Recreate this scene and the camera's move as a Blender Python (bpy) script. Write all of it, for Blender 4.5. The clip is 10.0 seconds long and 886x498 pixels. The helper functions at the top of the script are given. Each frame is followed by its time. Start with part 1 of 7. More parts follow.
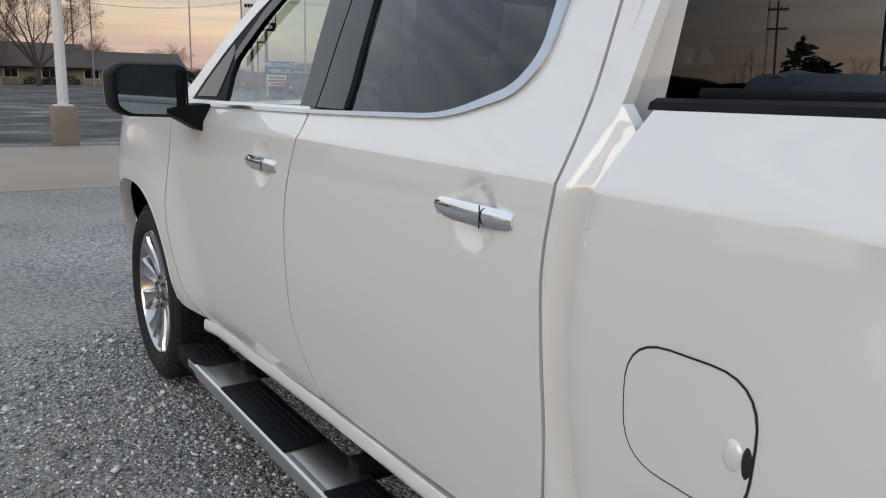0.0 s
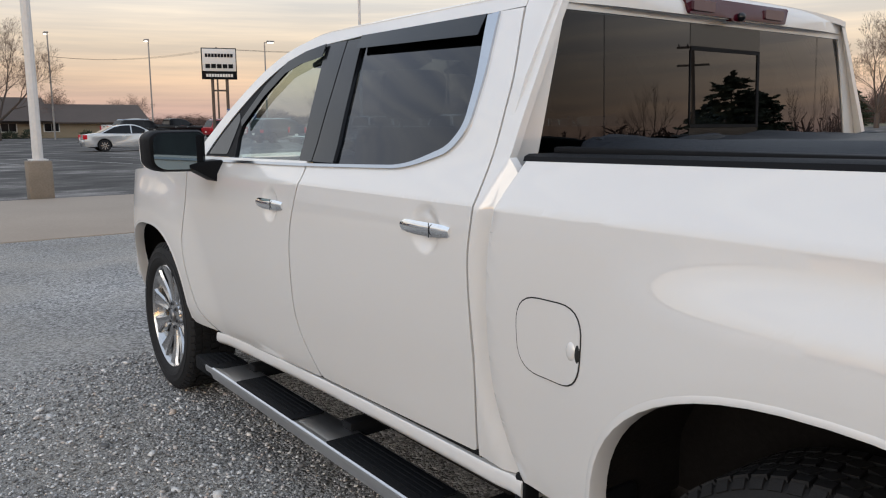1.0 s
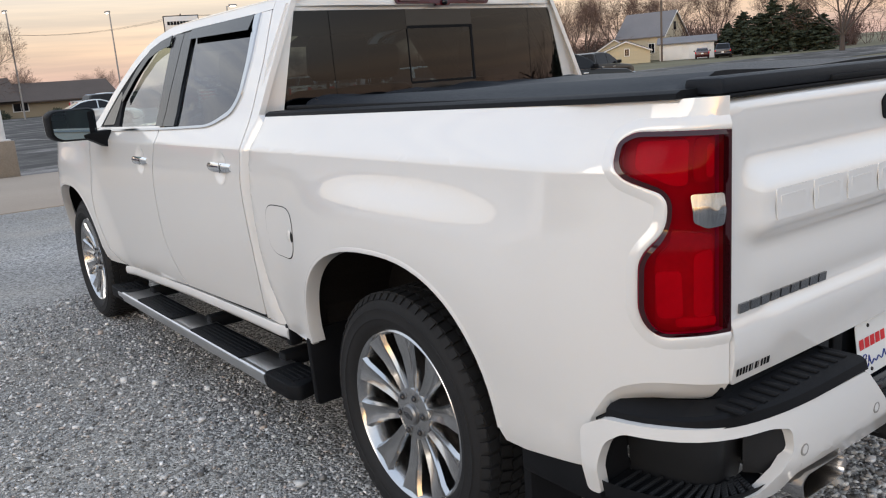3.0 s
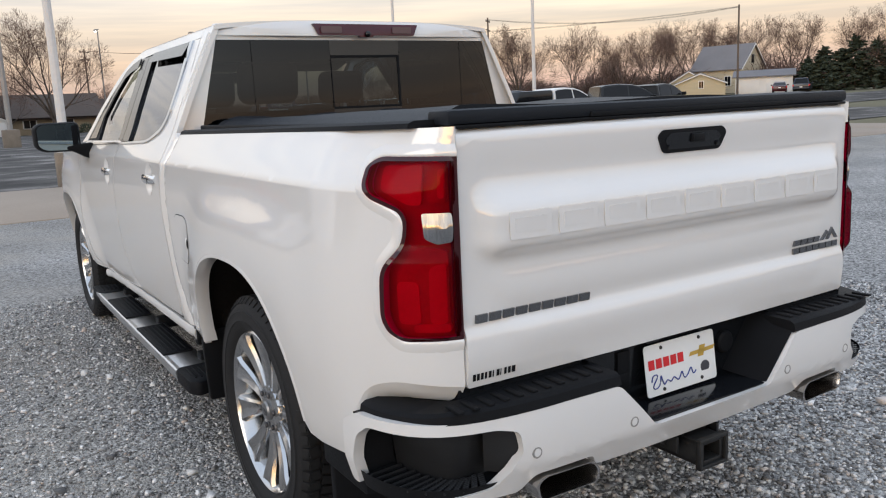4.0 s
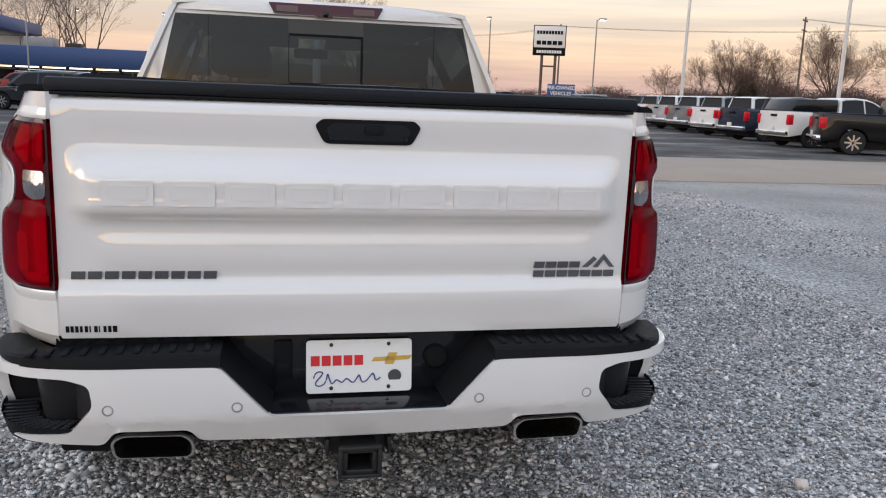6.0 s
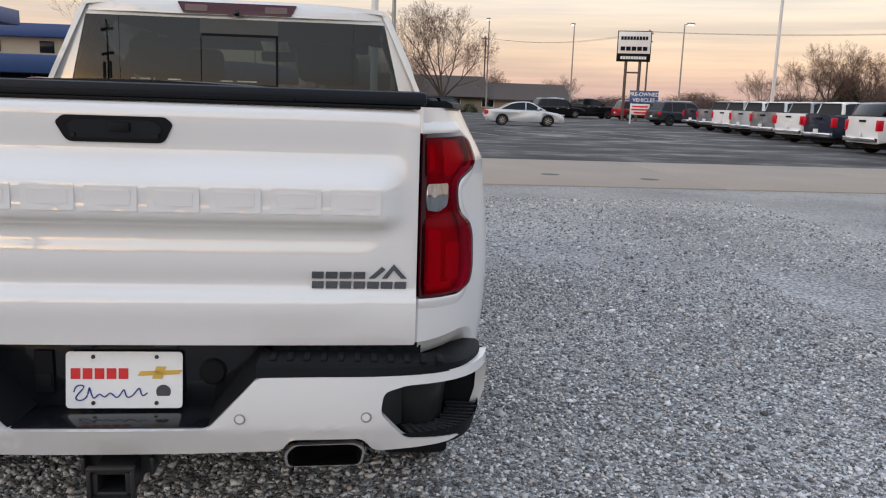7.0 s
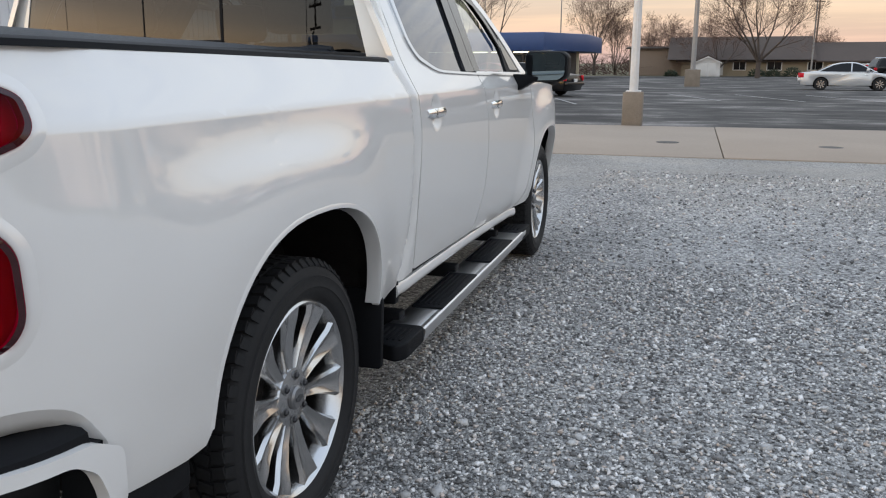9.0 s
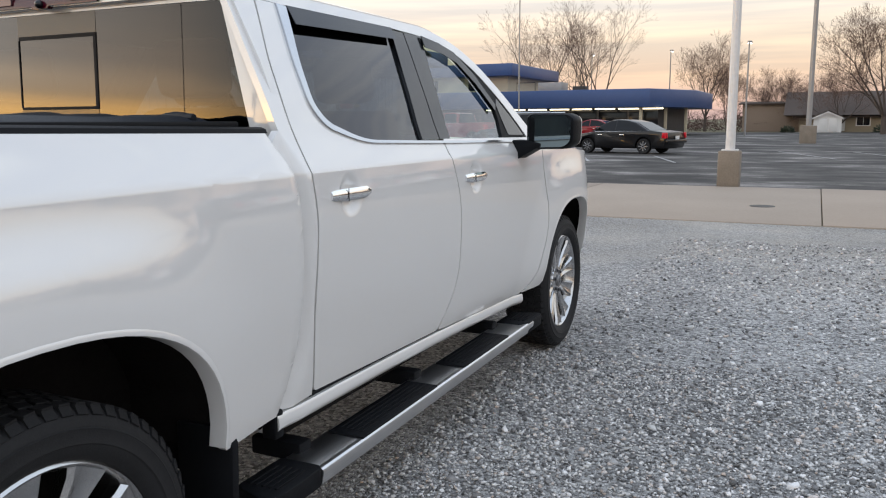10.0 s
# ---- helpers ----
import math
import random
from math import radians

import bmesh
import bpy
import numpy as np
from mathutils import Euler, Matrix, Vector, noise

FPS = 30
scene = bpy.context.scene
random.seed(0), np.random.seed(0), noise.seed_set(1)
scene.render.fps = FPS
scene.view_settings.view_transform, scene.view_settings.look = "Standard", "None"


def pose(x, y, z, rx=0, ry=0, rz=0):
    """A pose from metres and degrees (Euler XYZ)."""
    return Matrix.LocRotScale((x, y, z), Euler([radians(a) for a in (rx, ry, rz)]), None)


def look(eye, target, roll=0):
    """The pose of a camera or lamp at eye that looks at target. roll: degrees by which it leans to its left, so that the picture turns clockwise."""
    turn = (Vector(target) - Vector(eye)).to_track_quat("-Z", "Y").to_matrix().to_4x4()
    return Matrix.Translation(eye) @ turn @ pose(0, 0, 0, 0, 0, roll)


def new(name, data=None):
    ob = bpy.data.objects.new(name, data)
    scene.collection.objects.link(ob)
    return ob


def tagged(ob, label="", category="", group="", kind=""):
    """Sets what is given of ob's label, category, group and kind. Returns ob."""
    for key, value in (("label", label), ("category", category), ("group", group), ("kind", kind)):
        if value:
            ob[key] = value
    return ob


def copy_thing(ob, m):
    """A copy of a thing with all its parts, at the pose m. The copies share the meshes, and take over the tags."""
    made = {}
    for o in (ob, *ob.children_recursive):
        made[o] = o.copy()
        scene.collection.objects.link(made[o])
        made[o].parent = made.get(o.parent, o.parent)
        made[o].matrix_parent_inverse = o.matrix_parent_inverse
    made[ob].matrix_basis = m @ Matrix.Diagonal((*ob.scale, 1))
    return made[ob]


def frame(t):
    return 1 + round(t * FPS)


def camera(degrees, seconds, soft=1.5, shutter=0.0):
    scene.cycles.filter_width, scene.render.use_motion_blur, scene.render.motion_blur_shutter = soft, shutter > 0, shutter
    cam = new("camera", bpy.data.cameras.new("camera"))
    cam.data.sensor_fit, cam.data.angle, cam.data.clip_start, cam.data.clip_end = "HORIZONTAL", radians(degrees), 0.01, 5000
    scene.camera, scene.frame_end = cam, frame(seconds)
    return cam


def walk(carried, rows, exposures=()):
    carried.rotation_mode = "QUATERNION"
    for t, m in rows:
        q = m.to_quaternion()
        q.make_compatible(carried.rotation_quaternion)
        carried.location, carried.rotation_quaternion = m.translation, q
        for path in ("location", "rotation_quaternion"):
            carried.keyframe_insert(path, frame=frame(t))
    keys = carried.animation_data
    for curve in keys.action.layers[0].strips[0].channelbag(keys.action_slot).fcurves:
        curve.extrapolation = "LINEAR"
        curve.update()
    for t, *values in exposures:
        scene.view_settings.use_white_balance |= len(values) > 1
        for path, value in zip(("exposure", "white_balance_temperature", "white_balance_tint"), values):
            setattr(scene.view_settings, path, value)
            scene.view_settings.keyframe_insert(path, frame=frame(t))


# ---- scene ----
cam = camera(58.3, 10.0, 1.15)
PATH = [
    (0, (-1.844, 0.001, 1.414), (-0.763, 1.634, 1.006), 1.5),
    (0.5, (-2.059, -0.357, 1.449), (-0.949, 1.276, 1.133), -1.3),
    (1, (-2.283, -0.679, 1.476), (-1.123, 0.921, 1.166), -0.3),
    (1.5, (-2.426, -1.052, 1.465), (-1.272, 0.52, 1.022), -1.5),
    (2, (-2.391, -1.338, 1.463), (-1.239, 0.234, 1.013), -3.0),
    (2.5, (-2.347, -1.667, 1.47), (-1.181, -0.103, 1.029), -4.0),
    (3, (-2.265, -2.036, 1.492), (-1.099, -0.469, 1.064), -4.3),
    (3.2, (-2.164, -2.136, 1.475), (-1.0, -0.566, 1.051), -4.3),
    (4.3, (-1.614, -2.818, 1.457), (-0.705, -1.071, 1.11), -1.6),
    (4.5, (-1.465, -2.919, 1.47), (-0.662, -1.121, 1.116), -0.9),
    (5, (-1.123, -3.043, 1.416), (-0.471, -1.18, 1.094), 1.0),
    (5.5, (-0.663, -3.207, 1.453), (-0.196, -1.297, 1.084), 2.2),
    (6, (-0.208, -3.239, 1.432), (0.188, -1.315, 1.055), 2.2),
    (6.2, (-0.044, -3.253, 1.428), (0.338, -1.329, 1.034), 2.4),
    (7.5, (1.089, -2.973, 1.417), (1.069, -1.002, 1.073), 1.1),
    (8, (1.44, -2.705, 1.397), (1.228, -0.745, 1.06), 0.6),
    (8.5, (1.751, -2.362, 1.371), (1.369, -0.435, 0.992), 0.7),
    (9, (1.999, -1.962, 1.371), (1.422, -0.101, 0.922), 0.0),
    (9.5, (2.169, -1.513, 1.403), (1.458, 0.308, 0.983), -0.9),
    (10, (2.366, -1.042, 1.41), (1.529, 0.747, 1.097), -0.3),
]
walk(cam, [(t, look(eye, target, roll)) for t, eye, target, roll in PATH], [(0.0, -0.04, 6450, 8), (1.0, 0.05, 6600, 10), (3.0, 0.27, 6500, 10), (5.0, 0.24, 6500, 11), (6.0, 0.25, 6500, 12), (8.0, 0.22, 6600, 12), (9.0, 0.34, 6600, 9), (10.0, 0.40, 6700, 10)])


# ---- world and light ----
world = bpy.data.worlds.new("dusk")
scene.world = world
world.use_nodes = True
wn, wl = world.node_tree.nodes, world.node_tree.links
wn.clear()


def wnode(kind, **kw):
    n = wn.new(kind)
    for k, v in kw.items():
        n.inputs[k].default_value = v
    return n


# the dusk sky: low sun behind and to the left of the truck, thin streaks of cloud
sky = wn.new("ShaderNodeTexSky")
sky.sky_type, sky.sun_disc = "NISHITA", False
sky.sun_elevation, sky.sun_rotation = radians(3.0), radians(222)
sky.air_density, sky.dust_density, sky.ozone_density = 1.0, 0.8, 1.5
coord = wn.new("ShaderNodeTexCoord")
split = wn.new("ShaderNodeSeparateXYZ")
wl.new(coord.outputs["Generated"], split.inputs[0])
ramp = wn.new("ShaderNodeValToRGB")
wl.new(split.outputs["Z"], ramp.inputs[0])
SKY_BANDS = [
    (0.0, (0.54, 0.39, 0.385)), (0.022, (0.64, 0.45, 0.41)), (0.055, (0.76, 0.55, 0.435)), (0.095, (0.77, 0.62, 0.51)),
    (0.155, (0.82, 0.76, 0.71)), (0.28, (0.90, 0.94, 1.00)), (0.55, (0.83, 0.95, 1.12)), (1.0, (0.74, 0.89, 1.12)),
]
els = ramp.color_ramp.elements
els[0].position, els[0].color = SKY_BANDS[0][0], (*SKY_BANDS[0][1], 1)
els[1].position, els[1].color = SKY_BANDS[-1][0], (*SKY_BANDS[-1][1], 1)
for at, c in SKY_BANDS[1:-1]:
    els.new(at).color = (*c, 1)
# streaks of cloud, drawn out sideways
stretch = wn.new("ShaderNodeMapping")
stretch.inputs["Scale"].default_value = (1.6, 1.6, 34.0)
wl.new(coord.outputs["Generated"], stretch.inputs[0])
cloud = wnode("ShaderNodeTexNoise", Scale=1.7, Detail=5.0, Roughness=0.55)
wl.new(stretch.outputs[0], cloud.inputs["Vector"])
cloud_ramp = wn.new("ShaderNodeValToRGB")
cloud_ramp.color_ramp.elements[0].position, cloud_ramp.color_ramp.elements[0].color = 0.38, (0.80, 0.815, 0.87, 1)
cloud_ramp.color_ramp.elements[1].position, cloud_ramp.color_ramp.elements[1].color = 0.68, (1.15, 1.11, 1.05, 1)
wl.new(cloud.outputs["Fac"], cloud_ramp.inputs[0])
streaked = wn.new("ShaderNodeMix")
streaked.data_type, streaked.blend_type = "RGBA", "MULTIPLY"
streaked.inputs["Factor"].default_value = 1.0
wl.new(ramp.outputs[0], streaked.inputs["A"])
wl.new(cloud_ramp.outputs[0], streaked.inputs["B"])
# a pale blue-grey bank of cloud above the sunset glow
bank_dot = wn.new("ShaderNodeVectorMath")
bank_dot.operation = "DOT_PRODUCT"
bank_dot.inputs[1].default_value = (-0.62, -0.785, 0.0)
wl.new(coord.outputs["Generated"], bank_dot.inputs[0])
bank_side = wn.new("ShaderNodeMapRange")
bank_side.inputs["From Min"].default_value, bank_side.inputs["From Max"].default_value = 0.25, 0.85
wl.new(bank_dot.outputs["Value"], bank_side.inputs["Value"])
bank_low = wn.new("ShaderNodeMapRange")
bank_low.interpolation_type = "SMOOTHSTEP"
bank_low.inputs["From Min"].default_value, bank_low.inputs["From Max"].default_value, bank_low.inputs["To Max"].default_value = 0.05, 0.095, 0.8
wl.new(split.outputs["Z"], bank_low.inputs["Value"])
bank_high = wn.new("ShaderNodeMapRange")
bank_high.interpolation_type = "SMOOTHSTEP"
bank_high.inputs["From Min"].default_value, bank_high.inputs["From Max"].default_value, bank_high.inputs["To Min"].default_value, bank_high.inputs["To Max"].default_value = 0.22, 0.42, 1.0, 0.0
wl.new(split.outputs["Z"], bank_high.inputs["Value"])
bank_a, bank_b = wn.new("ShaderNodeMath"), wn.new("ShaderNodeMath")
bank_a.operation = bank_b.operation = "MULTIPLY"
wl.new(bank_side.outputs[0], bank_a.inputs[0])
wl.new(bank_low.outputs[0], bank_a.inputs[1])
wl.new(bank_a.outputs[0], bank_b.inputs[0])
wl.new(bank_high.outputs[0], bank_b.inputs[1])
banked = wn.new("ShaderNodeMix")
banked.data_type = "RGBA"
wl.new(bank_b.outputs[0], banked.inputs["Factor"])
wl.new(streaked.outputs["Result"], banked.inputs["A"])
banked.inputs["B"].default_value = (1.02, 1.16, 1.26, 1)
bg_sky, bg_band = wnode("ShaderNodeBackground", Strength=0.05), wnode("ShaderNodeBackground", Strength=0.95)
wl.new(sky.outputs[0], bg_sky.inputs["Color"])
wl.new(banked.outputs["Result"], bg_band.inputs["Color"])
# afterglow of the set sun, low behind the truck on the driver's side
glow_dot = wn.new("ShaderNodeVectorMath")
glow_dot.operation = "DOT_PRODUCT"
glow_dot.inputs[1].default_value = (-0.70, -0.714, 0.0)
wl.new(coord.outputs["Generated"], glow_dot.inputs[0])
glow_pow = wn.new("ShaderNodeMath")
glow_pow.operation, glow_pow.use_clamp = "POWER", True
glow_side = wn.new("ShaderNodeMath")
glow_side.operation = "MAXIMUM"
glow_side.inputs[1].default_value = 0.0
wl.new(glow_dot.outputs["Value"], glow_side.inputs[0])
wl.new(glow_side.outputs[0], glow_pow.inputs[0])
glow_pow.inputs[1].default_value = 10.0
glow_ramp = wn.new("ShaderNodeValToRGB")
wl.new(split.outputs["Z"], glow_ramp.inputs[0])
ge = glow_ramp.color_ramp.elements
ge[0].position, ge[0].color = 0.0, (0.9, 0.40, 0.10, 1)
ge[1].position, ge[1].color = 0.34, (0.0, 0.0, 0.0, 1)
for at, c in ((0.03, (1.0, 0.52, 0.12)), (0.052, (0.74, 0.44, 0.13)), (0.078, (0.28, 0.19, 0.09)), (0.115, (0.07, 0.055, 0.04)), (0.20, (0.02, 0.015, 0.01))):
    ge.new(at).color = (*c, 1)
glow_col = wn.new("ShaderNodeMix")
glow_col.data_type, glow_col.blend_type = "RGBA", "MULTIPLY"
glow_col.inputs["Factor"].default_value = 1.0
wl.new(glow_ramp.outputs[0], glow_col.inputs["A"])
wl.new(cloud_ramp.outputs[0], glow_col.inputs["B"])
glow_strength = wn.new("ShaderNodeMath")
glow_strength.operation = "MULTIPLY"
glow_strength.inputs[1].default_value = 6.0
wl.new(glow_pow.outputs[0], glow_strength.inputs[0])
bg_glow = wnode("ShaderNodeBackground")
wl.new(glow_col.outputs["Result"], bg_glow.inputs["Color"])
wl.new(glow_strength.outputs[0], bg_glow.inputs["Strength"])
with_glow = wn.new("ShaderNodeAddShader")
both = wn.new("ShaderNodeAddShader")
wl.new(bg_sky.outputs[0], both.inputs[0])
wl.new(bg_band.outputs[0], both.inputs[1])
wout = wn.new("ShaderNodeOutputWorld")
wl.new(both.outputs[0], with_glow.inputs[0])
wl.new(bg_glow.outputs[0], with_glow.inputs[1])
wl.new(with_glow.outputs[0], wout.inputs[0])

sun_data = bpy.data.lights.new("sun", "SUN")
sun_data.energy, sun_data.angle, sun_data.color = 0.58, radians(34), (1.0, 0.87, 0.74)
sun = new("sun", sun_data)
sun.matrix_world = look((-30, -7, 8.5), (0, 0, 0))


# ---- materials ----
def mat(name, base, rough=0.5, metal=0.0, coat=0.0, grain=(40, 0.1), stain=(2.5, 0.1), bump=(0, 0), spread=0.0, isle=0.0,
        rough_var=0.05, spec=0.5, stretch=(1, 1, 1)):
    """A surface: base colour varied at two scales (grain, stain), roughness variation and a fine relief (scale, strength)."""
    m = bpy.data.materials.new(name)
    m.use_nodes = True
    n, l = m.node_tree.nodes, m.node_tree.links
    b = n["Principled BSDF"]
    b.inputs["Metallic"].default_value = metal
    b.inputs["Coat Weight"].default_value = coat
    b.inputs["Coat Roughness"].default_value = 0.035
    b.inputs["Coat IOR"].default_value = 1.8
    b.inputs["Specular IOR Level"].default_value = spec
    tc = n.new("ShaderNodeTexCoord")
    mp = n.new("ShaderNodeMapping")
    mp.inputs["Scale"].default_value = stretch
    l.new(tc.outputs["Object"], mp.inputs[0])

    def noise_of(scale, detail=4.0):
        t = n.new("ShaderNodeTexNoise")
        t.inputs["Scale"].default_value, t.inputs["Detail"].default_value = scale, detail
        l.new(mp.outputs[0], t.inputs["Vector"])
        return t.outputs["Fac"]

    def maths(op, a, c):
        q = n.new("ShaderNodeMath")
        q.operation = op
        for i, v in enumerate((a, c)):
            if isinstance(v, (int, float)):
                q.inputs[i].default_value = v
            else:
                l.new(v, q.inputs[i])
        return q.outputs[0]

    value = maths("ADD", 1.0, maths("MULTIPLY", maths("SUBTRACT", noise_of(grain[0]), 0.5), 2 * grain[1]))
    value = maths("MULTIPLY", value, maths("ADD", 1.0, maths("MULTIPLY", maths("SUBTRACT", noise_of(stain[0]), 0.5), 2 * stain[1])))
    if spread:
        info = n.new("ShaderNodeObjectInfo")
        value = maths("MULTIPLY", value, maths("ADD", 1 - spread, maths("MULTIPLY", info.outputs["Random"], 2 * spread)))
    if isle:
        geo = n.new("ShaderNodeNewGeometry")
        value = maths("MULTIPLY", value, maths("ADD", 1 - isle, maths("MULTIPLY", geo.outputs["Random Per Island"], 2 * isle)))
    hsv = n.new("ShaderNodeHueSaturation")
    hsv.inputs["Color"].default_value = (*base, 1)
    l.new(value, hsv.inputs["Value"])
    l.new(hsv.outputs[0], b.inputs["Base Color"])
    l.new(maths("ADD", rough - rough_var, maths("MULTIPLY", noise_of(grain[0] * 0.31 + 1), 2 * rough_var)), b.inputs["Roughness"])
    if bump[1]:
        bp = n.new("ShaderNodeBump")
        bp.inputs["Strength"].default_value, bp.inputs["Distance"].default_value = bump[1], 0.01
        l.new(noise_of(bump[0], 6.0), bp.inputs["Height"])
        l.new(bp.outputs[0], b.inputs["Normal"])
    return m


def glass(name, tint, gloss=1.0, rough=0.0, edge=4.0, face=0.040):
    """A thin tinted pane: what lies behind shows through the tint, with a mirror gloss by Fresnel."""
    m = bpy.data.materials.new(name)
    m.use_nodes = True
    n, l = m.node_tree.nodes, m.node_tree.links
    n.clear()
    t, g, mix, lw, power, fr, o = (n.new("ShaderNode" + k) for k in ("BsdfTransparent", "BsdfGlossy", "MixShader", "LayerWeight", "Math", "Math", "OutputMaterial"))
    lw.inputs["Blend"].default_value = 0.5
    power.operation, fr.operation = "POWER", "MULTIPLY_ADD"
    power.inputs[1].default_value, fr.inputs[1].default_value, fr.inputs[2].default_value = edge, 0.94, face
    l.new(lw.outputs["Facing"], power.inputs[0])
    l.new(power.outputs[0], fr.inputs[0])
    t.inputs[0].default_value = (*tint, 1)
    g.inputs["Color"].default_value = (gloss * 0.97, gloss * 0.97, gloss, 1)
    g.inputs["Roughness"].default_value = rough
    l.new(fr.outputs[0], mix.inputs[0])
    l.new(t.outputs[0], mix.inputs[1])
    l.new(g.outputs[0], mix.inputs[2])
    l.new(mix.outputs[0], o.inputs[0])
    return m


def glow(name, colour, strength):
    m = bpy.data.materials.new(name)
    m.use_nodes = True
    b = m.node_tree.nodes["Principled BSDF"]
    b.inputs["Base Color"].default_value = (*colour, 1)
    b.inputs["Emission Color"].default_value = (*colour, 1)
    b.inputs["Emission Strength"].default_value = strength
    return m


PEARL = mat("pearl_white_paint", (0.71, 0.695, 0.675), 0.42, 0.0, 1.0, (900, 0.02), (0.9, 0.015), rough_var=0.03, spec=0.15)
PEARL.node_tree.nodes["Principled BSDF"].inputs["Coat IOR"].default_value = 2.1
BLACK_PLASTIC = mat("black_textured_plastic", (0.009, 0.0095, 0.011), 0.55, grain=(300, 0.25), stain=(5, 0.25), bump=(900, 0.12), spec=0.09)
BLACK_GLOSS = mat("gloss_black_trim", (0.008, 0.009, 0.011), 0.16, 0, 0.10, (100, 0.1), (4, 0.1), spec=0.3)
SMOKED = mat("smoked_acrylic", (0.006, 0.007, 0.009), 0.12, 0, 0.03, (100, 0.1), (4, 0.1), spec=0.22)
SATIN_BLACK = mat("satin_black_plastic", (0.016, 0.0165, 0.018), 0.34, grain=(300, 0.2), stain=(6, 0.25), bump=(700, 0.06), spec=0.28)
RUBBER = mat("tyre_rubber", (0.013, 0.013, 0.014), 0.70, grain=(120, 0.25), stain=(6, 0.3), bump=(260, 0.15), spec=0.3)
# black of the wheel liners, also painted into hollows where only shade shows
DARK_VOID = mat("dark_liner_and_void", (0.012, 0.0105, 0.010), 0.85, grain=(60, 0.3), stain=(7, 0.3), bump=(120, 0.3), spec=0.1)
BADGE = mat("dark_chrome_badge", (0.22, 0.22, 0.225), 0.14, 1.0, 0, (80, 0.04), (3, 0.04), rough_var=0.03)
CHROME = mat("chrome", (0.86, 0.87, 0.88), 0.05, 1.0, 0, (80, 0.02), (3, 0.02), rough_var=0.02)
ALLOY = mat("polished_alloy", (0.54, 0.535, 0.53), 0.20, 1.0, 0.0, (200, 0.05), (9, 0.08))
ALLOY_DARK = mat("painted_alloy_pocket", (0.22, 0.22, 0.225), 0.35, 0.7, 0.2, (200, 0.05), (9, 0.1))
SATIN_CHROME = mat("satin_chrome", (0.50, 0.52, 0.55), 0.12, 1.0, 0, (80, 0.05), (3, 0.05), rough_var=0.03)
BRUSHED = mat("brushed_aluminium", (0.66, 0.66, 0.66), 0.32, 1.0, 0, (160, 0.12), (3, 0.12), bump=(500, 0.06), stretch=(1, 0.05, 1))
IRON = mat("dark_iron", (0.05, 0.045, 0.042), 0.6, 0.6, 0, (50, 0.3), (9, 0.4), bump=(140, 0.2))
VINYL = mat("black_vinyl_cover", (0.008, 0.010, 0.014), 0.50, grain=(420, 0.2), stain=(3, 0.25), bump=(650, 0.18), spec=0.2)
SEAT = mat("dark_seat_leather", (0.035, 0.033, 0.033), 0.55, grain=(80, 0.15), stain=(4, 0.2), bump=(200, 0.15))
HEADLINER = mat("grey_headliner", (0.16, 0.155, 0.15), 0.9, grain=(150, 0.1), stain=(3, 0.08))
GLASS_DARK = glass("privacy_glass", (0.055, 0.066, 0.076))
GLASS_REAR = glass("rear_window_glass", (0.080, 0.098, 0.104), edge=3.0, face=0.034)
GLASS_LIGHT = glass("tinted_glass", (0.70, 0.80, 0.78))
MIRROR = mat("mirror_glass", (0.20, 0.235, 0.235), 0.01, 1.0, 0, (50, 0.01), (2, 0.01), rough_var=0.005)
RED_LENS = glass("red_lens", (0.64, 0.002, 0.14), 0.14, 0.02)
RED_DEEP = mat("deep_red_reflector", (0.55, 0.005, 0.09), 0.45, 0, 0.1, (90, 0.2), (14, 0.25))
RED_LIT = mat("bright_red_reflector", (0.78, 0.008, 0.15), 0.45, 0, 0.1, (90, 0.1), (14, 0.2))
CLEAR_LENS = mat("clear_lens", (0.32, 0.33, 0.35), 0.16, 0.95, 0.2, (160, 0.45), (26, 0.25), stretch=(1, 1, 0.08))


# ---- building tools ----
def part(name, bm, material, parent=None, label="", smooth=35, loc=None):
    """Links a bmesh as ONE mesh object under a thing or a part."""
    me = bpy.data.meshes.new(name)
    bmesh.ops.recalc_face_normals(bm, faces=bm.faces)
    if any(e.is_boundary for e in bm.edges):
        # open shells face away from the middle of the truck
        if sum(f.normal.dot(f.calc_center_median() - Vector((0, 1.5, 0.9))) * f.calc_area() for f in bm.faces) < 0:
            bmesh.ops.reverse_faces(bm, faces=bm.faces[:])
    bm.to_mesh(me)
    bm.free()
    me.materials.append(material)
    me.polygons.foreach_set("use_smooth", [True] * len(me.polygons))
    me.set_sharp_from_angle(angle=radians(smooth))
    ob = new(name, me)
    if loc is not None:
        ob.location = loc
    if parent is not None:
        ob.parent = parent
    if label:
        tagged(ob, label)
    return ob


def thing(name, label, category, group="", kind="", at=(0, 0, 0), turn=0):
    ob = new(name)
    ob.empty_display_size = 0.2
    ob.matrix_basis = pose(*at, 0, 0, turn)
    return tagged(ob, label, category, group, kind)


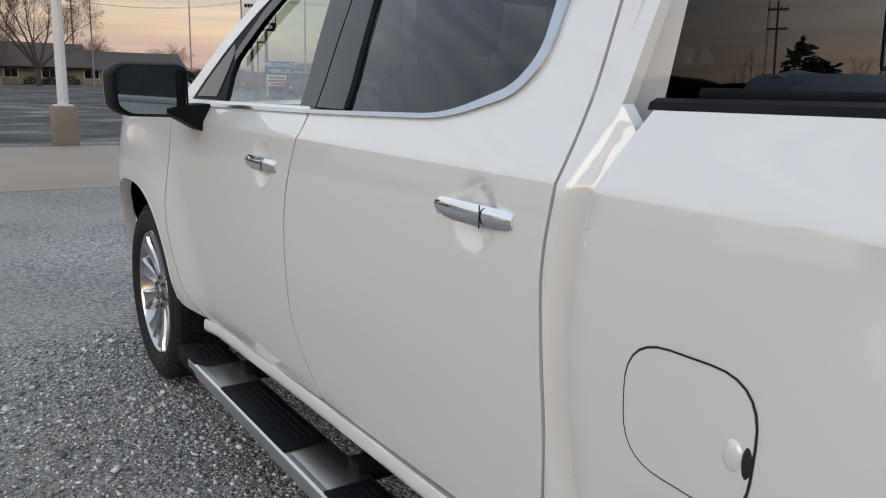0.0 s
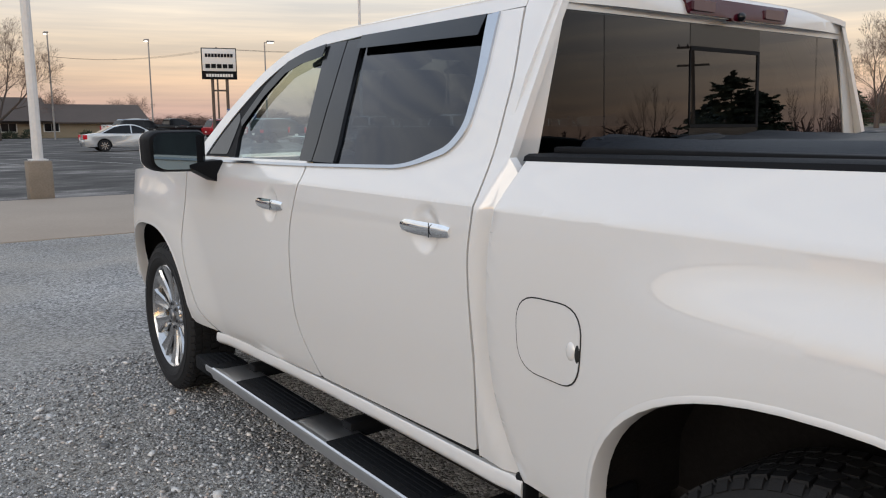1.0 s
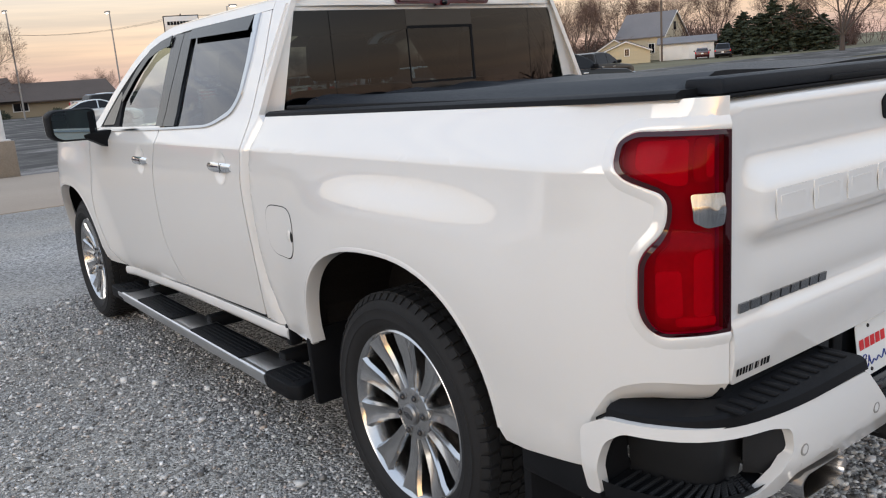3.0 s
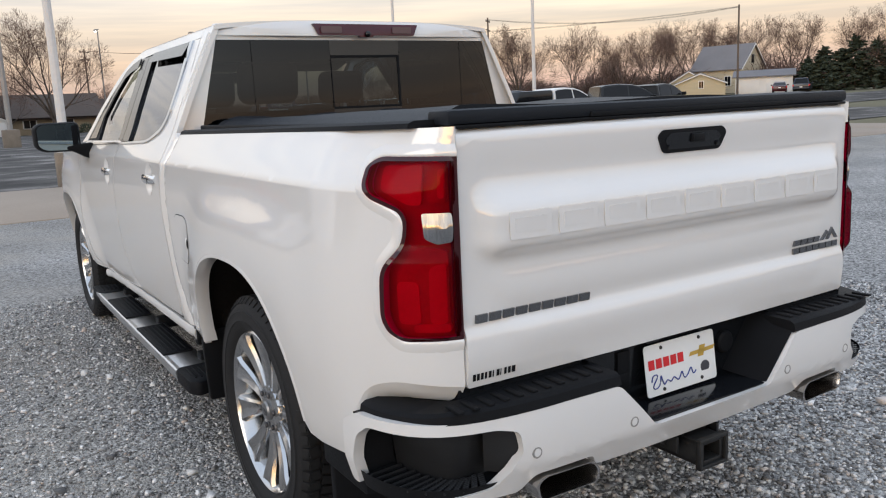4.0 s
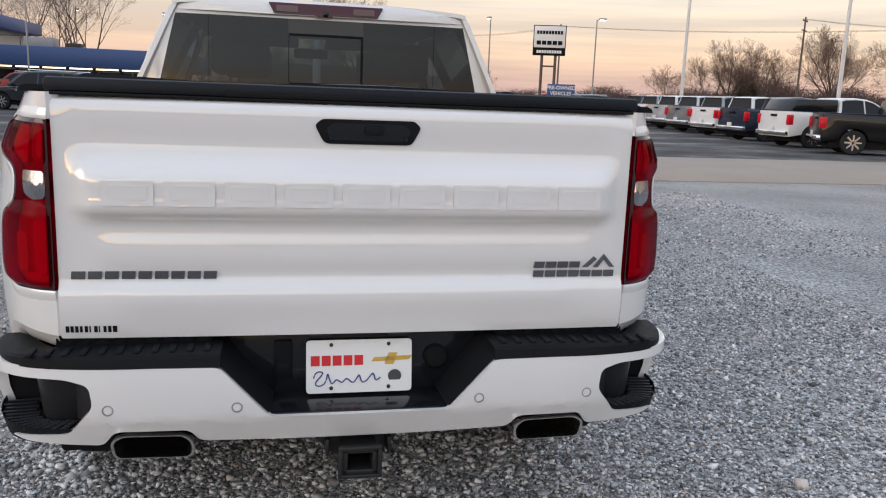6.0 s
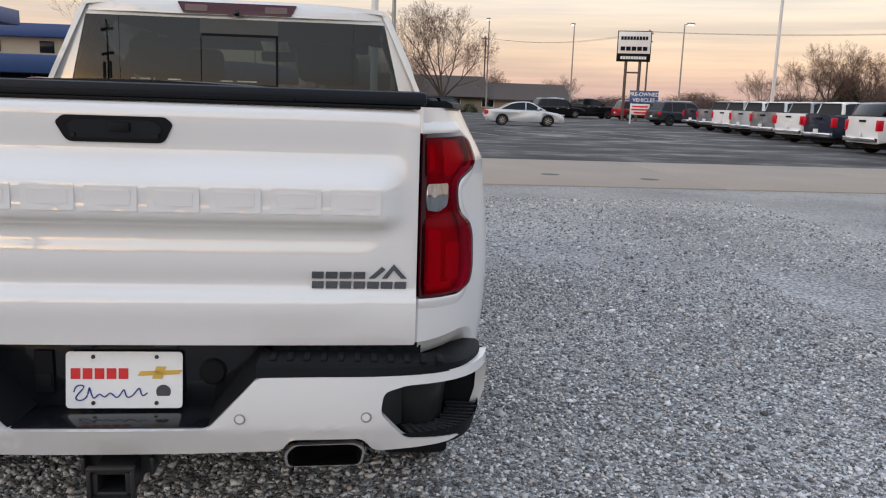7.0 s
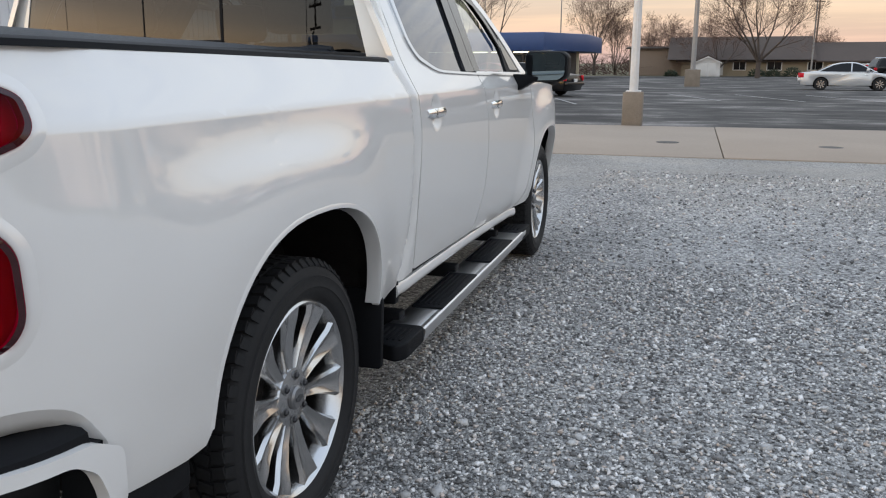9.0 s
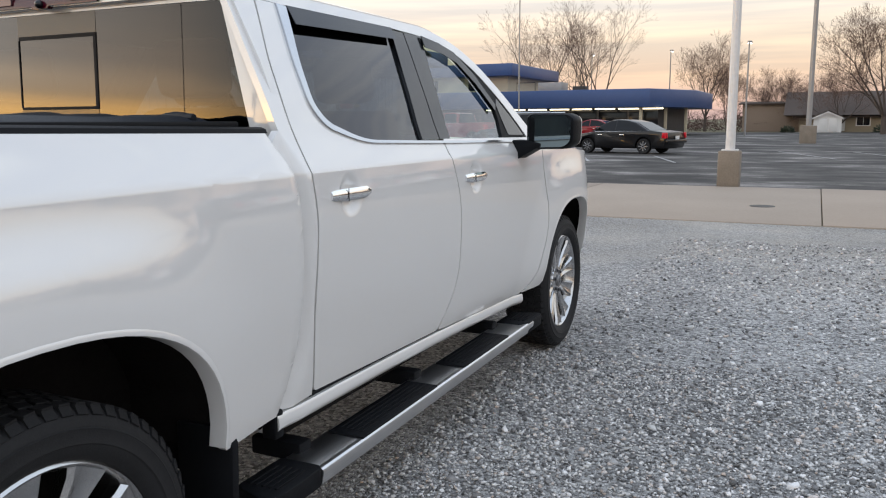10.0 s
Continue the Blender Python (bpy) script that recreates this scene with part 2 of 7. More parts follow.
def box(bm, x0, x1, y0, y1, z0, z1, bevel=0.0, m=None, seg=2):
    made = bmesh.ops.create_cube(bm, size=1.0)["verts"]
    bmesh.ops.transform(bm, matrix=Matrix.Translation(((x0 + x1) / 2, (y0 + y1) / 2, (z0 + z1) / 2)) @ Matrix.Diagonal((x1 - x0, y1 - y0, z1 - z0, 1)), verts=made)
    if bevel:
        edges = list({e for v in made for e in v.link_edges})
        got = bmesh.ops.bevel(bm, geom=edges, offset=bevel, segments=seg, profile=0.5, affect="EDGES", clamp_overlap=True)
        made = list({v for f in got["faces"] for v in f.verts} | {v for v in made if v.is_valid})
    if m is not None:
        bmesh.ops.transform(bm, matrix=m, verts=made)
    return bm


def slab(x0, x1, y0, y1, z0, z1, bevel=0.0, seg=2):
    return box(bmesh.new(), x0, x1, y0, y1, z0, z1, bevel, None, seg)


def rounded(points, r=0.02, n=4):
    """A polygon with its corners rounded; a point (a, b, r) sets its own radius."""
    out, k = [], len(points)
    for i in range(k):
        p, a, b = Vector(points[i][:2]), Vector(points[i - 1][:2]), Vector(points[(i + 1) % k][:2])
        rr = points[i][2] if len(points[i]) > 2 else r
        d = min(rr, 0.45 * (a - p).length, 0.45 * (b - p).length)
        if d < 1e-4:
            out.append(tuple(p))
            continue
        s, e = p + (a - p).normalized() * d, p + (b - p).normalized() * d
        out += [tuple((1 - t) ** 2 * s + 2 * t * (1 - t) * p + t * t * e) for t in [j / n for j in range(n + 1)]]
    return out


def sheet(poly, mapping, step=0.05, depth=None, lines=None):
    """A flat outline cut into a grid and laid on a surface by mapping(a, b); depth: vector (or function) by which its rim is turned in."""
    bm = bmesh.new()
    clean = [p for i, p in enumerate(poly) if math.hypot(p[0] - poly[i - 1][0], p[1] - poly[i - 1][1]) > 1e-4]
    if sum(p[0] * q[1] - q[0] * p[1] for p, q in zip(clean, clean[1:] + clean[:1])) < 0:
        clean.reverse()
    verts = [bm.verts.new((a, b, 0)) for a, b in clean]
    ring = list(range(len(clean)))
    # ears are clipped one by one, so that hollow outlines stay hollow
    cross = lambda o, p, q: (p[0] - o[0]) * (q[1] - o[1]) - (p[1] - o[1]) * (q[0] - o[0])
    while len(ring) > 3:
        best, pick = -1.0, None
        for i in range(len(ring)):
            o, p, q = (clean[ring[i - 1]], clean[ring[i]], clean[ring[(i + 1) % len(ring)]])
            area = cross(o, p, q)
            if area <= 1e-10:
                continue
            if any(cross(o, p, clean[k]) >= -1e-12 and cross(p, q, clean[k]) >= -1e-12 and cross(q, o, clean[k]) >= -1e-12
                   for k in ring if clean[k] not in (o, p, q)):
                continue
            per = math.dist(o, p) + math.dist(p, q) + math.dist(q, o)
            if area / per ** 2 > best:
                best, pick = area / per ** 2, i
        if pick is None:
            pick = 0
            best = 0
        else:
            bm.faces.new((verts[ring[pick - 1]], verts[ring[pick]], verts[ring[(pick + 1) % len(ring)]]))
        ring.pop(pick)
    bm.faces.new([verts[k] for k in ring])
    lo = [min(p[i] for p in poly) for i in (0, 1)]
    hi = [max(p[i] for p in poly) for i in (0, 1)]
    steps = step if isinstance(step, tuple) else (step, step)
    for i in (0, 1):
        n = max(1, int(round((hi[i] - lo[i]) / steps[i])))
        cuts = [lo[i] + (hi[i] - lo[i]) * j / n for j in range(1, n)] + [c for ax, c in (lines or ()) if ax == i and lo[i] < c < hi[i]]
        for c in cuts:
            co, no = [0, 0, 0], [0, 0, 0]
            co[i], no[i] = c, 1
            bmesh.ops.bisect_plane(bm, geom=bm.verts[:] + bm.edges[:] + bm.faces[:], plane_co=co, plane_no=no, dist=1e-5)
    rim = [e for e in bm.edges if e.is_boundary]
    flat = {v: (v.co.x, v.co.y) for v in bm.verts}
    fresh = {}
    if depth is not None:
        got = bmesh.ops.extrude_edge_only(bm, edges=rim)["geom"]
        for v in got:
            if isinstance(v, bmesh.types.BMVert):
                fresh[v] = (v.co.x, v.co.y)
    for v, (a, b) in flat.items():
        v.co = mapping(a, b)
    for v, (a, b) in fresh.items():
        v.co = Vector(mapping(a, b)) + Vector(depth(a, b) if callable(depth) else depth)
    return bm


def prism(poly, axis, a0, a1, bevel=0.0):
    """A polygon extruded along x (points y, z), y (points x, z) or z (points x, y)."""
    bm = bmesh.new()
    place = {"x": lambda p, a: (a, p[0], p[1]), "y": lambda p, a: (p[0], a, p[1]), "z": lambda p, a: (p[0], p[1], a)}[axis]
    f = bm.faces.new([bm.verts.new(place(p, a0)) for p in poly])
    got = bmesh.ops.extrude_face_region(bm, geom=[f])["geom"]
    d = Vector(place((0, 0), a1 - a0))
    bmesh.ops.translate(bm, vec=d, verts=[v for v in got if isinstance(v, bmesh.types.BMVert)])
    bmesh.ops.recalc_face_normals(bm, faces=bm.faces)
    if bevel:
        caps = [e for e in bm.edges if len(e.link_faces) == 2 and max(len(f.verts) for f in e.link_faces) == len(poly) and e.calc_face_angle(0) > 0.6]
        bmesh.ops.bevel(bm, geom=caps, offset=bevel, segments=2, profile=0.5, affect="EDGES", clamp_overlap=True)
    return bm


def lathe(profile, n=48, axis="x", closed=False):
    """Turns (radius, along) pairs round an axis through the origin."""
    bm = bmesh.new()
    rings = []
    for r, a in profile:
        ring = []
        for k in range(n):
            c, s = r * math.cos(2 * math.pi * k / n), r * math.sin(2 * math.pi * k / n)
            ring.append(bm.verts.new({"x": (a, c, s), "y": (c, a, s), "z": (c, s, a)}[axis]))
        rings.append(ring)
    pairs = list(zip(rings, rings[1:])) + ([(rings[-1], rings[0])] if closed else [])
    for r0, r1 in pairs:
        for k in range(n):
            bm.faces.new((r0[k], r0[(k + 1) % n], r1[(k + 1) % n], r1[k]))
    if not closed:
        for ring, (r, a) in ((rings[0], profile[0]), (rings[-1], profile[-1])):
            if r > 1e-4:
                bm.faces.new(ring)
    bmesh.ops.remove_doubles(bm, verts=bm.verts, dist=1e-5)
    return bm


def tube(points, radius, n=8, bm=None, taper=None):
    """A round bar through points; radius is a number, or one at each point."""
    bm = bm or bmesh.new()
    pts = [Vector(p) for p in points]
    radii = radius if isinstance(radius, (list, tuple)) else [radius] * len(pts)
    rings = []
    for i, p in enumerate(pts):
        d = (pts[min(i + 1, len(pts) - 1)] - pts[max(i - 1, 0)]).normalized()
        side = d.cross(Vector((0, 0, 1)) if abs(d.z) < 0.9 else Vector((1, 0, 0))).normalized()
        up = side.cross(d)
        rings.append([bm.verts.new(p + radii[i] * (math.cos(2 * math.pi * k / n) * side + math.sin(2 * math.pi * k / n) * up)) for k in range(n)])
    for r0, r1 in zip(rings, rings[1:]):
        for k in range(n):
            bm.faces.new((r0[k], r0[(k + 1) % n], r1[(k + 1) % n], r1[k]))
    bm.faces.new(rings[0])
    bm.faces.new(rings[-1])
    return bm


class Curve:
    """A natural cubic spline through (x, y) pairs, straight beyond its ends."""

    def __init__(self, pairs):
        self.x, self.y = np.array([p[0] for p in pairs], float), np.array([p[1] for p in pairs], float)
        n, h = len(pairs), np.diff(self.x)
        a, b = np.eye(n), np.zeros(n)
        for i in range(1, n - 1):
            a[i, i - 1:i + 2] = h[i - 1], 2 * (h[i - 1] + h[i]), h[i]
            b[i] = 6 * ((self.y[i + 1] - self.y[i]) / h[i] - (self.y[i] - self.y[i - 1]) / h[i - 1])
        self.m = np.linalg.solve(a, b)

    def __call__(self, v):
        x, y, m = self.x, self.y, self.m
        i = int(min(max(np.searchsorted(x, v) - 1, 0), len(x) - 2))
        h = x[i + 1] - x[i]
        slope = (y[i + 1] - y[i]) / h
        if v < x[0]:
            return float(y[0] + (slope - h / 6 * (2 * m[0] + m[1])) * (v - x[0]))
        if v > x[-1]:
            return float(y[-1] + (slope + h / 6 * (m[-2] + 2 * m[-1])) * (v - x[-1]))
        a, b = (x[i + 1] - v) / h, (v - x[i]) / h
        return float(a * y[i] + b * y[i + 1] + ((a ** 3 - a) * m[i] + (b ** 3 - b) * m[i + 1]) * h * h / 6)


def smooth01(t):
    t = min(max(t, 0.0), 1.0)
    return t * t * (3 - 2 * t)


# ---- the pickup truck ----
AXLE_F, WHEEL_Z = 3.78, 0.415
LOW = Curve([(0.40, 0.872), (0.45, 0.912), (0.50, 0.938), (0.55, 0.955), (0.60, 0.965), (0.66, 0.973), (0.74, 0.983), (0.84, 0.994), (0.95, 1.002), (1.06, 1.006), (1.15, 1.006), (1.262, 0.998)])
HIGH = Curve([(1.262, 0.998), (1.31, 0.972), (1.36, 0.944), (1.42, 0.915), (1.50, 0.880), (1.60, 0.833), (1.75, 0.763), (1.82, 0.728)])
HANDLES = ((1.17, 1.183, 0.078), (2.232, 1.171, 0.078))


# the joint between cab and bed
GAP_Y = Curve([(0.545, 0.815), (0.66, 0.863), (0.76, 0.893), (0.85, 0.904), (1.12, 0.904), (1.272, 0.882), (1.383, 0.840), (1.45, 0.81)])
GAP_LINE = [0.545, 0.62, 0.70, 0.78, 0.88, 1.0, 1.12, 1.20, 1.262, 1.30, 1.34]


def flank(y, z):
    """Half the truck's width at length y and height z: shoulder, hollow flank, flared arches, cupped door handles."""
    x = LOW(z) if z < 1.262 else HIGH(z)
    for cy, cz in ((-0.03, 0.46), (AXLE_F, 0.44)):
        back = 0.70 if y < cy and cy < 1 else 1.0
        d = math.hypot((y - cy) * back, (z - cz) * 0.92)
        x += 0.038 * smooth01((0.86 - d) / 0.36) * smooth01((1.24 - z) / 0.14) * (smooth01((y + 1.02) / 0.52) if cy < 1 else 1.0)
    x += 0.006 * smooth01((1.22 - z) / 0.26) * smooth01((z - 0.55) / 0.30) * smooth01((0.62 - y) / 0.45)
    for hy, hz, r in HANDLES:
        d = math.hypot(y - hy, z - hz) / r
        if d < 1:
            x -= 0.018 * smooth01((1 - d) * 1.6)
    if z < 1.42 and 0.7 < y < 1.0:
        d = y - GAP_Y(z)
        x -= 0.036 * smooth01(1 - d / 0.060) if d > 0 else 0.010 * math.exp(-(d / 0.010) ** 2)
    if y > 3.9:
        x -= 0.30 * ((y - 3.9) / 0.9) ** 2.2
    return x


# the bed's rear corner in plan: distance round the corner, how far in, and how far back
CORNER_IN = Curve([(0.0, 0.0), (0.05, 0.030), (0.10, 0.085), (0.194, 0.255), (0.252, 0.380), (0.307, 0.515), (0.343, 0.62), (0.40, 0.80), (0.455, 1.0)])
CORNER_Y = Curve([(0.0, -0.70), (0.10, -0.80), (0.194, -0.89), (0.272, -0.962), (0.343, -1.016), (0.40, -1.050), (0.455, -1.072)])
TAIL_X = 0.79


def flank_map(side, proud=0.0):
    def m(s, z):
        if s >= -0.70:
            return (side * (flank(s, z) + proud), s, z)
        u = -0.70 - s
        k = CORNER_IN(u)
        x = flank(-0.70, z)
        return (side * (TAIL_X + (x - TAIL_X) * (1 - k) + proud * (1 - k)), CORNER_Y(u) - proud * k, z)
    return m


def flank_rim(side, d=0.025):
    return lambda s, z: (-side * d, 0.0 if s > -0.9 else d * 0.9, 0.0)


def arc(cy, cz, ry, rz, a0, a1, n=22):
    return [(cy + ry * math.cos(radians(a0 + (a1 - a0) * i / n)), cz + rz * math.sin(radians(a0 + (a1 - a0) * i / n))) for i in range(n + 1)]


def arch(cy, cz, front, rear, h, n=3.0, k=30):
    """A squarish wheel opening, from its rear foot to its front foot."""
    pts = []
    for i in range(k + 1):
        a = math.pi * (1 - i / k)
        co, si = math.cos(a), math.sin(a)
        pts.append((cy + (front if co > 0 else rear) * math.copysign(abs(co) ** (2 / n), co), cz + h * abs(si) ** (2 / n)))
    return pts


def rail_z(y):
    return 1.383 + (0.86 - y) * 0.0125


ARCH_R = arch(-0.045, 0.56, 0.566, 0.468, 0.420, 2.35)
ARCH_F = arch(AXLE_F, 0.50, 0.47, 0.47, 0.45, 2.5)[::-1]
truck = thing("pickup_truck", "pearl white crew-cab pickup with black bed cover, parked on gravel", "pickup truck", turn=0.2)
LAMP_CUT = rounded([(-1.155, 0.897, 0.0), (-0.99, 0.893, 0.03), (-0.952, 0.945, 0.03), (-0.952, 1.075, 0.03), (-1.005, 1.135, 0.03), (-1.008, 1.205, 0.03),
                    (-0.915, 1.245, 0.03), (-0.893, 1.275, 0.02), (-0.893, 1.325, 0.02), (-0.925, 1.343, 0.02), (-1.155, 1.340, 0.0)], n=5)
BEDSIDE = ([(GAP_Y(z) - 0.004, z) for z in GAP_LINE] + rounded([(0.828, rail_z(0.83), 0.0)], n=3)
           + [(0.3, rail_z(0.3)), (-0.3, rail_z(-0.3)), (-0.75, rail_z(-0.75)), (-1.05, rail_z(-1.02)), (-1.155, rail_z(-1.07))]
           + LAMP_CUT[::-1]
           + rounded([(-1.155, 0.775, 0.0), (-0.97, 0.790, 0.05), (-0.885, 0.765, 0.05), (-0.815, 0.66, 0.05), (-0.80, 0.535, 0.01)], n=4)[::1]
           + [(-0.60, 0.52), (-0.530, 0.524)] + ARCH_R
           + [(0.530, 0.55)])
FRONT_DOOR = rounded([(3.02, 0.475, 0.03), (3.17, 0.56, 0.06), (3.262, 0.78, 0.08), (3.275, 0.93, 0.08), (3.205, 1.19, 0.05), (3.20, 1.30, 0.01), (3.05, 1.333, 0.01), (2.0, 1.345, 0.01),
                      (1.985, 1.29, 0.03), (2.075, 1.06, 0.10), (2.09, 0.72, 0.10), (1.935, 0.535, 0.02)], n=5)
REAR_DOOR = rounded([(1.925, 0.537, 0.02), (2.082, 0.72, 0.10), (2.067, 1.06, 0.10), (1.977, 1.29, 0.03), (1.985, 1.336, 0.01), (1.34, 1.352, 0.05), (1.165, 1.405, 0.06), (1.113, 1.48, 0.05), (1.125, 1.62, 0.05), (1.165, 1.80, 0.0),
                     (1.055, 1.80, 0.0), (0.992, 1.60, 0.05), (0.970, 1.45, 0.05), (0.960, 1.28, 0.04), (0.978, 1.12, 0.06), (0.962, 0.82, 0.06), (0.988, 0.565, 0.02)], n=5)
CAB_CORNER = rounded([(0.980, 0.548, 0.01), (0.954, 0.82, 0.06), (0.970, 1.12, 0.06), (0.952, 1.28, 0.04), (0.962, 1.45, 0.05), (0.984, 1.60, 0.05), (1.046, 1.80, 0.0), (1.046, 1.845, 0.0), (0.905, 1.845, 0.0),
                      (0.892, 1.40, 0.01)], n=4) + [(GAP_Y(z) + 0.004, z) for z in GAP_LINE[::-1]]
FENDER = (rounded([(3.05, 0.478, 0.01), (3.185, 0.56, 0.06), (3.272, 0.78, 0.08), (3.285, 0.93, 0.08), (3.215, 1.19, 0.05), (3.212, 1.285, 0.01), (3.6, 1.262, 0.05), (4.2, 1.225, 0.1), (4.62, 1.15, 0.05), (4.66, 0.80, 0.03), (4.30, 0.62, 0.02)], n=5)
          + ARCH_F + [(3.285, 0.482)])
ROOF_SIDE = rounded([(1.05, 1.803, 0.0), (1.3, 1.798, 0.02), (1.95, 1.802, 0.02), (2.25, 1.792, 0.1), (2.5, 1.757, 0.1), (2.72, 1.655, 0.1), (2.90, 1.515, 0.1), (3.02, 1.398, 0.05), (3.06, 1.333, 0.0), (3.24, 1.32, 0.0),
                     (3.12, 1.42, 0.1), (2.95, 1.575, 0.15), (2.75, 1.712, 0.15), (2.55, 1.795, 0.1), (2.30, 1.838, 0.1), (2.0, 1.845, 0.1), (1.05, 1.845, 0.0)], n=5)
SILL_TOP = Curve([(0.80, 0.545), (1.93, 0.527), (3.06, 0.470)])
ROCKER = [(y, SILL_TOP(y) - 0.062) for y in (0.80, 1.2, 1.6, 1.93, 2.3, 2.7, 3.06)] + [(y, SILL_TOP(y)) for y in (3.06, 2.7, 2.3, 1.93, 1.6, 1.2, 0.80)]


def rocker_map(side):
    """A rounded sill that stands a little proud of the doors' lower edge."""
    def m(y, z):
        t = 2 * (SILL_TOP(y) - z) / 0.062 - 1
        return (side * (flank(y, SILL_TOP(y)) + 0.002 + 0.007 * max(0.0, 1 - t * t) ** 0.5 - 0.020 * max(0.0, t) ** 2), y, z)
    return m



def cup_lines(i):
    """Finer cuts round a door handle's cup."""
    y, z, r = HANDLES[i]
    return [(0, y + r * k / 9) for k in range(-9, 10)] + [(1, z + r * k / 9) for k in range(-9, 10)]


for side in (-1, 1):
    at = flank_map(side)
    rim = flank_rim(side)
    bed = part("bed_side", sheet(BEDSIDE, at, (0.035, 0.025), rim, [(1, 1.262)]), PEARL, truck)
    foot = rounded([(-1.155, 0.775, 0.0), (-0.97, 0.790, 0.05), (-0.885, 0.765, 0.05), (-0.815, 0.66, 0.05), (-0.80, 0.535, 0.01)], n=4)
    bm = bmesh.new()
    rows = [[bm.verts.new(flank_map(side, -q)(s - r * (z < 0.74), z - d)) for s, z in foot] for q, d, r in ((0.0, 0.0, 0.0), (0.005, 0.007, 0.006), (0.014, 0.022, 0.014), (0.028, 0.038, 0.022), (0.052, 0.052, 0.03))]
    for r0, r1 in zip(rows, rows[1:]):
        for k in range(len(foot) - 1):
            bm.faces.new((r0[k], r0[k + 1], r1[k + 1], r1[k]))
    part("bed_flange", bm, PEARL, bed, smooth=70)
    door = part("front_door", sheet(FRONT_DOOR, at, 0.024, rim, [(1, 1.262)] + cup_lines(1)), PEARL, truck)
    door2 = part("rear_door", sheet(REAR_DOOR, at, 0.024, rim, [(1, 1.262)] + cup_lines(0)), PEARL, truck)
    part("cab_corner", sheet(CAB_CORNER, at, (0.03, 0.03), rim, [(1, 1.262)]), PEARL, truck)
    part("front_fender", sheet(FENDER, at, 0.035, rim, [(1, 1.262)]), PEARL, truck)
    part("roof_rail", sheet(ROOF_SIDE, at, 0.04, rim), PEARL, truck)
    part("rocker_panel", sheet(ROCKER, rocker_map(side), (0.06, 0.007), (-side * 0.06, 0, 0)), PEARL, truck)
    # rolled lip round the wheel openings
    for cy, cz, pts, ry, rz in ((-0.045, 0.515, ARCH_R, 0.515, 0.475), (AXLE_F, 0.475, ARCH_F, 0.475, 0.478)):
        bm = bmesh.new()
        rows = [[bm.verts.new((side * (flank(y + (cy - y) * k, z) + o - q), y + (cy - y) * k, z + (cz - z) * k)) for y, z in pts]
                for k, o, q in ((-0.030, 0.0005, 0), (-0.012, 0.004, 0), (0.0, 0.004, 0.001), (0.006, 0.0, 0.008), (0.008, 0.0, 0.05))]
        for r0, r1 in zip(rows, rows[1:]):
            for i in range(len(pts) - 1):
                bm.faces.new((r0[i], r0[i + 1], r1[i + 1], r1[i]))
        part("arch_lip", bm, PEARL, truck)
        # dark liner of the wheel well
        bm = bmesh.new()
        pts = arc(cy, cz, ry + 0.115, rz + 0.085, -8, 188, 40)
        rows = [[bm.verts.new((side * (x if x else flank(y, z) - 0.045), y, z)) for y, z in pts] for x in (0, 0.62)]
        for i in range(len(pts) - 1):
            bm.faces.new((rows[0][i], rows[0][i + 1], rows[1][i + 1], rows[1][i]))
        bm.faces.new(rows[1])
        part("wheel_well", bm, DARK_VOID, truck)
    # belt moulding: bright strip under the glass and up the rear edge
    belt = rounded([(3.02, 1.312, 0.005), (1.96, 1.328, 0.3), (1.34, 1.345, 0.10), (1.152, 1.398, 0.09), (1.100, 1.468, 0.06), (1.113, 1.62, 0.06), (1.154, 1.80, 0.0), (1.204, 1.795, 0.0),
                    (1.144, 1.60, 0.06), (1.126, 1.476, 0.06), (1.170, 1.415, 0.08), (1.352, 1.355, 0.10), (1.96, 1.338, 0.3), (3.03, 1.322, 0.005)], n=6)
    part("belt_moulding", sheet(belt, flank_map(side, 0.008), 0.05, (-side * 0.012, 0, 0)), SATIN_CHROME, truck, "bright chrome window moulding")
    part("pillar_cover", sheet(rounded([(1.805, 1.345), (1.962, 1.345), (2.046, 1.792), (1.938, 1.792)], 0.005), flank_map(side, 0.0), 0.06, (-side * 0.02, 0, 0)), BLACK_GLOSS, truck)
    part("pillar_cover", sheet(rounded([(1.970, 1.345), (2.070, 1.345), (2.215, 1.792), (2.054, 1.792)], 0.005), flank_map(side, 0.0), 0.06, (-side * 0.02, 0, 0)), BLACK_GLOSS, truck)
    part("window_seal", sheet([(2.205, 1.792), (2.25, 1.792), (2.5, 1.757), (2.72, 1.655), (2.90, 1.515), (3.02, 1.398), (3.055, 1.338), (2.70, 1.338), (2.755, 1.42), (2.762, 1.475), (2.64, 1.618), (2.5, 1.722), (2.35, 1.765), (2.205, 1.778)],
                              flank_map(side, -0.004), 0.05, (-side * 0.02, 0, 0)), BLACK_PLASTIC, truck)
    part("front_side_glass", sheet([(2.05, 1.34), (2.72, 1.335), (2.765, 1.43), (2.765, 1.485), (2.64, 1.63), (2.5, 1.735), (2.35, 1.775), (2.19, 1.785)], flank_map(side, -0.014), 0.08), GLASS_LIGHT, truck)
    part("quarter_glass", sheet(rounded([(2.80, 1.35), (3.02, 1.346), (2.97, 1.42), (2.84, 1.535), (2.80, 1.50)], 0.01, 2), flank_map(side, -0.001), 0.08, (-side * 0.003, 0, 0)), BLACK_GLOSS, truck)
    part("rear_side_glass", sheet([(1.12, 1.49), (1.155, 1.415), (1.35, 1.352), (1.82, 1.335), (1.95, 1.795), (1.19, 1.795), (1.138, 1.60)], flank_map(side, -0.014), 0.08), GLASS_DARK, truck, "dark privacy glass")
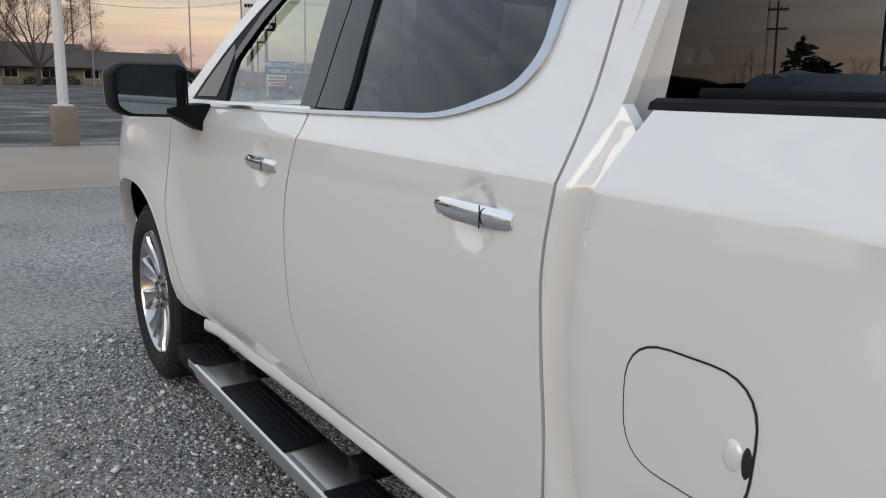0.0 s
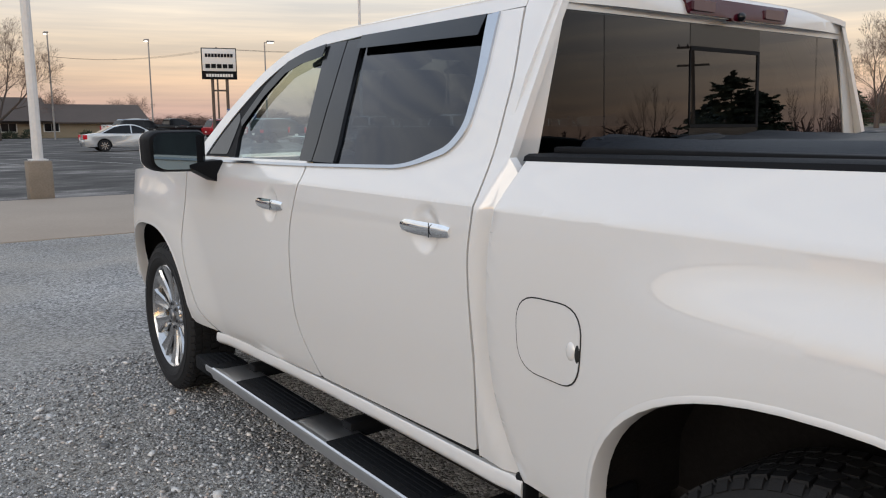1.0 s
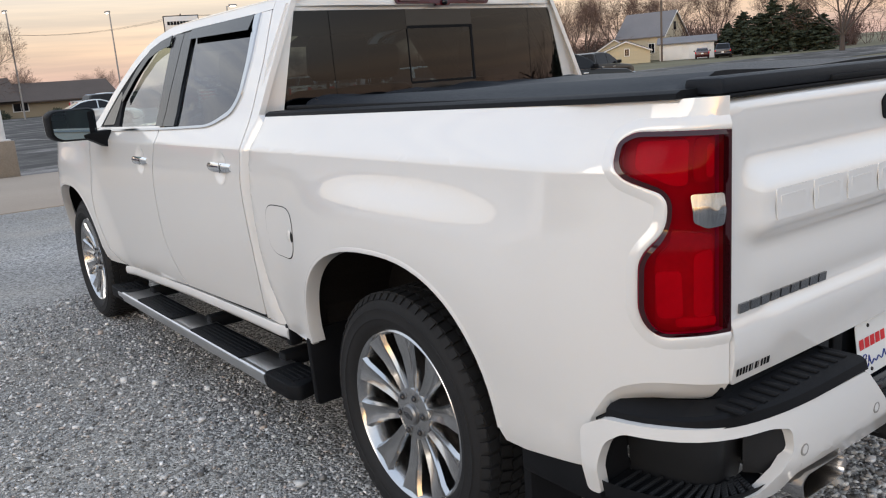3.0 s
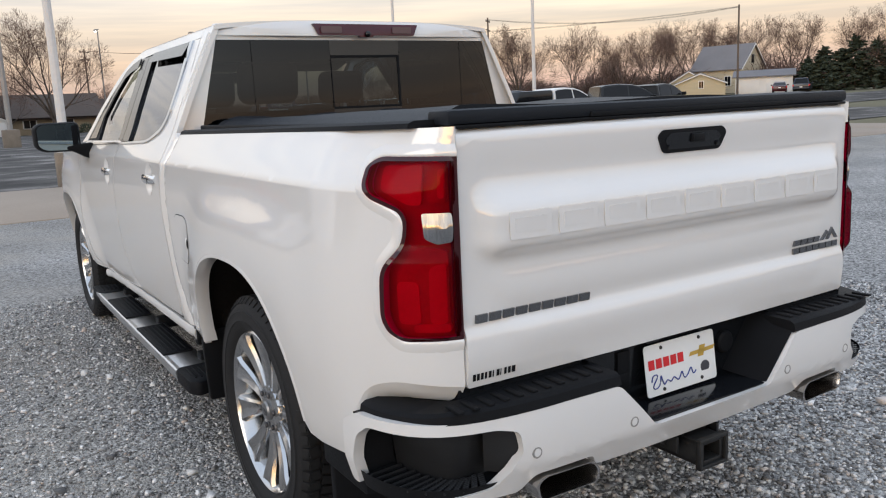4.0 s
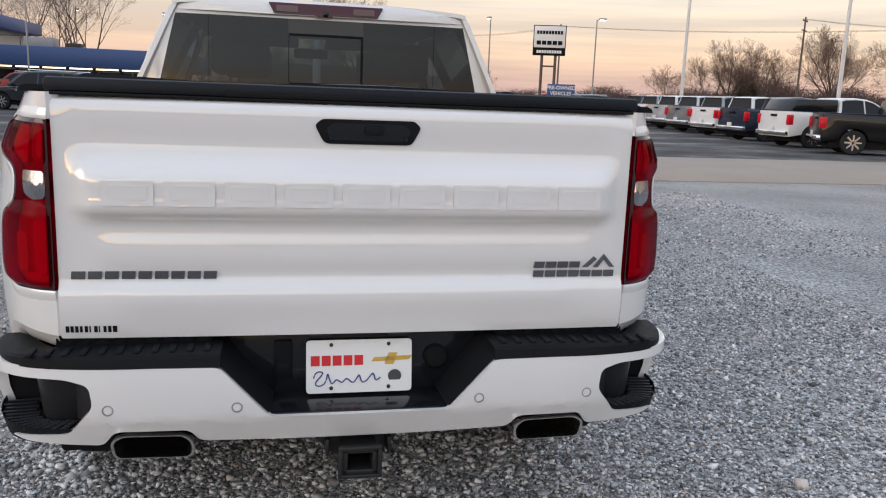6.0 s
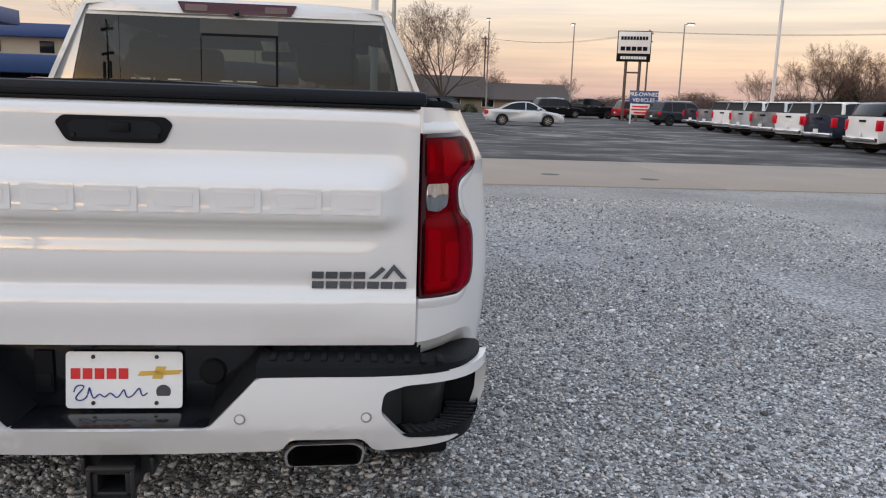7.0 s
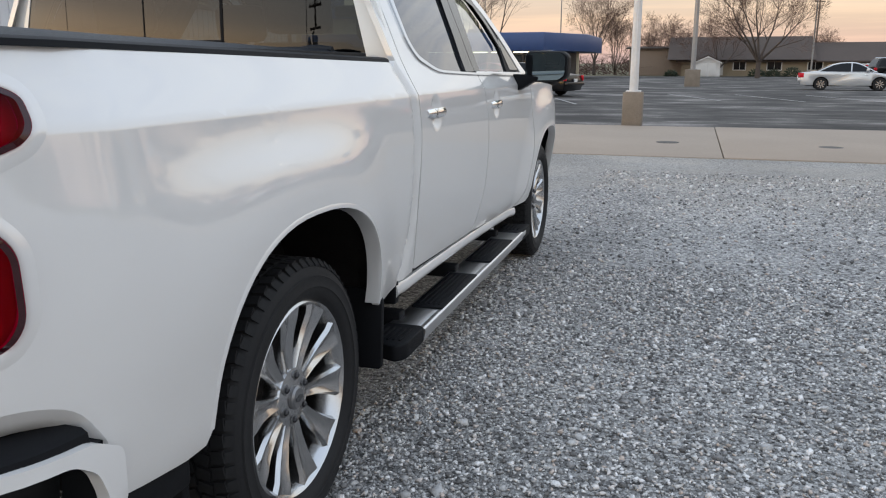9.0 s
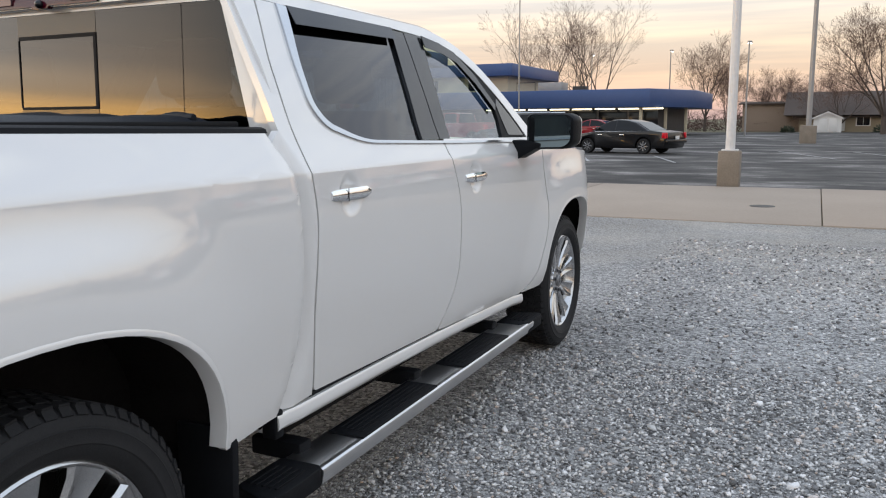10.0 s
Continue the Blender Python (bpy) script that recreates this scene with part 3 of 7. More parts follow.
    # smoked rain visors over the side windows
    part("rain_visor", sheet([(1.215, 1.800), (1.945, 1.803), (1.928, 1.752), (1.20, 1.735)], lambda y, z, s=side: (s * (flank(y, z) + 0.004 + (1.80 - z) * 0.25), y, z), 0.05, (-side * 0.004, 0, 0)), SMOKED, truck)
    part("rain_visor", sheet([(2.20, 1.793), (2.36, 1.775), (2.5, 1.742), (2.64, 1.645), (2.76, 1.50), (2.725, 1.47), (2.61, 1.60), (2.48, 1.692), (2.35, 1.725), (2.19, 1.742)],
                             lambda y, z, s=side: (s * (flank(y, z) + 0.012), y, z), 0.05, (-side * 0.004, 0, 0)), SMOKED, truck)
    # dark rubber behind the shut lines
    for line in ([(3.205, 1.30), (3.21, 1.19), (3.28, 0.93), (3.267, 0.78), (3.178, 0.56), (3.03, 0.474)], [(1.984, 1.335), (1.981, 1.29), (2.071, 1.06), (2.086, 0.72), (1.93, 0.536)],
                 [(1.05, 1.80), (0.988, 1.60), (0.966, 1.45), (0.956, 1.28), (0.974, 1.12), (0.958, 0.82), (0.984, 0.56)], [(3.03, 0.474), (1.93, 0.532), (0.984, 0.556)]):
        bm = bmesh.new()
        fine = [tuple(Vector(a).lerp(Vector(q), t / 8)) for a, q in zip(line, line[1:]) for t in range(8)] + [line[-1]]
        horizontal = abs(line[0][1] - line[-1][1]) < 0.2
        rows = [[bm.verts.new(flank_map(side, -0.010)(y + (0 if horizontal else d), z + (d if horizontal else 0))) for y, z in fine] for d in (-0.02, 0.02)]
        for k in range(len(fine) - 1):
            bm.faces.new((rows[0][k], rows[0][k + 1], rows[1][k + 1], rows[1][k]))
        part("shut_line_seal", bm, BLACK_PLASTIC, truck)
    # door handles
    for hy, hz, r in HANDLES:
        owner = door2 if hy < 1.5 else door
        hx = flank(hy + 0.14, hz)
        bm = bmesh.new()
        rows = []
        for k in range(13):
            u = -1 + k / 6
            w, deep, out = 0.021 * (1 - 0.35 * abs(u) ** 5), 0.010, 0.010 - 0.012 * abs(u) ** 2.4
            rows.append([bm.verts.new((side * (hx + out + deep * c), hy + 0.120 * u, hz + 0.002 + w * s_)) for c, s_ in ((1.0, 0.0), (0.85, 0.55), (0.3, 0.95), (-0.6, 0.9), (-1.0, 0.0), (-0.6, -0.9), (0.3, -0.95), (0.85, -0.55))])
        for r0, r1 in zip(rows, rows[1:]):
            for k in range(8):
                bm.faces.new((r0[k], r0[(k + 1) % 8], r1[(k + 1) % 8], r1[k]))
        bm.faces.new(rows[0])
        bm.faces.new(rows[-1])
        h = part("door_handle", bm, CHROME, owner, "bright chrome door handle", 50)
        for q in (-0.10, 0.10):
            part("handle_mount", box(bmesh.new(), -0.02, 0.012, -0.016, 0.016, -0.016, 0.016, 0.006, pose(side * (hx - 0.012), hy + q, hz, 0, 0, 0)), CHROME, h)
        bm = bmesh.new()
        box(bm, -0.0006, 0.0006, -0.0015, 0.0015, -0.021, 0.021, 0, pose(side * (hx + 0.0195), hy - 0.045, hz + 0.002))
        part("handle_seam", bm, BLACK_GLOSS, h)

# fuel filler door on the driver's flank
seam_mat = mat("panel_seam_shadow_gap", (0.01, 0.01, 0.01), 0.8)
fuel_out = rounded([(0.553, 0.872, 0.07), (0.772, 0.872, 0.075), (0.775, 1.062, 0.08), (0.547, 1.064, 0.08)], n=7)
cy, cz = 0.662, 0.968
grow = lambda poly, k: [(cy + (y - cy) * k, cz + (z - cz) * k) for y, z in poly]
part("fuel_door_gap", sheet(grow(fuel_out, 1.035), flank_map(-1, 0.0010), 0.03), seam_mat, truck)
part("fuel_door", sheet(fuel_out, flank_map(-1, 0.0026), 0.03, (0.002, 0, 0)), PEARL, truck)
bm = bmesh.new()
bmesh.ops.create_uvsphere(bm, u_segments=14, v_segments=10, radius=1, matrix=pose(-flank(0.556, 0.958) + 0.003, 0.556, 0.958) @ Matrix.Diagonal((0.010, 0.010, 0.026, 1)))
part("fuel_door_notch", bm, seam_mat, truck)
bm = bmesh.new()
bmesh.ops.create_uvsphere(bm, u_segments=16, v_segments=10, radius=1, matrix=pose(-flank(0.576, 0.960) + 0.001, 0.578, 0.960) @ Matrix.Diagonal((0.009, 0.018, 0.024, 1)))
part("fuel_door_grip", bm, PEARL, truck)

def lens_map(side, more=0.0):
    """The lamp's face: its upper and lower lobes stand out, with a sloping ledge between them."""
    def m(s, z):
        lower = smooth01((1.128 - z) / 0.034)
        upper = smooth01((z - 1.212) / 0.030)
        near = smooth01((s + 1.155) / 0.05)
        edge = min(smooth01((z - 0.895) / 0.03), smooth01((1.345 - z) / 0.03))
        return flank_map(side, 0.004 + (0.020 * lower + 0.010 * upper) * near * edge + more)(s, z)
    return m


MAROON = mat("dark_maroon_edge", (0.030, 0.001, 0.004), 0.12, 0, 0.3, spec=0.3)
# tail lamps, each in a raised bead of the body
for side in (-1, 1):
    ring = [flank_map(side, 0.001)(s, z) for s, z in LAMP_CUT]
    # a broad soft ridge of the body runs round the lamp
    bm, rows = bmesh.new(), []
    path = [tuple(Vector(a).lerp(Vector(q), k / max(1, int(math.dist(a, q) / 0.018)))) for a, q in zip(LAMP_CUT, LAMP_CUT[1:]) for k in range(max(1, int(math.dist(a, q) / 0.018)))] + [LAMP_CUT[-1]]
    for i, (s, z) in enumerate(path):
        a, q = path[max(i - 2, 0)], path[min(i + 2, len(path) - 1)]
        t = Vector((q[0] - a[0], q[1] - a[1])).normalized()
        n_ = Vector((t.y, -t.x))
        rows.append([bm.verts.new(flank_map(side, p)(max(s + n_.x * o, -1.155), z + n_.y * o)) for o, p in ((0.030, -0.001), (0.022, 0.002), (0.013, 0.0055), (0.005, 0.0065), (-0.002, 0.004), (-0.005, -0.004), (-0.006, -0.03))])
    for r0, r1 in zip(rows, rows[1:]):
        for k in range(6):
            bm.faces.new((r0[k], r0[k + 1], r1[k + 1], r1[k]))
    part("lamp_bead", bm, PEARL, truck, smooth=70)
    lamp = part("tail_lamp", sheet(LAMP_CUT, flank_map(side, -0.035), 0.03, None), mat("lamp_housing_red", (0.52, 0.006, 0.09), 0.3, 0, 0.5), truck, "red tail lamp with a clear reversing lens")
    part("lens", sheet(grow(LAMP_CUT, 1.0), lens_map(side), (0.02, 0.011), lambda s, z, q=side: (-q * 0.03 * (s > -1.1), 0.03 if s < -0.95 else 0.0, 0)), RED_LENS, lamp)
    ins = lambda pts, p, m, name: part(name, sheet(rounded(pts, 0.015, 3), flank_map(side, p), 0.025, lambda s, z, q=side: (-q * 0.012, 0.01, 0)), m, lamp)
    ins([(-1.02, 1.225), (-0.935, 1.262), (-0.93, 1.32), (-1.055, 1.322), (-1.06, 1.225)], -0.018, RED_LIT, "reflector")
    ins([(-1.075, 1.23), (-1.072, 1.325), (-1.135, 1.325), (-1.135, 1.23)], -0.022, RED_DEEP, "reflector")
    ins([(-1.105, 1.24), (-1.103, 1.31), (-1.125, 1.31), (-1.125, 1.24)], -0.014, RED_LIT, "light_bar")
    ins([(-1.02, 1.10), (-1.02, 1.13), (-1.135, 1.115), (-1.135, 0.92), (-0.985, 0.92), (-0.985, 1.07)], -0.022, RED_DEEP, "reflector")
    ins([(-0.99, 0.935), (-0.985, 1.04), (-1.045, 1.04), (-1.05, 0.935)], -0.014, RED_LIT, "light_bar")
    ins([(-1.075, 0.935), (-1.075, 1.075), (-1.125, 1.085), (-1.125, 0.935)], -0.016, RED_LIT, "light_bar")
    ins([(-1.03, 0.915), (-1.03, 0.935), (-1.13, 0.935), (-1.13, 0.915)], -0.010, RED_LIT, "light_bar")
    part("lens_edge", sheet([(-1.139, 0.900), (-1.139, 1.338), (-1.1545, 1.338), (-1.1545, 0.900)], flank_map(side, 0.0055), 0.03, (0, 0.006, 0)), MAROON, lamp)
    # dark border that follows the lens's outline
    bm, rows = bmesh.new(), []
    for i, (s, z) in enumerate(path):
        a, q = path[max(i - 3, 0)], path[min(i + 3, len(path) - 1)]
        t = Vector((q[0] - a[0], q[1] - a[1])).normalized()
        n_ = Vector((-t.y, t.x))
        rows.append([bm.verts.new(lens_map(side, 0.0008)(max(s + n_.x * o, -1.154), z + n_.y * o)) for o in (0.001, 0.006, 0.011)])
    for r0, r1 in zip(rows, rows[1:]):
        for k in range(2):
            bm.faces.new((r0[k], r0[k + 1], r1[k + 1], r1[k]))
    part("lens_border", bm, MAROON, lamp)
    part("reversing_lens", sheet(rounded([(-1.062, 1.148), (-1.055, 1.208), (-1.135, 1.208), (-1.135, 1.138), (-1.095, 1.133)], 0.008, 3), lambda s, z, q=side: flank_map(q, 0.006 + 0.006 * max(0.0, 1 - abs(z - 1.170) / 0.036))(s, z), (0.02, 0.012), (-side * 0.01, 0.008, 0)), CLEAR_LENS, lamp, smooth=25)

# inner shell, so that gaps and openings show darkness
part("cab_floor", slab(-0.88, 0.88, 0.93, 3.3, 0.42, 0.60, 0.02), DARK_VOID, truck)
part("bed_inner", slab(-0.80, 0.80, -0.95, 0.82, 1.00, 1.15, 0.01), DARK_VOID, truck)
part("bed_front", slab(-0.90, 0.90, 0.56, 0.80, 0.52, 1.25, 0.01), DARK_VOID, truck)
part("bed_rear", slab(-0.78, 0.78, -1.0, -0.62, 0.62, 1.25, 0.01), DARK_VOID, truck)
for x0, x1 in ((-0.93, -0.90), (0.90, 0.93)):
    part("door_lining", slab(x0, x1, 1.0, 3.25, 0.50, 1.30), SEAT, truck)
part("cab_back_lining", slab(-0.88, 0.88, 0.93, 0.96, 0.5, 1.36), SEAT, truck)
bm = slab(-0.62, 0.62, -0.9, 4.4, 0.42, 0.55, 0.02)
for q in (0, AXLE_F):
    box(bm, -0.75, 0.75, q - 0.05, q + 0.05, 0.36, 0.46, 0.03)
box(bm, -0.17, 0.17, -0.15, 0.15, 0.28, 0.52, 0.08)
part("chassis", bm, IRON, truck)

# roof, windscreen, bonnet and nose
ROOF_Y = Curve([(0.90, 1.870), (1.2, 1.892), (1.7, 1.905), (2.2, 1.892), (2.5, 1.855), (2.62, 1.83)])


def roof_map(x, y):
    edge = 0.718
    k = min(abs(x) / edge, 1.0)
    top = ROOF_Y(y)
    side_z = 1.844 if y < 2.2 else 1.844 - 0.055 * ((y - 2.2) / 0.35) ** 2
    crown = (1 - k ** 2.6) ** 0.75 if k < 1 else 0.0
    return (x, y, side_z + (top - side_z) * crown)


roof_outline = [(-0.718, 0.90), (0.718, 0.90), (0.718, 2.55), (0.5, 2.60), (0, 2.62), (-0.5, 2.60), (-0.718, 2.55)]
part("roof", sheet(roof_outline, roof_map, (0.04, 0.08), (0, 0, -0.02)), PEARL, truck)
visor = [(-0.735, 1.800), (-0.70, 1.852), (-0.30, 1.868), (0.30, 1.868), (0.70, 1.852), (0.735, 1.800), (0.30, 1.797), (-0.30, 1.797)]
part("roof_visor", sheet(visor, lambda x, z: (x, 0.878 + 0.35 * (x / 0.9) ** 4 * 0.3 + max(0, z - 1.84) * 0.8, z), 0.04, (0, 0.06, 0.004)), PEARL, truck)
lampbar = rounded([(-0.272, 1.853), (-0.245, 1.800), (-0.04, 1.800), (-0.035, 1.792), (0.035, 1.792), (0.04, 1.800), (0.262, 1.800), (0.290, 1.853)], 0.006, 3)
stop = part("high_stop_lamp", sheet(lampbar, lambda x, z: (x, 0.868 + max(0, z - 1.84) * 0.8, z), 0.05, (0, 0.02, 0)), mat("dark_red_lens", (0.055, 0.002, 0.009), 0.2, 0, 0.2, spec=0.3), truck, "dark red high stop lamp with clear ends")
for x0, x1 in ((-0.235, -0.13), (0.14, 0.245)):
    part("cargo_lens", sheet(rounded([(x0, 1.81), (x1, 1.81), (x1, 1.84), (x0, 1.84)], 0.006), lambda x, z: (x, 0.862 + max(0, z - 1.84) * 0.8, z), 0.05, (0, 0.01, 0)), mat("smoked_clear_lens", (0.10, 0.055, 0.065), 0.2, 0.2, 0.2), stop)
bm = bmesh.new()
bmesh.ops.create_uvsphere(bm, u_segments=14, v_segments=10, radius=0.014, matrix=pose(0.005, 0.862, 1.806))
part("camera_eye", bm, BLACK_GLOSS, stop)

# cab back with the rear window and its sliding pane
BACK = lambda x, z: (x, 0.906 + (z - 1.39) * 0.030 + 0.03 * (abs(x) / 0.9) ** 6, z)
win = rounded([(-0.805, 1.40, 0.02), (0.805, 1.40, 0.02), (0.712, 1.785, 0.03), (-0.712, 1.785, 0.03)], n=4)
for side in (-1, 1):
    pts = [(side * a, z) for a, z in ((0.925, 1.30), (0.915, 1.40), (0.845, 1.60), (0.742, 1.812), (0.690, 1.812), (0.712, 1.785), (0.76, 1.59), (0.805, 1.40), (0.805, 1.30))]
    part("cab_pillar", sheet(pts, lambda x, z: (x, BACK(x, z)[1] - 0.004, z), 0.04, (0, 0.03, 0)), PEARL, truck)
part("cab_header", sheet([(-0.72, 1.782), (0.72, 1.782), (0.72, 1.812), (-0.72, 1.812)], lambda x, z: (x, BACK(x, z)[1] - 0.004, z), 0.08, (0, 0.03, 0)), PEARL, truck)
back = part("rear_window", sheet(win, BACK, 0.08), GLASS_REAR, truck, "dark rear window with a sliding pane")
for pts in ([(-0.172, 1.700), (0.196, 1.700), (0.196, 1.712), (-0.172, 1.712)], [(0.184, 1.47), (0.196, 1.47), (0.196, 1.70), (0.184, 1.70)],
            [(-0.172, 1.462), (0.196, 1.462), (0.196, 1.472), (-0.172, 1.472)], [(-0.176, 1.47), (-0.172, 1.47), (-0.172, 1.70), (-0.176, 1.70)]):
    part("sliding_pane_seal", sheet(pts, lambda x, z: (x, BACK(x, z)[1] - 0.003, z), 0.2, (0, 0.004, 0)), BLACK_PLASTIC, back)
slider_trim = mat("slider_surround_grey", (0.012, 0.012, 0.012), 0.20, 0, 0.08, (60, 0.1), (5, 0.1))
for z0, z1 in ((1.713, 1.782), (1.408, 1.461)):
    part("sliding_pane_surround", sheet([(-0.176, z0), (0.196, z0), (0.196, z1), (-0.176, z1)], lambda x, z: (x, BACK(x, z)[1] - 0.0012, z), 0.2), slider_trim, back)
for q in (-0.56, 0.56):
    part("glass_seam", sheet([(q, 1.40), (q + 0.0016, 1.40), (q + 0.0016, 1.78), (q, 1.78)], lambda x, z: (x, BACK(x, z)[1] - 0.0015, z), 0.2), BLACK_PLASTIC, back)
bm = bmesh.new()
for i in range(9):
    for k in range(2):
        t = i / 8
        w = 0.82 * (1 - k) + 0.69 * k
        bm.verts.new((-w + 2 * w * t, (3.22 if k == 0 else 2.55) + 0.14 * (1 - (2 * t - 1) ** 2), 1.315 if k == 0 else 1.815))
bm.verts.ensure_lookup_table()
for i in range(8):
    bm.faces.new([bm.verts[j] for j in (2 * i, 2 * i + 2, 2 * i + 3, 2 * i + 1)])
part("windscreen", bm, GLASS_LIGHT, truck)


def bonnet_map(x, y):
    k = min(abs(x) / 0.96, 1)
    return (x, y, 1.34 - 0.06 * (y - 3.2) / 1.4 - 0.075 * k ** 3 - 0.10 * smooth01((y - 4.4) / 0.3) - 0.02 * (0.3 < abs(x) < 0.62))


part("bonnet", sheet([(-0.93, 3.22), (0.93, 3.22), (0.945, 3.7), (0.90, 4.3), (0.78, 4.62), (0, 4.72), (-0.78, 4.62), (-0.90, 4.3), (-0.945, 3.7)], bonnet_map, 0.06, (0, 0, -0.04)), PEARL, truck)
bm = slab(-0.72, 0.72, 4.5, 4.74, 0.78, 1.16, 0.06, 3)
part("grille", bm, BLACK_GLOSS, truck)
bm = slab(-0.86, 0.86, 4.42, 4.80, 0.46, 0.74, 0.07, 3)
part("front_bumper", bm, PEARL, truck)

# tailgate, pressed with a raised band
GATE_Z = Curve([(0.765, -1.072), (0.82, -1.078), (0.895, -1.082), (0.905, -1.078), (0.915, -1.070), (0.96, -1.068), (1.04, -1.068), (1.085, -1.074), (1.103, -1.092), (1.115, -1.100), (1.15, -1.0995),
                (1.203, -1.098), (1.222, -1.087), (1.25, -1.068), (1.28, -1.060), (1.33, -1.064), (1.375, -1.066), (1.392, -1.058), (1.402, -1.040)])
GATE_PLAIN = Curve([(0.765, -1.072), (0.895, -1.078), (0.905, -1.075), (0.915, -1.069), (0.93, -1.067), (0.96, -1.067), (1.0, -1.067), (1.1, -1.067), (1.2, -1.067), (1.3, -1.067), (1.36, -1.067), (1.375, -1.066), (1.392, -1.058), (1.402, -1.040)])


def gate_map(x, z, proud=0.0):
    edge = 0.735 - 0.35 * max(0.0, abs(z - 1.165) - 0.05) * (1 if z < 1.165 else -0.3)
    k = smooth01((edge + 0.012 - abs(x)) / 0.055)
    return (x, GATE_PLAIN(z) * (1 - k) + GATE_Z(z) * k - proud - 0.012 * (1 - (x / 0.79) ** 2), z)


gate_out = rounded([(-0.783, 0.768), (0.783, 0.768), (0.783, 1.400), (-0.783, 1.400)], 0.008, 3)
gate = part("tailgate", sheet(gate_out, gate_map, (0.024, 0.013), (0, 0.05, 0)), PEARL, truck)
# nine pressed block shapes across the band
for i in range(9):
    a = -0.664 + i * 0.1525
    shape = rounded([(a, 1.127), (a + 0.128, 1.127), (a + 0.128, 1.196), (a, 1.196)], 0.006, 2)
    hole = rounded([(a + 0.016, 1.143), (a + 0.112, 1.143), (a + 0.112, 1.180), (a + 0.016, 1.180)], 0.004, 2)
    part("pressed_block", sheet(shape, lambda x, z: gate_map(x, z, 0.0024), 0.05, (0, 0.0025, 0)), PEARL, gate)
    part("pressed_block_face", sheet(hole, lambda x, z: gate_map(x, z, 0.0042), 0.05, (0, 0.0018, 0)), PEARL, gate)
# bright badge bars
for i in range(9):
    a = -0.752 + i * 0.0415
    part("badge_bar", sheet([(a, 0.928), (a + 0.034, 0.928), (a + 0.036, 0.949), (a + 0.002, 0.949)], lambda x, z: gate_map(x, z, 0.006), 0.05, (0, 0.006, 0)), BADGE, gate)
for n, z0, x0 in ((4, 0.952, 0.505), (7, 0.925, 0.505)):
    for i in range(n):
        a = x0 + i * 0.0365
        part("badge_bar", sheet([(a, z0), (a + 0.031, z0), (a + 0.032, z0 + 0.019), (a + 0.001, z0 + 0.019)], lambda x, z: gate_map(x, z, 0.006), 0.05, (0, 0.006, 0)), BADGE, gate)
for pts in ([(0.655, 0.953), (0.690, 0.985), (0.700, 0.977), (0.672, 0.953)], [(0.690, 0.953), (0.722, 0.992), (0.757, 0.953), (0.742, 0.953), (0.722, 0.976), (0.704, 0.953)]):
    part("badge_peak", sheet(pts, lambda x, z: gate_map(x, z, 0.006), 0.05, (0, 0.006, 0)), BADGE, gate)
# small dark decal, web lettering as bars
for i, w in enumerate((0.012, 0.011, 0.011, 0.009, 0.011, 0.005, 0.012, 0.004, 0.010, 0.011, 0.015)):
    a = -0.770 + i * 0.0117
    part("decal_bar", sheet([(a, 0.785), (a + w * 0.75, 0.785), (a + w * 0.75, 0.803), (a, 0.803)], lambda x, z: gate_map(x, z, 0.0012), 0.05), BLACK_PLASTIC, gate)
pocket = rounded([(-0.128, 1.345, 0.01), (-0.108, 1.362, 0.008), (0.140, 1.362, 0.008), (0.160, 1.345, 0.01), (0.135, 1.296, 0.015), (-0.102, 1.296, 0.015)], n=3)
hnd = part("gate_handle", sheet(pocket, lambda x, z: gate_map(x, z, 0.004), 0.04, (0, 0.012, 0)), BLACK_PLASTIC, gate, "black tailgate release handle with camera")
part("handle_recess", sheet(rounded([(-0.10, 1.335), (-0.08, 1.352), (0.11, 1.352), (0.135, 1.335), (0.115, 1.306), (-0.085, 1.306)], 0.01, 3), lambda x, z: gate_map(x, z, 0.0055), 0.05, (0, 0.002, 0)), BLACK_GLOSS, hnd)
bm = bmesh.new()
box(bm, 0.005, 0.055, -1.092, -1.080, 1.322, 1.346, 0.004)
part("handle_button", bm, BLACK_PLASTIC, hnd)
for q in (-0.085, 0.118):
    bm = lathe([(0.0, -0.003), (0.006, -0.003), (0.007, 0.002)], 12, "y")
    part("handle_screw", bm, BLACK_GLOSS, hnd, loc=(q, -1.083, 1.313))

# bed cover and rails
for side in (-1, 1):
    bm = bmesh.new()
    sec = [(0.925, 0.0), (0.920, 0.012), (0.905, 0.018), (0.79, 0.018), (0.77, 0.0)]
    ys = [0.845, 0.3, -0.3, -0.8, -1.0]
    rows = [[bm.verts.new((side * (a - (0.05 if y < -0.9 else 0)), y, rail_z(y) + b)) for a, b in sec] for y in ys]
    for r0, r1 in zip(rows, rows[1:]):
        for i in range(len(sec) - 1):
            bm.faces.new((r0[i], r0[i + 1], r1[i + 1], r1[i]))
    bm.faces.new(rows[0])
    bm.faces.new(rows[-1])
    part("bed_rail_cap", bm, BLACK_PLASTIC, truck)
cover = thing("bed_cover", "black vinyl roll-up cover lying over the pickup bed", "bed cover", turn=0.2)


def cover_map(x, y):
    k = abs(x) / 0.80
    sag = 0.008 * math.sin(y * 9 + x * 2) * (1 - k) + 0.006 * math.sin(x * 7 + 1)
    fold = 0.010 * smooth01((y - 0.45) / 0.25) * (math.sin(x * 23) * 0.5 + 0.6)
    return (x, y, rail_z(y) + 0.046 - 0.030 * smooth01((k - 0.88) / 0.12) + (sag + fold) * (k < 0.95))


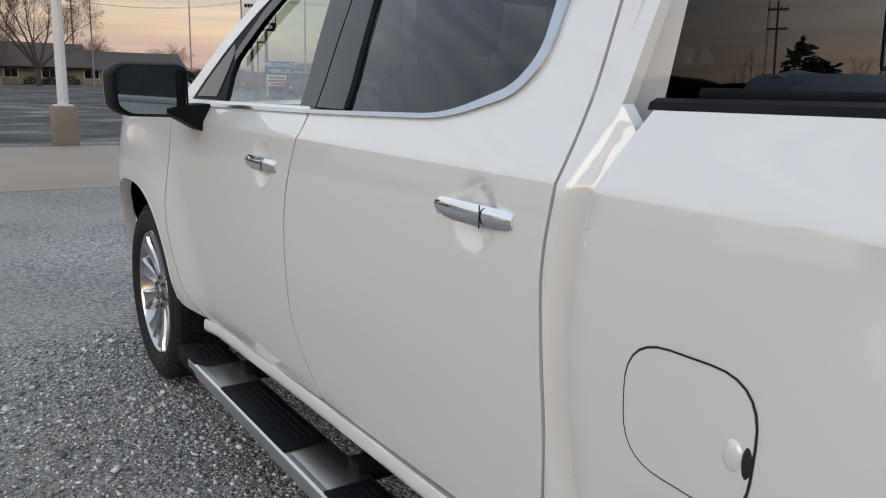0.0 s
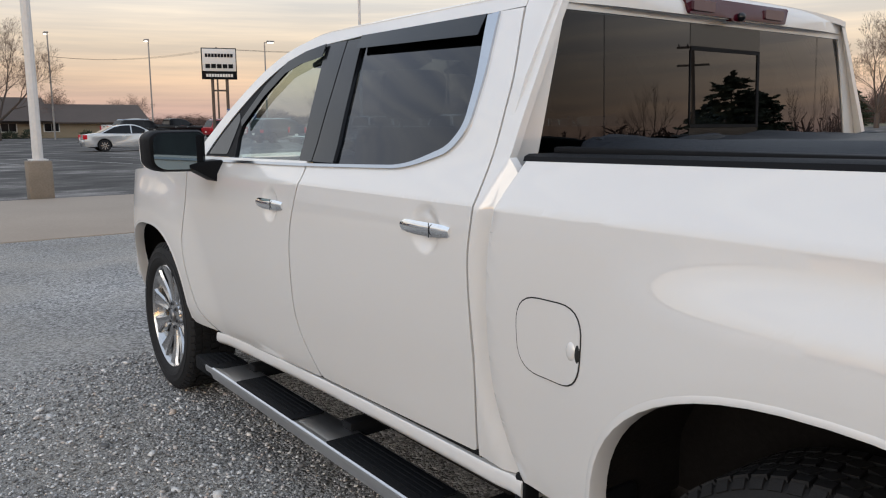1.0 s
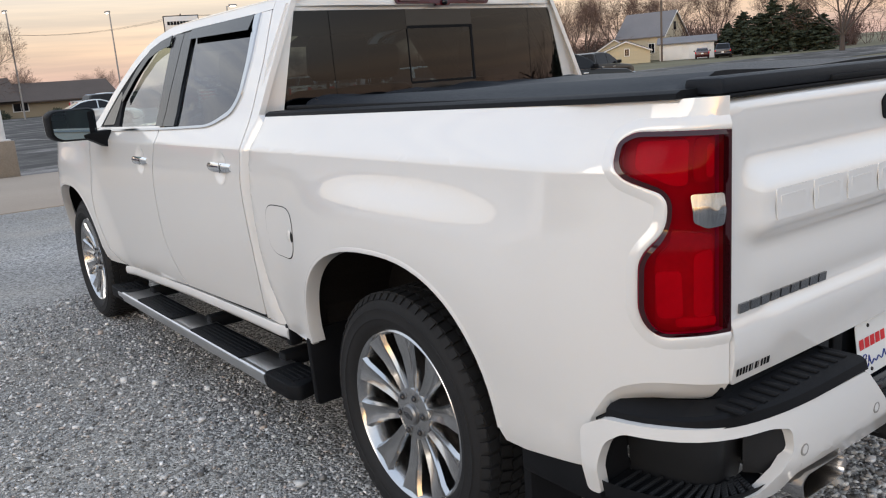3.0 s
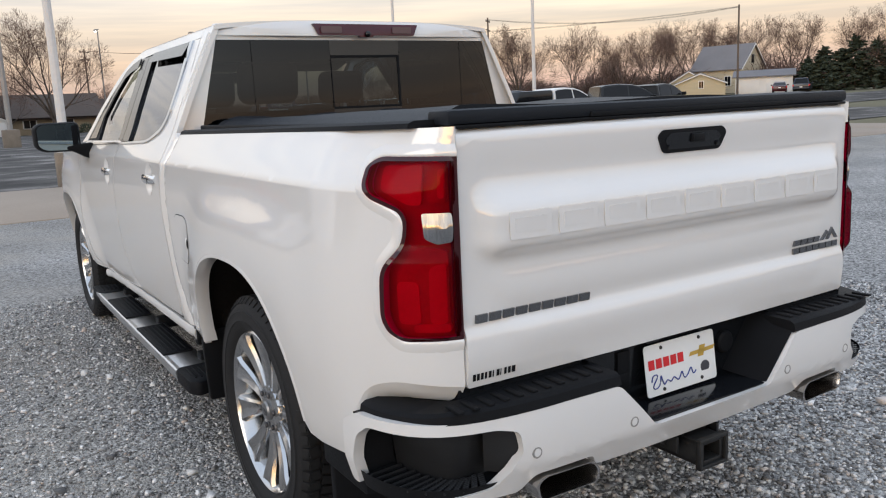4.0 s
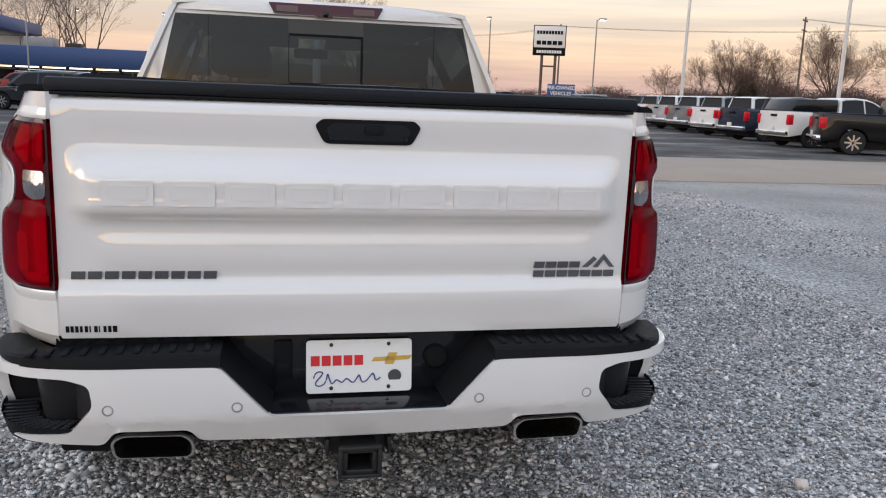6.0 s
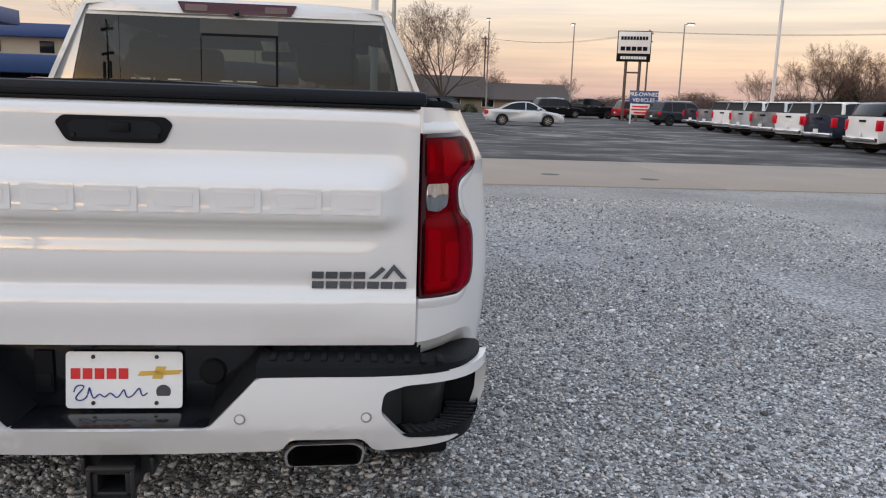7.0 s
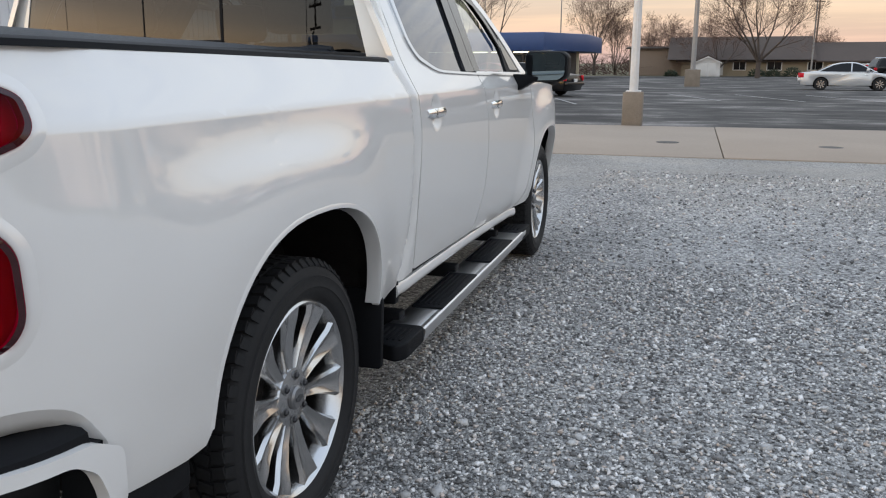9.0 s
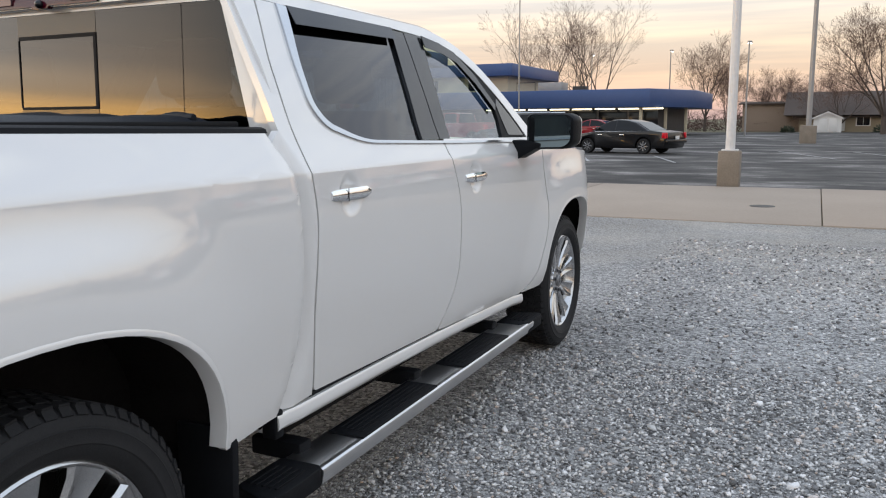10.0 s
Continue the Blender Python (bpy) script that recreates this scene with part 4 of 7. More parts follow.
part("vinyl_sheet", sheet(rounded([(-0.80, -0.99), (0.80, -0.99), (0.80, 0.80), (-0.80, 0.80)], 0.05, 3), cover_map, (0.04, 0.05), (0, 0, -0.03)), VINYL, cover)
part("cover_rail", slab(-0.845, -0.795, -1.0, 0.82, 1.398, 1.418, 0.006), BLACK_PLASTIC, cover)
part("cover_rail", slab(0.795, 0.845, -1.0, 0.82, 1.398, 1.418, 0.006), BLACK_PLASTIC, cover)
part("rear_bar", slab(-0.80, 0.80, -1.062, -0.965, 1.408, 1.446, 0.012), VINYL, cover)
part("seal_strip", slab(-0.785, 0.785, -1.066, -0.98, 1.4005, 1.409, 0.003), BLACK_PLASTIC, cover)
part("rear_bar_lip", slab(-0.36, 0.46, -1.068, -1.0, 1.4095, 1.424, 0.004), BLACK_PLASTIC, cover)
bm = bmesh.new()
pts = [(-0.74 + 0.02 * i, 0.76 + 0.010 * math.sin(i * 0.23), 1.424 + 0.006 * math.sin(i * 0.37)) for i in range(75)]
tube(pts, [0.016 + 0.003 * math.sin(i * 0.31) + 0.002 * math.sin(i * 0.83) for i in range(75)], 8, bm)
part("front_fold", bm, VINYL, cover)

# rear bumper
BX = Curve([(0.0, 0.0), (0.5, 0.5), (0.751, 0.75), (0.889, 0.88), (1.002, 0.955), (1.108, 0.993), (1.218, 1.003)])
BY = Curve([(0.0, -1.172), (0.5, -1.166), (0.751, -1.148), (0.889, -1.108), (1.002, -1.035), (1.108, -0.935), (1.218, -0.825)])


def bumper_map(inset=0.0, flat=0.0):
    def m(p, z):
        a, sgn = abs(p), 1 if p >= 0 else -1
        bulge = 0.020 - 0.9 * (max(z, 0.575) - 0.63) ** 2 - 0.55 * max(0.0, 0.572 - z)
        k = smooth01((a - 0.6) / 0.5)
        return (sgn * (BX(a) - inset * k + bulge * k * 0.5), BY(a) + inset * (1 - k) - bulge * (1 - k), z)
    return m


half = [(0.245, 0.572), (0.375, 0.712), (0.70, 0.715), (1.0, 0.712), (1.150, 0.708), (1.216, 0.672), (1.216, 0.50), (1.176, 0.50), (1.170, 0.590), (1.148, 0.650), (1.10, 0.684), (0.76, 0.684), (0.700, 0.668), (0.692, 0.610), (0.762, 0.526), (0.95, 0.510),
        (0.90, 0.500), (0.68, 0.487), (0.645, 0.534), (0.455, 0.534), (0.43, 0.494), (0.2, 0.488)]
white = [(-a, z) for a, z in half[::-1]] + half
white = rounded([(a, z, min(0.018, 0.4 * min(math.dist((a, z), white[i - 1]), math.dist((a, z), white[(i + 1) % len(white)])))) for i, (a, z) in enumerate(white)], n=4)
bumper = part("rear_bumper", sheet(white, bumper_map(), (0.04, 0.02), lambda p, z: (-0.03 * (1 if p > 0 else -1) * (abs(p) > 0.9), 0.03 if abs(p) < 1.05 else 0.0, 0)), PEARL, truck)
for side in (-1, 1):
    # corner step: dark pocket, floor with grip studs
    ps = [0.705 + 0.47 * i / 16 for i in range(17)]
    out_m, in_m = bumper_map(0.010), bumper_map(0.105)
    for nm, a_m, za, b_m, zb, mt in (("pocket_wall", in_m, 0.47, in_m, 0.71, SATIN_BLACK), ("step_floor", out_m, 0.522, in_m, 0.532, BLACK_PLASTIC),
                                     ("pocket_roof", out_m, 0.700, in_m, 0.700, BLACK_PLASTIC), ("step_lip", out_m, 0.492, out_m, 0.540, BLACK_PLASTIC), ("step_skirt", out_m, 0.492, in_m, 0.47, BLACK_PLASTIC)):
        bm = bmesh.new()
        r0 = [bm.verts.new(a_m(side * p, za)) for p in ps]
        r1 = [bm.verts.new(b_m(side * p, zb)) for p in ps]
        for i in range(16):
            bm.faces.new((r0[i], r0[i + 1], r1[i + 1], r1[i]))
        part(nm, bm, mt, bumper)
    bm = bmesh.new()
    end0, end1 = Vector(bumper_map(0.02)(side * 0.695, 0.61)), Vector(in_m(side * 0.78, 0.61))
    for z0, z1 in ((0.548, 0.70),):
        bm.faces.new([bm.verts.new(v) for v in ((end0.x, end0.y, z0), (end1.x, end1.y, z0), (end1.x, end1.y, z1), (end0.x, end0.y, z1))])
    part("pocket_side", bm, SATIN_BLACK, bumper)
    bm = bmesh.new()
    bm.faces.new([bm.verts.new(v) for v in (out_m(side * 1.178, 0.49), in_m(side * 1.178, 0.49), in_m(side * 1.178, 0.70), out_m(side * 1.178, 0.70))])
    part("pocket_end", bm, BLACK_PLASTIC, bumper)
    stud = None
    for p in range(14):
        for q in range(7):
            a, b = Vector(out_m(side * (0.79 + 0.027 * p), 0.53)), Vector(in_m(side * (0.79 + 0.027 * p), 0.535))
            c = a.lerp(b, 0.10 + 0.13 * q + (0.065 if p % 2 else 0))
            if stud is None:
                stud = part("grip_stud", slab(-0.0085, 0.0085, -0.004, 0.004, -0.004, 0.0055, 0.0016, 1), SATIN_BLACK, bumper, loc=c)
            else:
                o = new("grip_stud", stud.data)
                o.parent, o.location = bumper, c
    # ribbed top pad, wrapped round the corner
    bm = bmesh.new()
    rows = []
    for p in [0.372 + 0.785 * i / 26 for i in range(27)]:
        lift = -0.005 * smooth01((p - 0.4) / 0.5)
        deep = 0.135 - 0.05 * smooth01((p - 0.95) / 0.2)
        slim = 0.020 * smooth01((p - 0.84) / 0.18)
        lift -= 0.5 * slim
        rows.append([bm.verts.new(bumper_map(q + slim)(side * p, z)[:2] + (z + 0.0,)) for q, z in ((0.006, 0.710 + lift * 0.9), (-0.002, 0.716 + lift * 0.9), (0.000, 0.738 + lift), (0.012, 0.746 + lift), (deep, 0.748 + lift), (deep, 0.715))])
    for r0, r1 in zip(rows, rows[1:]):
        for k in range(5):
            bm.faces.new((r0[k], r0[k + 1], r1[k + 1], r1[k]))
    bm.faces.new(rows[0])
    bm.faces.new(rows[-1])
    part("step_pad", bm, BLACK_PLASTIC, bumper)
    for i in range(11):
        a = 0.40 + i * 0.044
        bm = bmesh.new()
        box(bm, a, a + 0.018, -1.146, -1.082, 0.744, 0.7525, 0.004, Matrix.Diagonal((side, 1, 1, 1)) @ pose(0, 0, -0.005 * smooth01((a - 0.4) / 0.5)))
        part("pad_rib", bm, BLACK_PLASTIC, bumper)
    # slanted end of the pad, down into the plate bay
    bm = bmesh.new()
    quad = [(side * 0.38, -1.172, 0.722), (side * 0.245, -1.174, 0.574), (side * 0.235, -1.015, 0.580), (side * 0.36, -1.01, 0.750), (side * 0.40, -1.09, 0.752)]
    bm.faces.new([bm.verts.new(v) for v in quad])
    part("bay_cheek", bm, BLACK_PLASTIC, bumper)
    # parking sensors
    for p in (0.33, 0.655):
        x, y, z = bumper_map()(side * p, 0.603)
        s_ob = part("parking_sensor", lathe([(0.0, -0.002), (0.010, -0.0015), (0.011, 0.004)], 18, "y"), PEARL, bumper, loc=(x, y, z))
        part("sensor_ring", lathe([(0.0115, -0.0015), (0.0145, -0.0015), (0.015, 0.004), (0.0115, 0.004)], 18, "y", True), mat("sensor_seal", (0.25, 0.24, 0.23), 0.5) if side < 0 and p < 0.5 else bpy.data.materials["sensor_seal"], s_ob)
    # tail pipe tips
    def tip(k, y, dz=0.0):
        return [(side * (0.548 + (a - 0.548) * k), y, 0.492 + (b - 0.492) * k + dz) for a, b in rounded([(0.445, 0.462), (0.645, 0.466), (0.655, 0.512), (0.628, 0.528), (0.465, 0.524), (0.440, 0.500)], 0.016, 4)]
    bm = bmesh.new()
    loops = [[bm.verts.new(v) for v in tip(k, y)] for k, y in ((0.95, -0.95), (1.0, -1.15), (1.0, -1.172), (0.93, -1.172), (0.86, -1.15), (0.82, -1.0))]
    for r0, r1 in zip(loops, loops[1:]):
        for i in range(len(r0)):
            bm.faces.new((r0[i], r0[(i + 1) % len(r0)], r1[(i + 1) % len(r0)], r1[i]))
    part("tail_pipe_tip", bm, mat("dulled_chrome", (0.50, 0.48, 0.46), 0.2, 1.0, 0, (60, 0.15), (14, 0.25)) if side < 0 else bpy.data.materials["dulled_chrome"], truck)
    bm = bmesh.new()
    bm.faces.new([bm.verts.new(v) for v in tip(0.83, -1.02)])
    part("tail_pipe_inside", bm, DARK_VOID, truck)
bm = slab(-0.40, 0.40, -1.02, -0.98, 0.56, 0.765, 0.004)
for q in (-1, 1):
    box(bm, min(q * 0.40, q * 0.80), max(q * 0.40, q * 0.80), -1.06, -1.0, 0.70, 0.764)
part("plate_bay", bm, BLACK_GLOSS, bumper)
part("bay_ledge", slab(-0.25, 0.25, -1.172, -1.0, 0.560, 0.576, 0.004), BLACK_GLOSS, bumper)
bm = slab(-0.235, -0.185, -1.030, -1.015, 0.615, 0.735, 0.004)
box(bm, -0.230, -0.190, -1.034, -1.02, 0.63, 0.67, 0.003)
part("bay_socket", bm, BLACK_PLASTIC, bumper)
part("bay_plug", lathe([(0.0, -0.018), (0.030, -0.016), (0.036, -0.010), (0.036, 0.0)], 24, "y"), BLACK_PLASTIC, bumper, loc=(0.235, -1.02, 0.675))
for q in (-0.105, 0.115):
    part("plate_lamp", slab(q - 0.03, q + 0.03, -1.045, -1.02, 0.742, 0.756, 0.004), BLACK_GLOSS, bumper)
bm = prism(rounded([(-0.125, 0.515), (0.125, 0.515), (0.115, 0.455), (0.070, 0.405), (-0.070, 0.405), (-0.115, 0.455)], 0.012, 3), "y", -1.085, -1.06, 0.004)
for q in (-1, 1):
    box(bm, q * 0.042 - 0.008, q * 0.042 + 0.008, -1.175, -0.98, 0.385, 0.460, 0.004)
    box(bm, q * 0.088 - 0.006, q * 0.088 + 0.006, -1.125, -1.06, 0.420, 0.470, 0.004)
box(bm, -0.050, 0.050, -1.175, -0.98, 0.446, 0.462, 0.004)
box(bm, -0.050, 0.050, -1.175, -0.98, 0.383, 0.399, 0.004)
for q in (-1, 1):
    box(bm, q * 0.055 - 0.006, q * 0.055 + 0.006, -1.185, -1.165, 0.380, 0.465, 0.003)
box(bm, -0.061, 0.061, -1.185, -1.165, 0.458, 0.470, 0.003)
box(bm, -0.061, 0.061, -1.185, -1.165, 0.376, 0.388, 0.003)
box(bm, -0.30, 0.30, -1.04, -0.96, 0.44, 0.51, 0.01)
box(bm, -0.045, 0.045, -1.04, -1.0, 0.40, 0.46)
part("tow_hitch", bm, mat("black_steel", (0.02, 0.02, 0.02), 0.45, 0.3, 0, (70, 0.3), (9, 0.3)), truck)

# dealer plate with plain shapes
plate_m = lambda x, z: (x, -1.042 - 0.02 * (0.735 - z) / 0.15, z)
plate = part("licence_plate", sheet(rounded([(-0.146, 0.584), (0.158, 0.584), (0.158, 0.736), (-0.146, 0.736)], 0.012, 4), plate_m, 0.08, (0, 0.002, 0)), mat("plate_white", (0.80, 0.80, 0.78), 0.35, 0, 0.3, (40, 0.02), (6, 0.03)), truck, "white dealer plate with red bars, gold shape and blue strokes")
plate_p = lambda k: (lambda x, z: (x, plate_m(x, z)[1] - k, z))
RED_INK, BLUE_INK, GOLD = mat("red_print", (0.62, 0.015, 0.02), 0.4), mat("blue_print", (0.02, 0.04, 0.22), 0.4), mat("gold_print", (0.62, 0.40, 0.08), 0.35, 0.4)
for i in range(5):
    a = -0.133 + i * 0.031
    part("red_bar", sheet([(a, 0.663), (a + 0.025, 0.663), (a + 0.025, 0.692), (a, 0.692)], plate_p(0.0015), 0.1), RED_INK, plate)
for pts in ([(0.040, 0.672), (0.150, 0.676), (0.158, 0.688), (0.048, 0.684)], [(0.078, 0.664), (0.104, 0.664), (0.116, 0.697), (0.090, 0.697)]):
    part("gold_shape", sheet(pts, plate_p(0.0018 if len(pts) else 0), 0.1), GOLD, plate)
curve = [(-0.125, 0.628), (-0.115, 0.645), (-0.10, 0.640), (-0.12, 0.612), (-0.095, 0.612), (-0.085, 0.640), (-0.075, 0.613), (-0.06, 0.622), (-0.045, 0.615), (-0.03, 0.625), (-0.012, 0.614), (0.004, 0.634), (0.012, 0.616), (0.03, 0.622), (0.045, 0.638), (0.052, 0.620), (0.066, 0.626)]
stroke_x, stroke_z = Curve([(i, p[0]) for i, p in enumerate(curve)]), Curve([(i, p[1]) for i, p in enumerate(curve)])
pen = [(stroke_x(i / 6), stroke_z(i / 6)) for i in range(6 * (len(curve) - 1) + 1)]
part("blue_stroke", tube([(x, plate_m(x, z)[1] - 0.0012, z) for x, z in pen], 0.0020, 5), BLUE_INK, plate)
part("emblem_disc", lathe([(0.0, -0.0015), (0.019, -0.0015), (0.020, 0.001)], 22, "y"), mat("emblem_grey", (0.10, 0.10, 0.11), 0.35, 0.4), plate, loc=(0.108, plate_m(0, 0.628)[1], 0.628))
for x, z in ((-0.075, 0.722), (0.09, 0.722), (-0.075, 0.598), (0.09, 0.598)):
    part("plate_bolt", lathe([(0.0, -0.004), (0.005, -0.003), (0.006, 0.001)], 10, "y"), IRON, plate, loc=(x, plate_m(x, z)[1], z))

# running boards
for side in (-1, 1):
    S = Matrix.Diagonal((side, 1, 1, 1))
    board = part("running_board", box(bmesh.new(), 0.865, 1.018, 0.92, 2.99, 0.292, 0.343, 0.010, S), BRUSHED, truck, "brushed aluminium running board with black treads")
    bm = prism([(1.008, 0.344), (1.024, 0.344), (1.031, 0.339), (1.034, 0.330), (1.026, 0.290), (1.008, 0.288)], "y", 0.92, 2.99)
    bmesh.ops.transform(bm, matrix=S, verts=bm.verts)
    part("board_edge", bm, BRUSHED, board)
    for y0, y1 in ((1.175, 1.775), (2.05, 2.62)):
        part("tread", box(bmesh.new(), 0.885, 1.026, y0, y1, 0.342, 0.352, 0.004, S), BLACK_PLASTIC, board)
        for i in range(5):
            part("tread_rib", box(bmesh.new(), 0.905 + i * 0.022, 0.913 + i * 0.022, y0 + 0.04, y1 - 0.04, 0.350, 0.3555, 0.002, S), BLACK_PLASTIC, board)
    for y0, y1 in ((0.66, 0.935), (2.86, 3.16)):
        cap = prism(rounded([(0.862, y0 + (0.05 if y0 < 1 else 0)), (1.0, y0), (1.030, y0 + 0.05), (1.030, y1 - 0.02), (1.01, y1), (0.862, y1 - (0 if y0 < 1 else 0.05))], 0.02, 3), "z", 0.286, 0.349, 0.008)
        bmesh.ops.transform(cap, matrix=S, verts=cap.verts)
        part("end_cap", cap, BLACK_PLASTIC, board)
        for i in range(5):
            part("tread_rib", box(bmesh.new(), 0.89 + i * 0.024, 0.90 + i * 0.024, y0 + 0.07, y1 - 0.06, 0.346, 0.354, 0.002, S), BLACK_PLASTIC, board)
    for q in (1.02, 1.85, 2.75):
        part("board_bracket", box(bmesh.new(), 0.70, 0.90, q - 0.035, q + 0.035, 0.31, 0.375, 0.01, S), BLACK_PLASTIC, board)
    # mud flaps and sill cap
    flap = prism(rounded([(0.80, 0.30), (0.985, 0.30), (0.995, 0.565), (0.93, 0.60), (0.80, 0.60)], 0.015, 3), "y", 0.548, 0.575, 0.004)
    bmesh.ops.transform(flap, matrix=S, verts=flap.verts)
    part("mud_flap", flap, BLACK_PLASTIC, truck)
    flap = prism(rounded([(0.74, 0.22), (0.935, 0.22), (0.935, 0.60), (0.74, 0.62)], 0.02, 3), "y", -0.565, -0.535, 0.004)
    bmesh.ops.transform(flap, matrix=S, verts=flap.verts)
    part("mud_flap", flap, BLACK_PLASTIC, truck)
    part("lower_valance", box(bmesh.new(), 0.84, 0.965, -0.84, -0.56, 0.44, 0.535, 0.015, S), BLACK_PLASTIC, truck)
    part("sill_bracket", box(bmesh.new(), 0.90, 0.955, 0.79, 0.835, 0.47, 0.56, 0.01, S), BLACK_PLASTIC, truck)

# wing mirrors
for side in (-1, 1):
    S = Matrix.Diagonal((side, 1, 1, 1))
    shell = rounded([(1.035, 1.30, 0.02), (1.06, 1.275, 0.02), (1.25, 1.280, 0.03), (1.293, 1.31, 0.03), (1.297, 1.43, 0.03), (1.26, 1.456, 0.02), (1.06, 1.458, 0.02), (1.035, 1.44, 0.02)], n=4)
    bm = prism(shell, "y", 2.80, 2.94, 0.03)
    for v in bm.verts:
        if v.co.y < 2.86:
            v.co.y -= (v.co.x - 1.166) * 0.10
    bmesh.ops.transform(bm, matrix=S, verts=bm.verts)
    head = part("wing_mirror", bm, BLACK_PLASTIC, truck, "black wing mirror with painted cap")
    bm = prism([(1.166 + (a - 1.166) * 0.98, 1.367 + (b - 1.367) * 0.98) for a, b in shell], "y", 2.90, 2.960, 0.03)
    bmesh.ops.transform(bm, matrix=S, verts=bm.verts)
    part("mirror_cap", bm, PEARL, head)
    bm = bmesh.new()
    bm.faces.new([bm.verts.new((side * (1.166 + (a - 1.166) * 0.90), 2.790 - (a - 1.166) * 0.20, 1.370 + (b - 1.370) * 0.88)) for a, b in shell])
    part("mirror_glass", bm, MIRROR, head)
    bm = prism(rounded([(0.955, 1.215), (0.975, 1.215), (1.10, 1.285), (1.16, 1.30), (1.05, 1.32), (0.94, 1.325)], 0.02, 3), "y", 2.80, 2.93, 0.015)
    bmesh.ops.transform(bm, matrix=S, verts=bm.verts)
    part("mirror_arm", bm, BLACK_PLASTIC, head)


# wheels
def make_wheel():
    hub = new("wheel")
    r = 0.290
    prof = [(r - 0.004, 0.105), (r + 0.010, 0.120), (0.312, 0.131), (0.335, 0.1365), (0.362, 0.135), (0.388, 0.126), (0.402, 0.112), (0.408, 0.095), (0.410, 0.0),
            (0.408, -0.095), (0.402, -0.112), (0.388, -0.126), (0.335, -0.1365), (0.312, -0.130), (r - 0.004, -0.105)]
    tyre = part("tyre", lathe(prof, 84, "x", True), RUBBER, hub)
    bm = bmesh.new()
    for k in range(62):
        a = 360 * k / 62
        for x0, x1, skew, off in ((-0.108, -0.073, 10, 0), (-0.066, -0.026, -14, 2.0), (-0.019, 0.019, 12, 0.6), (0.026, 0.066, -14, 2.6), (0.073, 0.108, 10, 1.2)):
            t = pose(0, 0, 0, a + off) @ pose((x0 + x1) / 2, 0, 0.4115, 0, 0, skew)
            box(bm, (x0 - x1) / 2, (x1 - x0) / 2, -0.0155, 0.0155, -0.006, 0.0055, 0, t)
        for sx in (-1, 1):
            box(bm, -0.012, 0.012, -0.0145, 0.0145, -0.004, 0.004, 0, pose(0, 0, 0, a + 1.2) @ pose(sx * 0.115, 0, 0.4005, 0, sx * 48, 0))
    part("tread", bm, RUBBER, tyre)
    bm = lathe([(0.330, 0.1362), (0.333, 0.1386), (0.337, 0.1378), (0.362, 0.1360), (0.365, 0.1372), (0.368, 0.134)], 72, "x", True)
    part("sidewall_band", bm, RUBBER, tyre)
    rim = part("rim", lathe([(0.290, 0.103), (0.294, 0.113), (0.287, 0.118), (0.279, 0.110), (0.268, 0.085), (0.258, 0.03), (0.255, -0.09), (0.263, -0.11), (0.290, -0.108)], 72, "x", True), ALLOY, hub, "ten-spoke polished alloy rim")
    part("brake_disc", lathe([(0.0, -0.02), (0.17, -0.02), (0.17, 0.0), (0.10, 0.0), (0.09, 0.03), (0.0, 0.03)], 40, "x"), IRON, hub)
    part("caliper", slab(-0.03, 0.035, 0.10, 0.185, -0.075, 0.075, 0.02), IRON, hub)
    # dark disc added behind the spokes, standing in for shade inside the wheel
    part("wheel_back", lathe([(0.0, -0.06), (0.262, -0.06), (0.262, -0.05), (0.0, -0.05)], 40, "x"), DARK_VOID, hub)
    # ten spokes, waisted, with a lowered groove down the middle
    for k in range(10):
        bm = bmesh.new()
        rows = []
        for q, rr in enumerate((0.045, 0.085, 0.14, 0.20, 0.247, 0.281)):
            w = (0.017, 0.021, 0.026, 0.034, 0.045, 0.058)[q]
            x = (0.080, 0.083, 0.087, 0.096, 0.108, 0.112)[q]
            g = (0.002, 0.006, 0.010, 0.012, 0.010, 0.005)[q]
            rows.append([bm.verts.new(v) for v in ((x - 0.045, -w, rr), (x - 0.012, -w, rr), (x, -w * 0.78, rr), (x - g, -w * 0.18, rr), (x - g, w * 0.18, rr), (x, w * 0.78, rr), (x - 0.012, w, rr), (x - 0.045, w, rr))])
        for r0, r1 in zip(rows, rows[1:]):
            for i in range(8):
                bm.faces.new((r0[i], r0[(i + 1) % 8], r1[(i + 1) % 8], r1[i]))
        bm.faces.new(rows[0])
        bm.faces.new(rows[-1])
        bmesh.ops.transform(bm, matrix=pose(0, 0, 0, 36 * k + 8), verts=bm.verts)
        part("spoke", bm, ALLOY, rim, smooth=28)
    part("hub_disc", lathe([(0.0, 0.088), (0.060, 0.088), (0.088, 0.082), (0.094, 0.07), (0.094, 0.03)], 40, "x"), ALLOY, rim)
    cap = part("centre_cap", lathe([(0.0, 0.104), (0.030, 0.102), (0.036, 0.096), (0.037, 0.085)], 30, "x"), ALLOY_DARK, rim)
    bm = prism([(-0.020, -0.006), (-0.007, -0.006), (-0.007, -0.010), (0.007, -0.010), (0.007, -0.006), (0.022, -0.006), (0.018, 0.006), (0.007, 0.006), (0.007, 0.010), (-0.007, 0.010), (-0.007, 0.006), (-0.022, 0.006)], "x", 0.1035, 0.1055)
    part("cap_emblem", bm, BADGE, cap)
